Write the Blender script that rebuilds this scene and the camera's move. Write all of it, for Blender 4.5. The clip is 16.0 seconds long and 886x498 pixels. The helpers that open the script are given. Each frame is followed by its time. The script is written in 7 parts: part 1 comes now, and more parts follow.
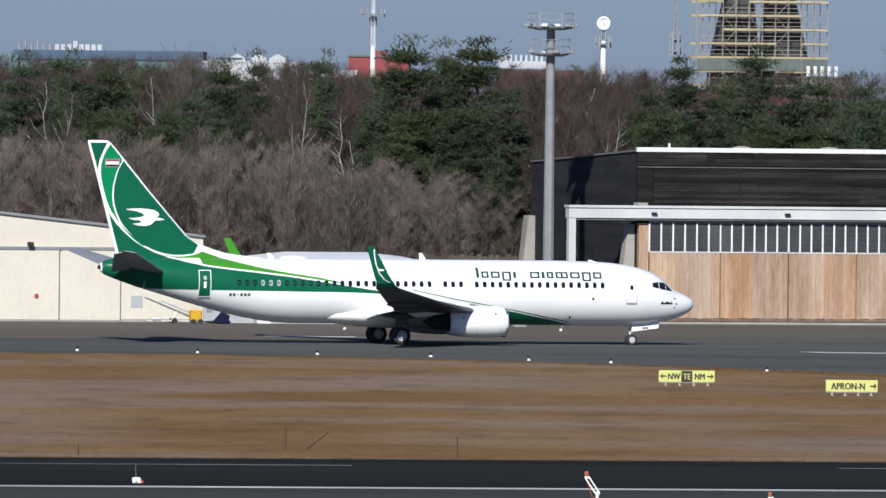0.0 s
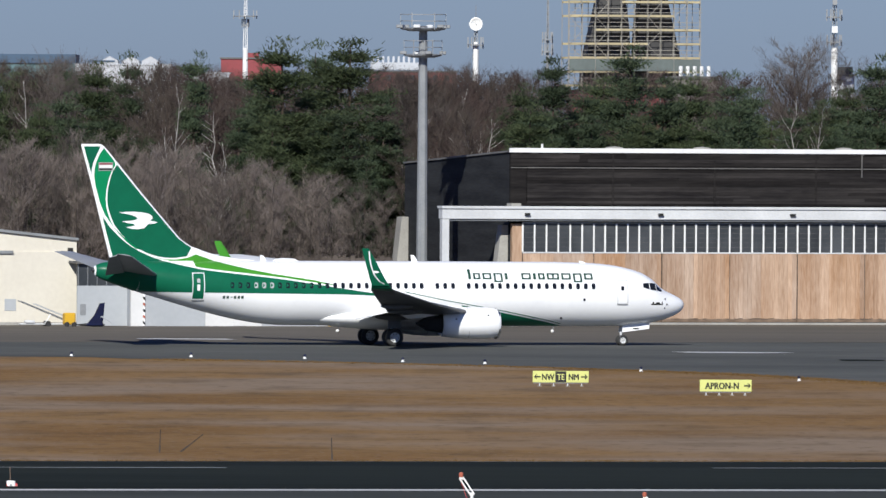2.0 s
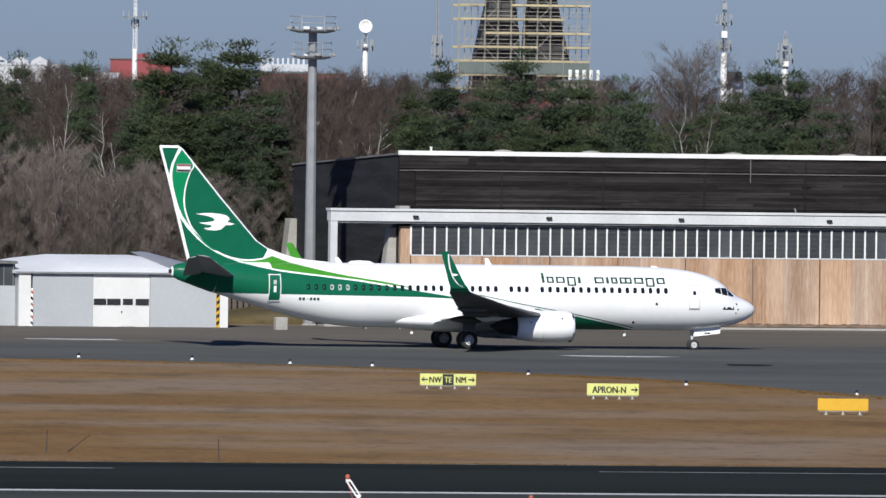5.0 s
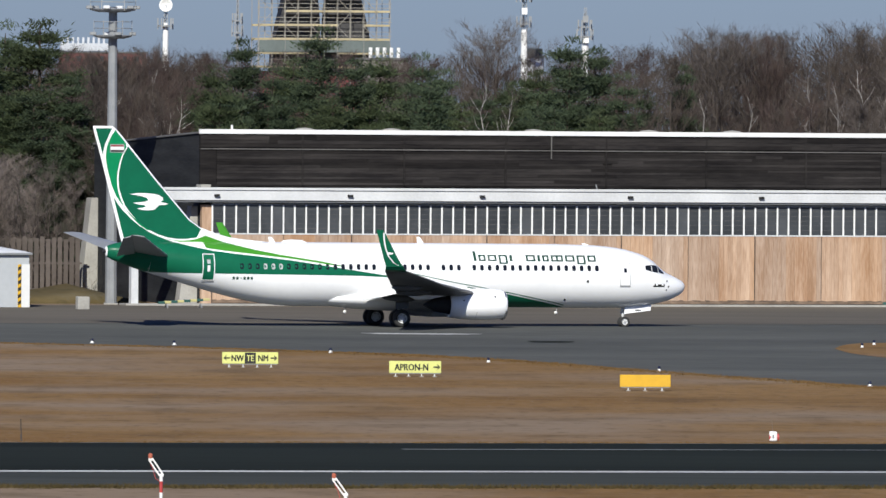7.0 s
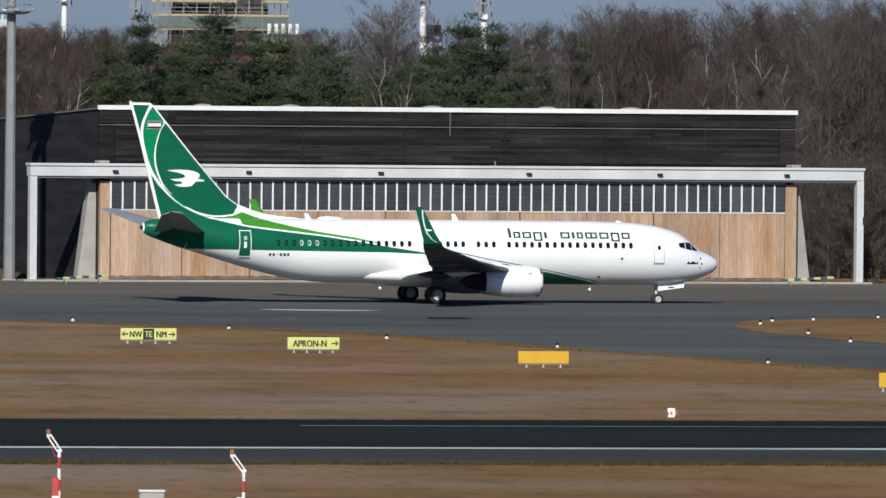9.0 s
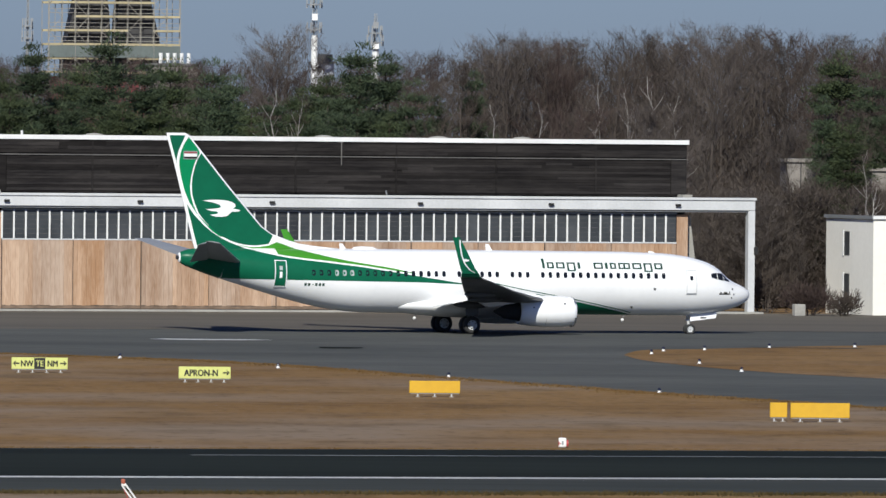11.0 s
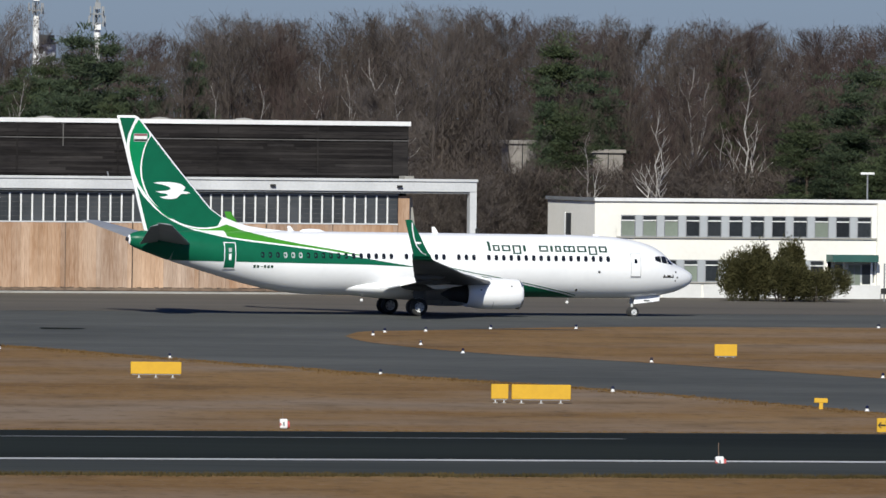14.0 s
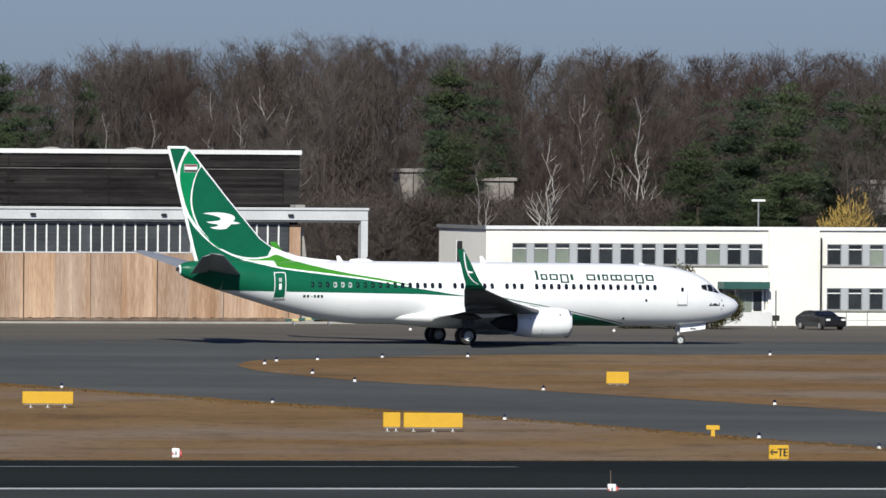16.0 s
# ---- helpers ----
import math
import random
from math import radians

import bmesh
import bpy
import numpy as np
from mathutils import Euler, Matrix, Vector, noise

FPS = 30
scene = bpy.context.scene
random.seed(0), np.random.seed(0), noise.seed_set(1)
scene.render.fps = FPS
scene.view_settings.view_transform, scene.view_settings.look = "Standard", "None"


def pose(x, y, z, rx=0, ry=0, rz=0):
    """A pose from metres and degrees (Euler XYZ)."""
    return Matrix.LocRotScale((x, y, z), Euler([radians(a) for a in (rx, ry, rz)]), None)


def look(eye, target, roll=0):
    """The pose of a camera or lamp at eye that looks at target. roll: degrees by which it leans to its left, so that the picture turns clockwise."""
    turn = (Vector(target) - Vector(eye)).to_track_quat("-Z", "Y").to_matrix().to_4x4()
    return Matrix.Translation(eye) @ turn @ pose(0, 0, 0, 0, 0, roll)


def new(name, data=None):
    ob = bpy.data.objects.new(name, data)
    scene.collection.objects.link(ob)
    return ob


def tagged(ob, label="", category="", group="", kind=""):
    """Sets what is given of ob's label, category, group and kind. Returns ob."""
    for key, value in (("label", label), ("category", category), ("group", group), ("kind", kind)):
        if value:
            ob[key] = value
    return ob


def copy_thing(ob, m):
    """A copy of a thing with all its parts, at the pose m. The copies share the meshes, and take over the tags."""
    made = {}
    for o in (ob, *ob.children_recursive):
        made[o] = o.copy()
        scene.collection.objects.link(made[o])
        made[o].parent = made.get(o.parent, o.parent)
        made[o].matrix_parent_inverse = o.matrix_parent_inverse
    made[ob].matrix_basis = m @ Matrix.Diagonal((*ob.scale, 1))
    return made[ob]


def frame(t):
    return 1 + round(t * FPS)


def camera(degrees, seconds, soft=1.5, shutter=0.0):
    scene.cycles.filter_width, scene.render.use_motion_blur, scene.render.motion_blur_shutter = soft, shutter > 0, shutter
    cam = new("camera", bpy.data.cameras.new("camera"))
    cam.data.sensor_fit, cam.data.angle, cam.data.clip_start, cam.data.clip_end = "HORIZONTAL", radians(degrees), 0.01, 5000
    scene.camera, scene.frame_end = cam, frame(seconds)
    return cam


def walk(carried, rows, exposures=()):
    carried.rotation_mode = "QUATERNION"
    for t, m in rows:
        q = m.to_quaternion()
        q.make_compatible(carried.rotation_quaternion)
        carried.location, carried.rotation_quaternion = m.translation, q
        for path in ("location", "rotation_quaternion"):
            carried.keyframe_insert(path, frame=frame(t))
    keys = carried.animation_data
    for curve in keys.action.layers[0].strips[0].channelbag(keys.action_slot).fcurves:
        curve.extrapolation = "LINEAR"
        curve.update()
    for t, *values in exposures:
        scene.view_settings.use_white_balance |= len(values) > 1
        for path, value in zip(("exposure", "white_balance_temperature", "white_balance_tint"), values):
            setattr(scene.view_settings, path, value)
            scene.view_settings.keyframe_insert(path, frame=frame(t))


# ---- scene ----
EYE = Vector((0.0, 0.0, 15.2))      # a viewing terrace on the far side of the runway
cam = camera(4.1773, 16.0, soft=1.5)
# seconds, turn to the right, pitch, lean (degrees)
CAM = [
    (0, -0.0031, -0.6899, 0.627), (0.5, 0.1618, -0.6480, 0.688), (1, 0.1081, -0.6583, 0.857), (1.5, 0.4396, -0.7191, 0.579),
    (2, 0.5941, -0.6784, 0.355), (2.5, 0.5986, -0.7392, 0.256), (3, 0.7092, -0.6964, 0.636), (3.2, 0.7858, -0.6737, 0.694),
    (5.3, 1.2374, -0.6576, 0.716), (5.5, 1.3284, -0.6513, 0.710), (6, 1.5283, -0.6390, 0.921), (6.5, 1.8365, -0.6957, 0.752),
    (7, 2.0587, -0.7568, 0.439), (7.5, 2.1791, -0.8323, 0.297), (8, 2.1911, -0.8917, 0.239), (8.5, 2.4357, -0.8944, 0.282),
    (8.7, 2.5195, -0.8819, 0.500), (10.8, 2.7358, -0.7413, 0.397), (11, 3.0500, -0.7203, 0.569), (11.5, 3.2234, -0.7072, 0.498),
    (12, 3.6425, -0.7131, 0.658), (12.5, 4.1201, -0.7048, 0.523), (13, 3.9637, -0.7197, 0.597), (13.5, 4.1926, -0.8211, 0.606),
    (14, 4.3644, -0.7947, 0.693), (14.5, 4.4528, -0.4455, 0.928), (15, 4.5705, -0.5293, 0.756), (15.5, 4.7571, -0.7558, 0.623),
    (16, 4.8757, -0.6556, 0.473),
]


def heading(yaw, pitch):
    y, p = radians(yaw), radians(pitch)
    return Vector((math.sin(y) * math.cos(p), math.cos(y) * math.cos(p), math.sin(p)))


walk(cam, [(t, look(EYE, EYE + heading(y, p) * 800.0, r)) for t, y, p, r in CAM],
     [(0, 0.08, 6350, 12), (3, 0.08, 6350, 12), (6.5, 0.10, 6480, 12), (7.0, 0.15, 6500, 11), (8.0, -0.02, 6500, 10), (8.7, -0.08, 6500, 10), (12, 0.0, 6450, 10), (14, -0.04, 6500, 10), (15, 0.08, 6500, 10), (16, 0.03, 6500, 10)])

# ---- light ----
SUN_AZ, SUN_EL = 190.5, 33.0        # compass degrees from +y, turning towards +x
world = bpy.data.worlds.new("sky")
scene.world = world
world.use_nodes = True
wn = world.node_tree
sky = wn.nodes.new("ShaderNodeTexSky")
sky.sky_type = "NISHITA"
sky.sun_disc = False
sky.sun_elevation, sky.sun_rotation = radians(SUN_EL), radians(SUN_AZ)
sky.altitude, sky.air_density, sky.dust_density, sky.ozone_density = 0.0, 1.0, 0.3, 3.0
cool = wn.nodes.new("ShaderNodeMix")        # the hazy, bluish cast of the day's air
cool.data_type, cool.blend_type = "RGBA", "MULTIPLY"
cool.inputs[0].default_value = 1.0
cool.inputs[7].default_value = (0.345, 0.465, 0.83, 1)
wn.links.new(sky.outputs[0], cool.inputs[6])
wn.links.new(cool.outputs[2], wn.nodes["Background"].inputs[0])
wn.nodes["Background"].inputs[1].default_value = 0.082
sun = new("sun", bpy.data.lights.new("sun", "SUN"))
sun.data.energy, sun.data.angle, sun.data.color = 5.2, radians(0.55), (0.98, 0.965, 0.87)
az, el = radians(SUN_AZ), radians(SUN_EL)
sun.matrix_world = look((math.sin(az) * math.cos(el) * 300, math.cos(az) * math.cos(el) * 300, math.sin(el) * 300), (0, 0, 0))
scene.view_settings.exposure = 0.0


# ---- materials ----
def material(name, a, b=None, scale=1.0, rough=0.7, metal=0.0, bump=0.0, fine=None, stretch=(1, 1, 1), spread=0.0, spec=0.5, coords="Object", thin=0.0):
    """Two colours mixed by a broad and a fine noise, with relief and a little change from piece to piece."""
    m = bpy.data.materials.new(name)
    m.use_nodes = True
    nt, n = m.node_tree, m.node_tree.nodes
    bsdf = n["Principled BSDF"]
    bsdf.inputs["Roughness"].default_value, bsdf.inputs["Metallic"].default_value = rough, metal
    bsdf.inputs["Specular IOR Level"].default_value = spec
    b = b or tuple(c * 0.82 for c in a)
    tc, mp = n.new("ShaderNodeTexCoord"), n.new("ShaderNodeMapping")
    mp.inputs["Scale"].default_value = stretch
    nt.links.new(tc.outputs[coords], mp.inputs["Vector"])
    big, small = n.new("ShaderNodeTexNoise"), n.new("ShaderNodeTexNoise")
    big.inputs["Scale"].default_value, big.inputs["Detail"].default_value = scale, 5
    small.inputs["Scale"].default_value, small.inputs["Detail"].default_value = fine or scale * 9, 4
    for t in (big, small):
        nt.links.new(mp.outputs[0], t.inputs["Vector"])
    mean = n.new("ShaderNodeMath")
    mean.operation = "MULTIPLY_ADD"
    nt.links.new(small.outputs[0], mean.inputs[0])
    mean.inputs[1].default_value = 0.5
    nt.links.new(big.outputs[0], mean.inputs[2])
    ramp = n.new("ShaderNodeMapRange")
    ramp.inputs[1].default_value, ramp.inputs[2].default_value = 0.55, 0.95
    nt.links.new(mean.outputs[0], ramp.inputs[0])
    mix = n.new("ShaderNodeMix")
    mix.data_type = "RGBA"
    mix.inputs[6].default_value, mix.inputs[7].default_value = (*a, 1), (*b, 1)
    nt.links.new(ramp.outputs[0], mix.inputs[0])
    out = mix.outputs[2]
    if spread:
        info, hsv, rr = n.new("ShaderNodeObjectInfo"), n.new("ShaderNodeHueSaturation"), n.new("ShaderNodeMapRange")
        rr.inputs[3].default_value, rr.inputs[4].default_value = 1 - spread, 1 + spread
        nt.links.new(info.outputs["Random"], rr.inputs[0])
        nt.links.new(rr.outputs[0], hsv.inputs["Value"])
        nt.links.new(out, hsv.inputs["Color"])
        out = hsv.outputs[0]
    nt.links.new(out, bsdf.inputs["Base Color"])
    if bump:
        bp = n.new("ShaderNodeBump")
        bp.inputs["Strength"].default_value, bp.inputs["Distance"].default_value = bump, 0.05
        nt.links.new(small.outputs[0], bp.inputs["Height"])
        nt.links.new(bp.outputs[0], bsdf.inputs["Normal"])
    if thin:
        # thin blades let part of the light through
        tr, mx = n.new("ShaderNodeBsdfTranslucent"), n.new("ShaderNodeMixShader")
        mx.inputs[0].default_value = thin
        nt.links.new(out, tr.inputs["Color"])
        nt.links.new(bsdf.outputs[0], mx.inputs[1])
        nt.links.new(tr.outputs[0], mx.inputs[2])
        nt.links.new(mx.outputs[0], n["Material Output"].inputs["Surface"])
    return m


M = {
    "asphalt": material("asphalt", (0.067, 0.070, 0.067), (0.113, 0.115, 0.108), 0.05, 0.95, bump=0.2, fine=0.9, stretch=(0.5, 1, 1), spec=0.06),
    "runway_asphalt": material("runway_asphalt", (0.012, 0.0145, 0.0125), (0.021, 0.025, 0.021), 0.05, 0.95, bump=0.2, fine=0.6, stretch=(0.08, 1, 1), spec=0.04),
    "shoulder": material("shoulder_asphalt", (0.040, 0.044, 0.041), (0.062, 0.066, 0.062), 0.05, 0.95, fine=0.8, stretch=(0.1, 1, 1), spec=0.06),
    "apron": material("apron_surface", (0.105, 0.095, 0.082), (0.15, 0.134, 0.112), 0.05, 0.95, fine=0.5, stretch=(0.15, 1, 1), spec=0.06),
    "line": material("line_paint", (0.62, 0.62, 0.60), (0.40, 0.40, 0.40), 0.3, 0.7, fine=4, stretch=(0.3, 1, 1)),
    "worn_line": material("worn_line_paint", (0.26, 0.265, 0.26), (0.12, 0.125, 0.12), 0.3, 0.8, fine=4, stretch=(0.3, 1, 1)),
    "concrete": material("concrete", (0.36, 0.35, 0.32), (0.26, 0.25, 0.23), 0.5, 0.85, bump=0.2, fine=7, spread=0.05),
    "white_steel": material("white_painted_steel", (0.62, 0.63, 0.64), (0.50, 0.51, 0.52), 0.4, 0.5, fine=6),
    "roof_edge": material("roof_edge_metal", (0.8, 0.8, 0.8), (0.66, 0.66, 0.66), 0.3, 0.4, fine=4),
    "roof_felt": material("roof_felt", (0.16, 0.16, 0.16), (0.10, 0.10, 0.10), 0.2, 0.9, fine=3),
    "dark_wood": material("dark_weathered_boards", (0.013, 0.012, 0.0125), (0.033, 0.030, 0.029), 0.5, 0.95, bump=0.3, fine=3, stretch=(0.35, 0.35, 3), spread=0.4, spec=0.08),
    "dark_side": material("dark_side_boards", (0.014, 0.0155, 0.018), (0.036, 0.038, 0.041), 0.4, 0.85, fine=3, stretch=(0.3, 0.3, 3), spec=0.15),
    "drip": material("weathered_drip_metal", (0.13, 0.125, 0.12), (0.08, 0.078, 0.075), 0.4, 0.8, fine=3),
    "wood": material("bleached_door_planks", (0.30, 0.18, 0.11), (0.51, 0.365, 0.265), 0.55, 0.85, bump=0.3, fine=9, stretch=(1.2, 1.2, 0.16), spread=0.09, spec=0.1),
    "wood_grey": material("greyed_door_planks", (0.28, 0.18, 0.12), (0.48, 0.365, 0.285), 0.55, 0.85, bump=0.3, fine=9, stretch=(1.2, 1.2, 0.16), spread=0.08, spec=0.1),
    "wood_warm": material("orange_brown_door_planks", (0.32, 0.185, 0.105), (0.52, 0.36, 0.25), 0.55, 0.85, bump=0.3, fine=9, stretch=(1.2, 1.2, 0.16), spread=0.08, spec=0.1),
    "wood_base": material("dirty_plank_foot", (0.10, 0.07, 0.05), (0.20, 0.14, 0.10), 1.2, 0.9, fine=5),
    "glass": material("dusty_window_glass", (0.032, 0.036, 0.040), (0.062, 0.067, 0.073), 0.35, 0.3, fine=1.2, spread=0.3),
    "office_glass": material("dark_office_glass", (0.016, 0.019, 0.022), (0.03, 0.034, 0.038), 0.5, 0.2, spread=0.4),
    "blind": material("grey_green_blind", (0.20, 0.235, 0.19), (0.16, 0.19, 0.155), 0.5, 0.6, spread=0.15),
    "cream": material("cream_render", (0.82, 0.80, 0.74), (0.75, 0.73, 0.67), 0.25, 0.9, fine=3),
    "tan_wall": material("cream_cladding", (0.66, 0.62, 0.53), (0.58, 0.54, 0.46), 0.2, 0.8, fine=3),
    "grey_wall": material("grey_sheet_wall", (0.40, 0.42, 0.44), (0.35, 0.37, 0.39), 0.2, 0.7, fine=3),
    "white_roof": material("white_roof_sheet", (0.78, 0.79, 0.80), (0.66, 0.68, 0.70), 0.2, 0.5, fine=3),
    "white_door": material("white_sheet_door", (0.68, 0.68, 0.67), (0.61, 0.61, 0.60), 0.4, 0.5, fine=4),
    "dark": material("dark_opening", (0.012, 0.012, 0.016), (0.02, 0.02, 0.025), 0.5, 0.5),
    "black": material("black_rubber", (0.012, 0.012, 0.013), (0.02, 0.02, 0.02), 3, 0.8),
    "metal": material("galvanised_steel", (0.27, 0.28, 0.29), (0.21, 0.22, 0.23), 1.0, 0.55, metal=0.2, fine=8),
    "red": material("red_paint", (0.50, 0.05, 0.045), (0.38, 0.05, 0.05), 1.5, 0.5, fine=9),
    "white": material("white_paint", (0.80, 0.80, 0.79), (0.70, 0.70, 0.69), 1.0, 0.45, fine=8),
    "yellow": material("yellow_sign_face", (0.62, 0.36, 0.018), (0.54, 0.31, 0.018), 1.0, 0.5, fine=5),
    "lime": material("pale_yellow_sign_face", (0.60, 0.62, 0.20), (0.54, 0.56, 0.18), 1.0, 0.5, fine=5),
    "ink": material("black_sign_paint", (0.012, 0.012, 0.01), (0.02, 0.02, 0.015), 2, 0.5),
    "teal": material("dark_green_fascia", (0.03, 0.10, 0.085), (0.025, 0.08, 0.07), 1.0, 0.5),
    "blue_lamp": material("dark_blue_lens", (0.01, 0.015, 0.05), (0.01, 0.01, 0.03), 2, 0.2),
    "orange": material("orange_lamp_paint", (0.42, 0.12, 0.07), (0.36, 0.10, 0.06), 2, 0.5),
    "scaffold_tube": material("scaffold_tube", (0.28, 0.26, 0.22), (0.20, 0.19, 0.17), 1, 0.6),
    "scaffold_deck": material("scaffold_deck_boards", (0.44, 0.37, 0.22), (0.34, 0.29, 0.18), 0.6, 0.8, spread=0.12),
    "tower_wall": material("dark_tower_cladding", (0.035, 0.035, 0.038), (0.06, 0.06, 0.062), 0.2, 0.8, fine=2),
    "net": material("pale_green_net", (0.125, 0.15, 0.145), (0.10, 0.12, 0.115), 0.3, 0.9),
    "brick_red": material("red_facade", (0.27, 0.055, 0.06), (0.22, 0.05, 0.055), 0.1, 0.8),
    "brick_brown": material("dull_red_brick_facade", (0.20, 0.075, 0.07), (0.15, 0.06, 0.055), 0.1, 0.85),
    "blue_roof": material("slate_blue_roof", (0.055, 0.10, 0.165), (0.045, 0.085, 0.14), 0.05, 0.7),
    "pale_green": material("pale_green_facade", (0.12, 0.21, 0.225), (0.10, 0.18, 0.195), 0.05, 0.8),
    # white dimmed and turned bluish: the haze of distance is in the colour
    "hazed_white": material("hazed_white_facade", (0.47, 0.49, 0.52), (0.40, 0.42, 0.45), 0.08, 0.7),
    "old_wall": material("weathered_grey_wall", (0.28, 0.255, 0.235), (0.18, 0.165, 0.15), 0.25, 0.9, fine=2),
}


def grass_material(name, tones, bands=True):
    m = material(name, tones[0], tones[1], 0.09, 0.95, bump=0.4, fine=1.1, stretch=(0.7, 0.35, 1), spec=0.05)
    nt, n = m.node_tree, m.node_tree.nodes
    bsdf = n["Principled BSDF"]
    old = bsdf.inputs["Base Color"].links[0].from_socket
    tc, mp, tx = n.new("ShaderNodeTexCoord"), n.new("ShaderNodeMapping"), n.new("ShaderNodeTexNoise")
    mp.inputs["Scale"].default_value = (0.03, 0.032, 1)
    mp.inputs["Rotation"].default_value = (0, 0, radians(-9.4))
    tx.inputs["Scale"].default_value, tx.inputs["Detail"].default_value = 1.0, 6
    rg = n.new("ShaderNodeMapRange")
    rg.inputs[1].default_value, rg.inputs[2].default_value = 0.45, 0.62
    mix = n.new("ShaderNodeMix")
    mix.data_type = "RGBA"
    mix.inputs[7].default_value = (*tones[2], 1)
    nt.links.new(tc.outputs["Object"], mp.inputs["Vector"])
    nt.links.new(mp.outputs[0], tx.inputs["Vector"])
    nt.links.new(tx.outputs[0], rg.inputs[0])
    nt.links.new(rg.outputs[0], mix.inputs[0])
    nt.links.new(old, mix.inputs[6])
    tu, r2, m2 = n.new("ShaderNodeTexNoise"), n.new("ShaderNodeMapRange"), n.new("ShaderNodeMix")
    mp2 = n.new("ShaderNodeMapping")
    mp2.inputs["Scale"].default_value = (0.2, 0.11, 1)
    tu.inputs["Scale"].default_value, tu.inputs["Detail"].default_value = 1.0, 5
    r2.inputs[1].default_value, r2.inputs[2].default_value = 0.53, 0.68
    r2.inputs[4].default_value = 0.42
    m2.data_type = "RGBA"
    m2.inputs[7].default_value = (*tones[3], 1)
    nt.links.new(tc.outputs["Object"], mp2.inputs["Vector"])
    nt.links.new(mp2.outputs[0], tu.inputs["Vector"])
    nt.links.new(tu.outputs[0], r2.inputs[0])
    nt.links.new(r2.outputs[0], m2.inputs[0])
    nt.links.new(mix.outputs[2], m2.inputs[6])
    # fine dark and bleached tufts
    out = m2.outputs[2]
    for sx, sy, lo, hi, amount, tone in ((1.1, 0.45, 0.54, 0.68, 0.5, tones[3]), (2.6, 0.8, 0.56, 0.68, 0.5, tones[2]), (0.07, 0.12, 0.54, 0.66, 0.3, tones[3])):
        mp3, tx3, r3, m3 = n.new("ShaderNodeMapping"), n.new("ShaderNodeTexNoise"), n.new("ShaderNodeMapRange"), n.new("ShaderNodeMix")
        mp3.inputs["Scale"].default_value = (sx, sy, 1)
        mp3.inputs["Rotation"].default_value = (0, 0, radians(-9.4))
        mp3.inputs["Location"].default_value = (sx * 31, sy * 17, 0)
        tx3.inputs["Scale"].default_value, tx3.inputs["Detail"].default_value, tx3.inputs["Roughness"].default_value = 1.0, 4, 0.6
        r3.inputs[1].default_value, r3.inputs[2].default_value, r3.inputs[4].default_value = lo, hi, amount
        m3.data_type = "RGBA"
        m3.inputs[7].default_value = (*tone, 1)
        nt.links.new(tc.outputs["Object"], mp3.inputs["Vector"])
        nt.links.new(mp3.outputs[0], tx3.inputs["Vector"])
        nt.links.new(tx3.outputs[0], r3.inputs[0])
        nt.links.new(r3.outputs[0], m3.inputs[0])
        nt.links.new(out, m3.inputs[6])
        out = m3.outputs[2]
    nt.links.new(out, bsdf.inputs["Base Color"])
    return m


M["mound_grass"] = grass_material("mossy_winter_grass", [(0.085, 0.065, 0.030), (0.13, 0.098, 0.05), (0.10, 0.088, 0.062), (0.05, 0.045, 0.024)])
M["grass"] = grass_material("dry_winter_grass", [(0.175, 0.098, 0.038), (0.235, 0.145, 0.066), (0.228, 0.170, 0.120), (0.08, 0.055, 0.03)])
M["forest_floor"] = material("leaf_litter", (0.07, 0.05, 0.035), (0.12, 0.085, 0.05), 0.2, 0.95, fine=2)


# ---- mesh helpers ----
def part(name, bm, mat, parent=None, label="", smooth=False):
    """One mesh object from a bmesh, under a thing or a part."""
    me = bpy.data.meshes.new(name)
    bm.to_mesh(me)
    bm.free()
    for mm in (mat if isinstance(mat, (list, tuple)) else [mat]):
        me.materials.append(mm)
    if smooth:
        me.polygons.foreach_set("use_smooth", [True] * len(me.polygons))
    ob = new(name, me)
    ob.parent = parent
    if label:
        tagged(ob, label)
    return ob


def empty(name, m, label="", category="", group="", kind=""):
    ob = new(name)
    ob.matrix_basis = m
    return tagged(ob, label, category, group, kind)


def quad(bm, *pts):
    return bm.faces.new([bm.verts.new(p) for p in pts])


def add_box(bm, x0, x1, y0, y1, z0, z1, bevel=0.0):
    vs = [bm.verts.new((x, y, z)) for z in (z0, z1) for y in (y0, y1) for x in (x0, x1)]
    fs = [bm.faces.new([vs[i] for i in f]) for f in ((0, 2, 3, 1), (4, 5, 7, 6), (0, 1, 5, 4), (2, 6, 7, 3), (0, 4, 6, 2), (1, 3, 7, 5))]
    if bevel:
        es = list({e for f in fs for e in f.edges})
        bmesh.ops.bevel(bm, geom=es, offset=bevel, segments=1, affect="EDGES", profile=0.5)
    return vs


def boxed(name, dims, mat, parent=None, label="", bevel=0.0):
    bm = bmesh.new()
    add_box(bm, *dims, bevel=bevel)
    return part(name, bm, mat, parent, label)


def add_prism(bm, pts, depth):
    """A closed outline in space, pushed along a vector."""
    d = Vector(depth)
    a = [bm.verts.new(p) for p in pts]
    b = [bm.verts.new(Vector(p) + d) for p in pts]
    bm.faces.new(a), bm.faces.new(b[::-1])
    for i in range(len(a)):
        j = (i + 1) % len(a)
        bm.faces.new((a[j], a[i], b[i], b[j]))


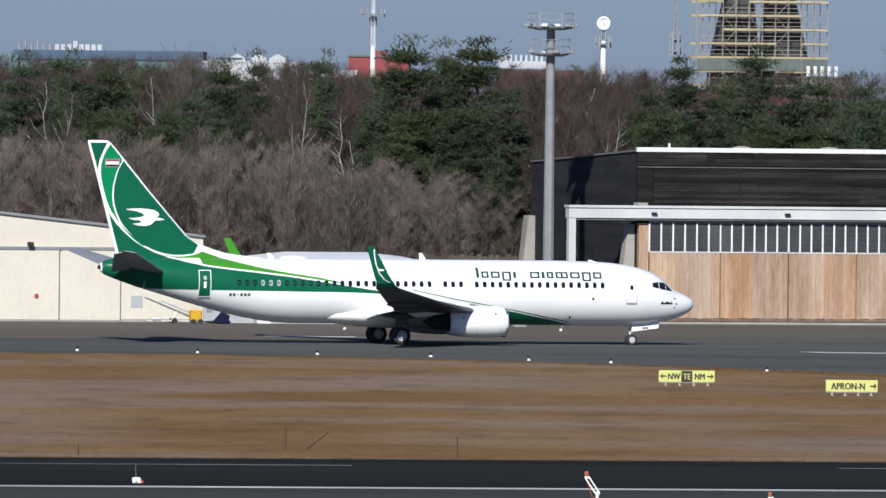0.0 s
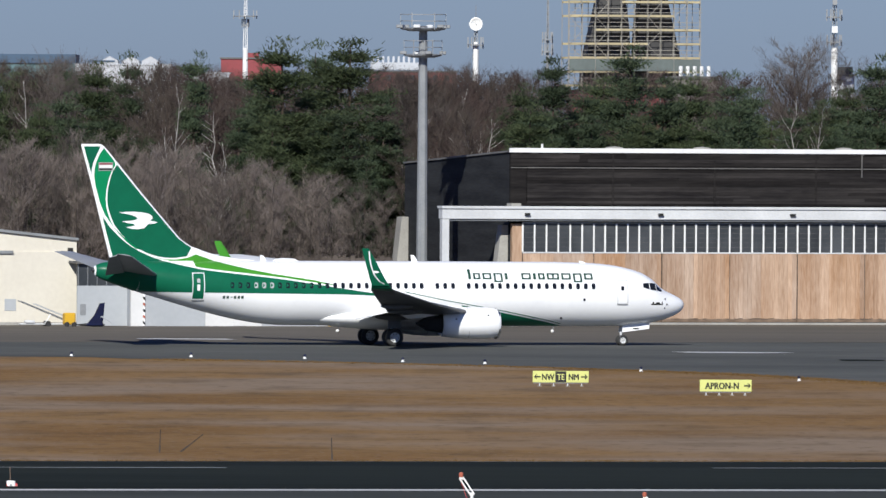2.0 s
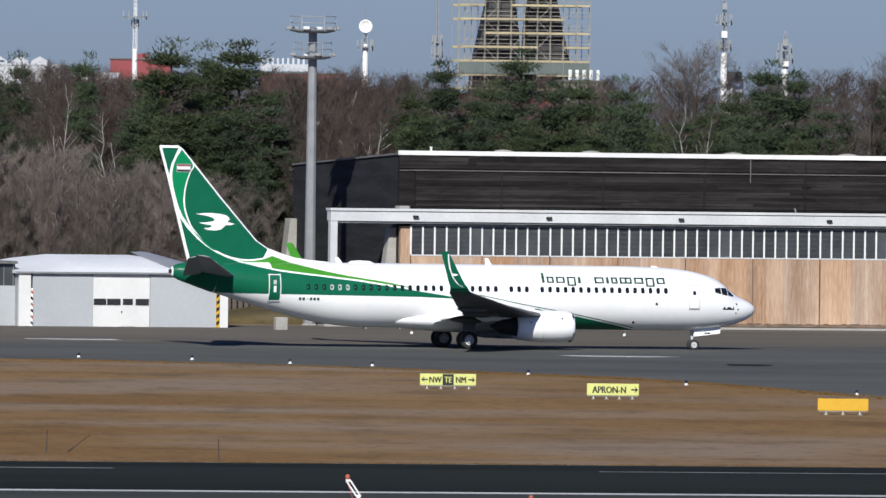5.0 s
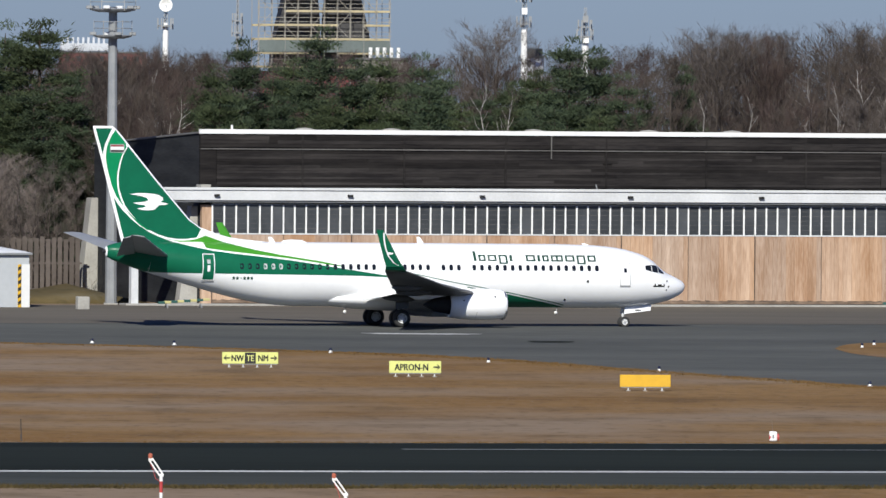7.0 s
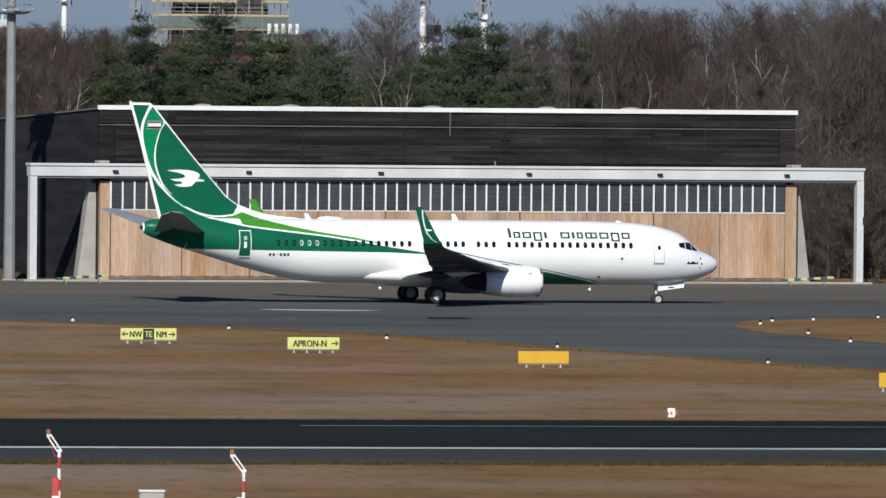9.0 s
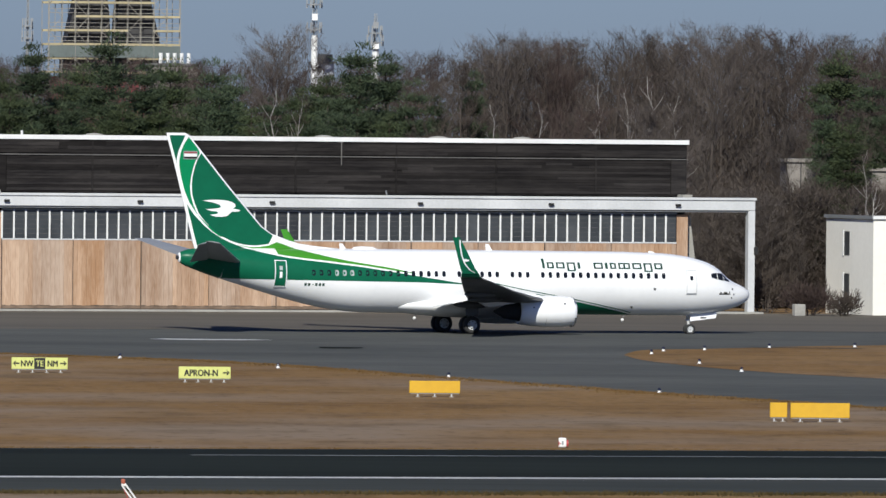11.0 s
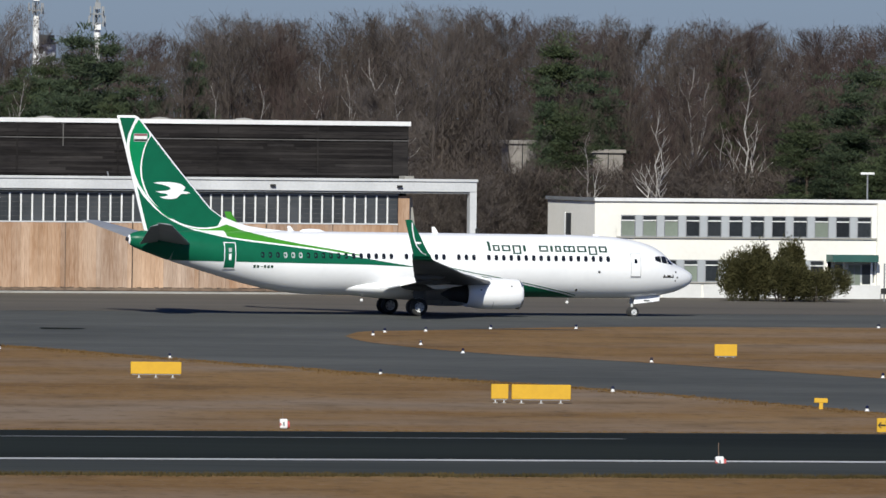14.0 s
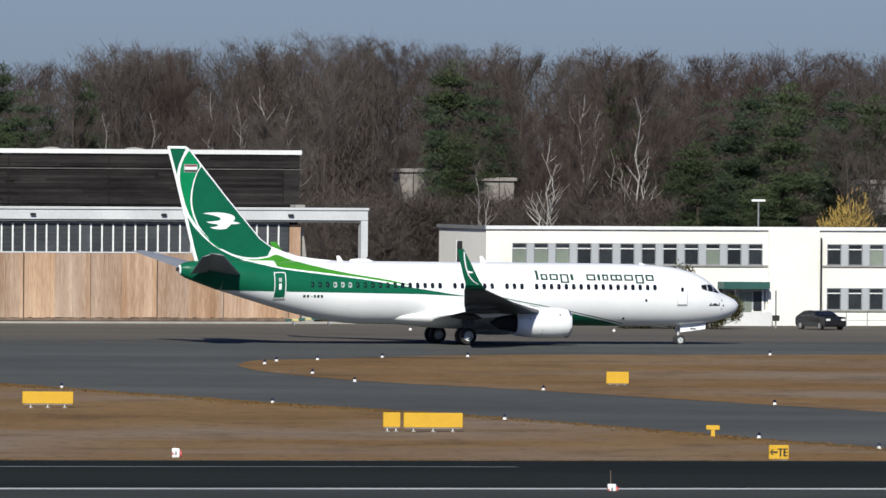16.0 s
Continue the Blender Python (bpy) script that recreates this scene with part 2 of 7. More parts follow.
def add_tube(bm, p, q, r0, r1=None, sides=8, caps=True):
    p, q = Vector(p), Vector(q)
    r1 = r0 if r1 is None else r1
    d = (q - p).normalized()
    u = d.orthogonal().normalized()
    w = d.cross(u)
    rings = []
    for c, r in ((p, r0), (q, r1)):
        rings.append([bm.verts.new(c + (u * math.cos(k * math.tau / sides) + w * math.sin(k * math.tau / sides)) * r) for k in range(sides)])
    for k in range(sides):
        j = (k + 1) % sides
        bm.faces.new((rings[0][k], rings[0][j], rings[1][j], rings[1][k]))
    if caps:
        bm.faces.new(rings[0][::-1]), bm.faces.new(rings[1])


def add_rings(bm, rings, close=True):
    """A skin over rings of points; a ring of one point closes to a tip."""
    vr = [[bm.verts.new(p) for p in r] for r in rings]
    for a, b in zip(vr, vr[1:]):
        n = max(len(a), len(b))
        for k in range(n):
            j = (k + 1) % n
            if len(a) == 1:
                bm.faces.new((a[0], b[j], b[k]))
            elif len(b) == 1:
                bm.faces.new((a[k], a[j], b[0]))
            else:
                bm.faces.new((a[k], a[j], b[j], b[k]))
    if close:
        for r in (vr[0][::-1], vr[-1]):
            if len(r) > 2:
                bm.faces.new(r)


def lathe(bm, profile, origin, axis="x", sides=24, close=False):
    o = Vector(origin)
    rings = []
    for a, r in profile:
        ring = []
        for k in range(sides):
            c, s = r * math.cos(k * math.tau / sides), r * math.sin(k * math.tau / sides)
            ring.append(o + Vector({"x": (a, c, s), "y": (c, a, s), "z": (c, s, a)}[axis]))
        rings.append(ring)
    add_rings(bm, rings, close)


def word(name, text, size, mat, parent, m, label="", depth=0.004, align="CENTER"):
    """Lettering as a thin mesh; m places its baseline."""
    cu = bpy.data.curves.new(name, "FONT")
    cu.body, cu.size, cu.extrude, cu.align_x, cu.resolution_u = text, size, depth, align, 2
    tmp = bpy.data.objects.new(name, cu)
    me = bpy.data.meshes.new_from_object(tmp)
    bpy.data.objects.remove(tmp)
    bpy.data.curves.remove(cu)
    nv, pts = len(me.vertices), [v.co.copy() for v in me.vertices]
    faces = [tuple(p.vertices) for p in me.polygons]
    bold = []
    for k, o in enumerate((-0.04, 0.0, 0.04) if mat != M["lime"] else (-0.015, 0.0, 0.015)):
        bold += [(p.x + o * size, p.y, p.z + 0.0015 * k) for p in pts]
    me = bpy.data.meshes.new(name)
    me.from_pydata(bold, [], [tuple(i + k * nv for i in f) for k in range(3) for f in faces])
    me.materials.append(mat)
    ob = new(name, me)
    ob.parent, ob.matrix_basis = parent, m
    if label:
        tagged(ob, label)
    return ob


FACE = pose(0, 0, 0, 90)            # lettering stood upright, read from -y
ROW = 15.0                          # direction of the taxiway and of the buildings, degrees
UX, UY = math.cos(radians(ROW)), math.sin(radians(ROW))


def row_frame(x, y, z=0.0, turn=ROW):
    return pose(x, y, z, 0, 0, turn)


# ---- ground ----
bm = bmesh.new()
quad(bm, (-3000, -600, 0), (3000, -600, 0), (3000, 4600, 0), (-3000, 4600, 0))
ground = part("ground", bm, M["grass"])
tagged(ground, "dry brown winter grass of the airfield", "grass", kind="structure")


def sheet(name, outline, z, mat, label, category):
    bm = bmesh.new()
    bm.faces.new([bm.verts.new((x, y, z)) for x, y in outline])
    ob = part(name, bm, mat)
    if ob.data.polygons[0].normal.z < 0:
        ob.data.flip_normals()
    return tagged(ob, label, category, kind="structure")


def along(n, a):
    """A point n metres out and a metres along in the row's own directions."""
    return (a * UX - n * UY, a * UY + n * UX)


def smooth_line(pts, steps=6):
    out = []
    for i in range(len(pts) - 1):
        p0, p1, p2, p3 = (Vector(pts[max(0, min(len(pts) - 1, k))]) for k in (i - 1, i, i + 1, i + 2))
        for s in range(steps):
            t = s / steps
            out.append(tuple(0.5 * (2 * p1 + (p2 - p0) * t + (2 * p0 - 5 * p1 + 4 * p2 - p3) * t * t + (3 * p1 - p0 - 3 * p2 + p3) * t ** 3)))
    return out + [tuple(pts[-1])]


# taxiway with its curved exit down to the runway
near_edge = smooth_line([(-320, 648), (-120, 703), (-26.4, 725.5), (-9.5, 721.5), (7.2, 711), (18.6, 698), (26.8, 684), (35.2, 656), (44.9, 624), (54, 598), (66.7, 548), (76, 518)])
sheet("taxiway", near_edge + [(104, 524), (420, 800), along(750, 620), along(750, -140)], 0.012, M["asphalt"], "grey asphalt taxiway with a curved exit", "taxiway")
sheet("apron", [along(749.5, -140), along(749.5, 620), along(812, 620), along(812, -140)], 0.024, M["apron"], "brownish worn concrete apron before the hangars", "apron")
upper = smooth_line([(48.9, 716), (51.0, 730), (54.9, 735), (67.7, 751), (92, 759), (160, 777), (420, 846)])
lower = smooth_line([(420, 600), (120, 552), (90, 569), (75.1, 613), (61.6, 655), (55.1, 671), (51.5, 685), (49.2, 701), (48.9, 716)])
sheet("grass_island", upper + lower[:-1], 0.026, M["grass"], "dry grass island between taxiway and exit", "grass")

# runway, slightly crowned
RW = math.atan(0.165)
RU, RN = Vector((math.cos(RW), math.sin(RW), 0)), Vector((-math.sin(RW), math.cos(RW), 0))
RO = Vector((0, 495.3, 0))


def rwy(a, n, lift=0.0):
    z = 0.03 + 0.35 * max(0.0, 1 - (abs(n) / (35.2 if n < 0 else 20.7)) ** 1.25) + lift
    return RO + RU * a + RN * n + Vector((0, 0, z))


def runway_strip(name, n0, n1, a0, a1, lift, mat, label, category, steps=8, joints=1):
    bm = bmesh.new()
    for j in range(joints):
        for k in range(steps):
            p, q = n0 + (n1 - n0) * k / steps, n0 + (n1 - n0) * (k + 1) / steps
            b0, b1 = a0 + (a1 - a0) * j / joints, a0 + (a1 - a0) * (j + 1) / joints
            quad(bm, rwy(b0, p, lift), rwy(b1, p, lift), rwy(b1, q, lift), rwy(b0, q, lift))
    return tagged(part(name, bm, mat), label, category, kind="structure")


runway_strip("runway_shoulder", -35.2, -22.0, -900, 900, 0, M["shoulder"], "grey asphalt runway shoulder", "runway shoulder", 6)
runway_strip("runway", -22.0, 20.7, -900, 900, 0, M["runway_asphalt"], "dark asphalt runway", "runway", 24)
runway_strip("runway_edge_line", -22.9, -21.6, -900, 900, 0.012, M["line"], "white painted runway edge line", "line", 2)
runway_strip("runway_far_edge_line", 18.9, 19.4, -900, 900, 0.012, M["worn_line"], "white painted runway edge line on the far side", "line", 2)
for k in range(-6, 8):
    s = 16.5 + 50.4 * k
    runway_strip("centre_line_dash", -0.35, 0.35, s, s + 30.2, 0.012, M["worn_line"], "worn white painted runway centre line dash", "line", 2)


def verge(name, line, width, count, tall, mat, label):
    """Tufts of grass blades along a hard edge; line gives a point of the edge and the outward way for a share of its length."""
    r2 = random.Random(len(name))
    cv, cf = [], []
    for _ in range(count):
        p, out = line(r2.random())
        c = Vector(p) + Vector(out) * (abs(r2.gauss(0, 0.5)) * width - 0.15)
        size = r2.uniform(0.4, 1.0) * tall
        for _ in range(9):
            q = c + Vector((r2.gauss(0, 0.22), r2.gauss(0, 0.22), 0))
            w = Vector((r2.uniform(-1, 1), r2.uniform(-0.4, 0.4), 0)).normalized() * r2.uniform(0.012, 0.03)
            i = len(cv)
            cv.extend((tuple(q - w), tuple(q + w), (q.x + r2.uniform(-0.1, 0.1), q.y + r2.uniform(-0.1, 0.1), q.z + size * r2.uniform(0.5, 1))))
            cf.append((i, i + 1, i + 2))
    me = bpy.data.meshes.new(name)
    me.from_pydata(cv, [], cf)
    me.materials.append(mat)
    tagged(new(name, me), label, "grass", kind="stuff")


def near_side(u):
    p = RO + RU * (-26 + 100 * u) + RN * -35.2
    return (p.x, p.y, 0.0), tuple(-RN)


def far_side(u):
    p = RO + RU * (-26 + 100 * u) + RN * 20.7
    return (p.x, p.y, 0.0), tuple(RN)


def taxi_side(u):
    f = 18 + u * 44
    i = int(f)
    p, q = Vector(near_edge[i]), Vector(near_edge[i + 1])
    d = (q - p).normalized()
    m = p.lerp(q, f - i)
    return (m.x, m.y, 0.0), (d.y, -d.x, 0.0)


M["tuft"] = material("dark_winter_tufts", (0.055, 0.045, 0.02), (0.10, 0.075, 0.035), 0.5, 0.95, fine=3, spec=0.05, thin=0.2)
M["pale_tuft"] = material("bleached_grass_tufts", (0.14, 0.085, 0.034), (0.21, 0.13, 0.058), 0.5, 0.95, fine=3, spec=0.05, thin=0.25)
verge("near_verge", near_side, 1.6, 2600, 0.22, M["tuft"], "dark grass tufts along the runway shoulder")
verge("runway_verge", far_side, 1.2, 1500, 0.14, M["pale_tuft"], "bleached grass tufts along the far runway edge")
verge("taxiway_verge", taxi_side, 2.0, 2200, 0.14, M["pale_tuft"], "bleached grass tufts along the taxiway edge")

# worn marks on the taxiway
for (x, y, length, wid, mat, label) in ((25.6, 750.3, 6.8, 3.2, "line", "faded white painted mark on the taxiway"), (-8.3, 783.0, 6.0, 3.0, "line", "faded white painted mark on the apron"),
                                   (32.7, 729.6, 2.6, 4.0, "runway_asphalt", "dark oil stain on the taxiway"), (62, 740.5, 7.0, 2.0, "shoulder", "pale asphalt repair at the grass edge")):
    pts = []
    for k in range(22):
        a = k * math.tau / 22
        rr = 1 + 0.12 * math.sin(3 * a + x) + 0.08 * math.sin(7 * a)
        ca, sa = math.cos(a), math.sin(a)
        pts.append((x + length / 2 * math.copysign(abs(ca) ** 0.4, ca) * rr, y + wid / 2 * math.copysign(abs(sa) ** 0.7, sa) * rr))
    sheet("ground_mark", pts, 0.034, M[mat], label, "mark")


# ---- large hangar with sliding doors ----
HX, HY, HL, HD = 13.40, 843.61, 51.18, 27.6


def buttress(parent, a, lean, y0, y1, height, top_w, foot_w):
    """A tapering concrete pier whose outer face leans."""
    bm = bmesh.new()
    add_prism(bm, [(a, y0, 0), (a + lean * foot_w, y0, 0), (a + lean * top_w, y0, height), (a, y0, height)], (0, y1 - y0, 0))
    bmesh.ops.recalc_face_normals(bm, faces=bm.faces)
    bmesh.ops.bevel(bm, geom=list(bm.edges), offset=0.03, segments=1, affect="EDGES")
    return part("buttress", bm, M["concrete"], parent, "tapered concrete pier")


def build_hangar():
    h = empty("hangar", row_frame(HX, HY), "large flat-roofed hangar with dark boarding above long plank sliding doors", "hangar")
    # shell
    bm = bmesh.new()
    add_prism(bm, [(0, 0.3, 0), (0, 0.3, 12.0), (0, HD, 11.0), (0, HD, 0)], (0.3, 0, 0))
    bmesh.ops.recalc_face_normals(bm, faces=bm.faces)
    part("side_wall", bm, M["dark_side"], h, "dark bluish sheet-clad side wall")
    bm = bmesh.new()
    add_prism(bm, [(HL - 0.3, 0.3, 0), (HL - 0.3, 0.3, 12.0), (HL - 0.3, HD, 11.0), (HL - 0.3, HD, 0)], (0.3, 0, 0))
    bmesh.ops.recalc_face_normals(bm, faces=bm.faces)
    part("side_wall", bm, M["dark_side"], h)
    boxed("back_wall", (0.3, HL - 0.3, HD - 0.3, HD, 0, 11.0), M["dark_side"], h)
    bm = bmesh.new()
    add_prism(bm, [(-0.1, -0.1, 11.98), (-0.1, -0.1, 12.1), (-0.1, HD + 0.1, 11.12), (-0.1, HD + 0.1, 11.0)], (HL + 0.2, 0, 0))
    bmesh.ops.recalc_face_normals(bm, faces=bm.faces)
    roof = part("roof", bm, M["roof_felt"], h, "flat felt roof")
    boxed("roof_edge", (-0.12, HL + 0.12, -0.22, -0.08, 11.95, 12.26), M["roof_edge"], roof, "bright white metal roof edge")
    for a in (8.4, 14.8, 25.2, 33.7, 39.9):
        bm = bmesh.new()
        lathe(bm, [(0, 0.8), (0.3, 0.78), (0.44, 0.55), (0.5, 0.02)], (a, 3.0, 11.9), "z", 14)
        part("roof_dome", bm, M["concrete"], roof, "low grey rooflight dome", True)
    bm = bmesh.new()
    add_tube(bm, (2.4, 0.4, 12.0), (2.4, 0.4, 12.55), 0.09, sides=8)
    part("vent_pipe", bm, M["white"], roof, "short white vent pipe")
    # upper front: board courses above the door rail
    front = boxed("upper_wall", (0, HL, 0.05, 0.3, 8.3, 12.0), M["dark_wood"], h, "dark weathered horizontal boarding")
    zz = 8.42
    while zz < 11.9:
        hgt = 0.2 if zz < 10.9 else 0.26
        cuts = [1.2 if zz < 10.9 else 0.0] + sorted(random.uniform(4, HL - 4) for _ in range(4)) + [HL - (1.2 if zz < 10.9 else 0)]
        for c0, c1 in zip(cuts, cuts[1:]):
            if c1 - c0 < 0.4:
                continue
            boxed("board", (c0 + 0.006, c1 - 0.006, -0.035 - (0.07 if zz > 10.9 else 0.0) + random.uniform(-0.006, 0.006), 0.05, zz, zz + hgt - 0.016), M["dark_wood"], front)
        zz += hgt
    for k in range(1, 7):
        boxed("cover_strip", (7.4 * k - 0.06, 7.4 * k + 0.06, -0.125, -0.03, 8.42, 11.9), M["dark_wood"], front)
    boxed("corner_board", (0, 1.15, -0.04, 0.05, 8.42, 10.9), M["dark_wood"], front)
    boxed("corner_board", (HL - 1.15, HL, -0.04, 0.05, 8.42, 10.9), M["dark_wood"], front)
    boxed("drip_rail", (0.0, HL, -0.13, -0.1, 10.86, 10.93), M["drip"], front, "thin grey drip rail")
    bm = bmesh.new()
    add_tube(bm, (25.55, -0.14, 10.3), (25.55, -0.14, 11.95), 0.045, sides=8)
    part("downpipe", bm, M["drip"], front)
    # door rail
    rail = boxed("door_rail", (-5.2, 55.98, -1.15, -0.15, 7.32, 8.05), M["white_steel"], h, "white steel sliding door rail", bevel=0.03)
    boxed("rail_cap", (-5.25, 56.03, -1.25, 0.0, 8.05, 8.22), M["white_steel"], rail)
    boxed("rail_soffit", (-4.9, 55.7, -1.0, 0.04, 7.2, 7.32), M["metal"], rail)
    for a in (-5.2, 55.48):
        boxed("rail_post", (a, a + 0.5, -1.1, -0.5, 0, 7.32), M["white_steel"], h, "white steel end post")
    boxed("post_lamp", (55.9, 56.15, -1.35, -1.1, 4.2, 4.75), M["black"], rail, "small black lamp on the end post", bevel=0.03)
    for a in (0.0, HL - 0.4):
        boxed("rail_block", (a - 0.25, a + 0.45, -1.2, 0.0, 8.22, 8.42), M["concrete"], rail)
    for a in (0.88, 10.53, 20.15, 31.02, 40.7, 50.15):
        lamp = boxed("floodlight", (a - 0.19, a + 0.19, -1.4, -1.2, 7.6, 7.76), M["black"], rail, "small black floodlight", bevel=0.03)
        bm = bmesh.new()
        add_tube(bm, (a, -1.15, 7.72), (a, -1.3, 7.7), 0.03, sides=6)
        part("bracket", bm, M["metal"], lamp)
    bm = bmesh.new()
    add_tube(bm, (28.8, -0.7, 8.0), (28.65, -0.7, 8.55), 0.05, sides=6)
    part("loudspeaker", bm, M["metal"], rail)
    # piers
    buttress(h, -0.02, -1, 0.4, 1.5, 6.9, 0.45, 1.35)
    buttress(h, HL + 0.02, 1, 0.4, 1.5, 6.9, 0.45, 1.35)
    b = buttress(h, -0.02, -1, HD - 1.2, HD + 0.2, 7.2, 0.5, 1.3)
    boxed("threshold", (-5.7, 56.5, -1.6, 0.2, 0.0, 0.16), M["concrete"], h, "pale concrete door threshold")
    # door leaves
    boxed("jamb_board", (0.02, 0.72, -0.5, -0.05, 0.16, 7.0), M["wood"], h, "reddish brown end boards")
    boxed("jamb_board", (HL - 0.85, HL - 0.02, -0.5, -0.05, 0.16, 7.0), M["wood"], h)
    edges = [0.74] + [5.9 + 4.94 * k for k in range(9)] + [HL - 0.87]
    for i, (a0, a1) in enumerate(zip(edges, edges[1:])):
        if a1 - a0 < 1:
            continue
        off = -0.48 if i % 2 else -0.54
        leaf = boxed("sliding_door", (a0, a1, off, off + 0.16, 0.2, 7.15), M["dark"], h, "plank sliding door with a glazed strip above")
        # planks
        x = a0 + 0.02
        step = (a1 - a0 - 0.04) / round((a1 - a0) / 0.33)
        k = 0
        while x < a1 - 0.05:
            boxed("plank", (x + 0.005, x + step - 0.005, off - 0.04 + random.uniform(-0.006, 0.006), off, 0.42 + random.uniform(-0.03, 0.03), 4.96), M[("wood", "wood_grey", "wood", "wood_warm", "wood_grey")[(i * 3 + k // 7) % 5]], leaf)
            x += step
            k += 1
        boxed("foot_rail", (a0 + 0.01, a1 - 0.01, off - 0.03, off, 0.2, 0.40), M["wood_base"], leaf, "dirt-stained foot rail")
        boxed("sill", (a0, a1, off - 0.07, off + 0.01, 4.96, 5.05), M["white_steel"], leaf)
        boxed("head", (a0, a1, off - 0.05, off + 0.01, 7.02, 7.14), M["metal"], leaf)
        boxed("stile", (a0, a0 + 0.045, off - 0.06, off, 0.2, 7.1), M["wood_base"], leaf, "dark timber door stile")
        np_ = max(1, round((a1 - a0) / 0.825))
        w = (a1 - a0) / np_
        for k in range(np_):
            boxed("pane", (a0 + k * w + 0.06, a0 + (k + 1) * w - 0.06, off - 0.025, off - 0.01, 5.05, 7.02), M["glass"], leaf)
            boxed("mullion", (a0 + k * w - 0.055, a0 + k * w + 0.055, off - 0.09, off - 0.005, 5.05, 7.02), M["white"], leaf, "white mullion")
            for z in (5.38, 5.71, 6.04, 6.37, 6.70):
                boxed("glazing_bar", (a0 + k * w + 0.06, a0 + (k + 1) * w - 0.06, off - 0.035, off - 0.026, z, z + 0.025), M["drip"], leaf)
    return h


build_hangar()


# ---- two-storey office building ----
def window_bank(parent, a0, a1, z0, z1, count, blinds):
    boxed("window_sill", (a0 - 0.1, a1 + 0.1, -0.14, 0.02, z0 - 0.1, z0), M["concrete"], parent)
    w = (a1 - a0) / count
    for k in range(count):
        x0 = a0 + k * w
        win = boxed("window", (x0 + 0.28, x0 + w - 0.28, 0.06, 0.12, z0, z1), M["blind"] if blinds(k) else M["office_glass"], parent, "steel-framed office window" if not blinds(k) else "office window with a drawn grey-green blind")
        bm = bmesh.new()
        for d in ((x0 + 0.26, x0 + w - 0.26, z0, z0 + 0.07), (x0 + 0.26, x0 + w - 0.26, z1 - 0.07, z1), (x0 + 0.26, x0 + 0.33, z0, z1), (x0 + w - 0.33, x0 + w - 0.26, z0, z1)):
            add_box(bm, d[0], d[1], 0.0, 0.09, d[2], d[3])
        part("window_frame", bm, M["metal"], win)
        boxed("transom", (x0 + 0.28, x0 + w - 0.28, 0.0, 0.08, z1 - 0.42, z1 - 0.34), M["white"], win)
        boxed("top_light", (x0 + 0.33, x0 + w - 0.33, 0.045, 0.058, z1 - 0.34, z1 - 0.07), M["office_glass"], win)
        boxed("pier", (x0 - 0.28, x0 + 0.28, 0.0, 0.2, z0, z1), M["cream"] if k == 0 else M["grey_wall"], parent)
    boxed("pier", (a1 - 0.28, a1 + 0.02, 0.0, 0.2, z0, z1), M["cream"], parent)


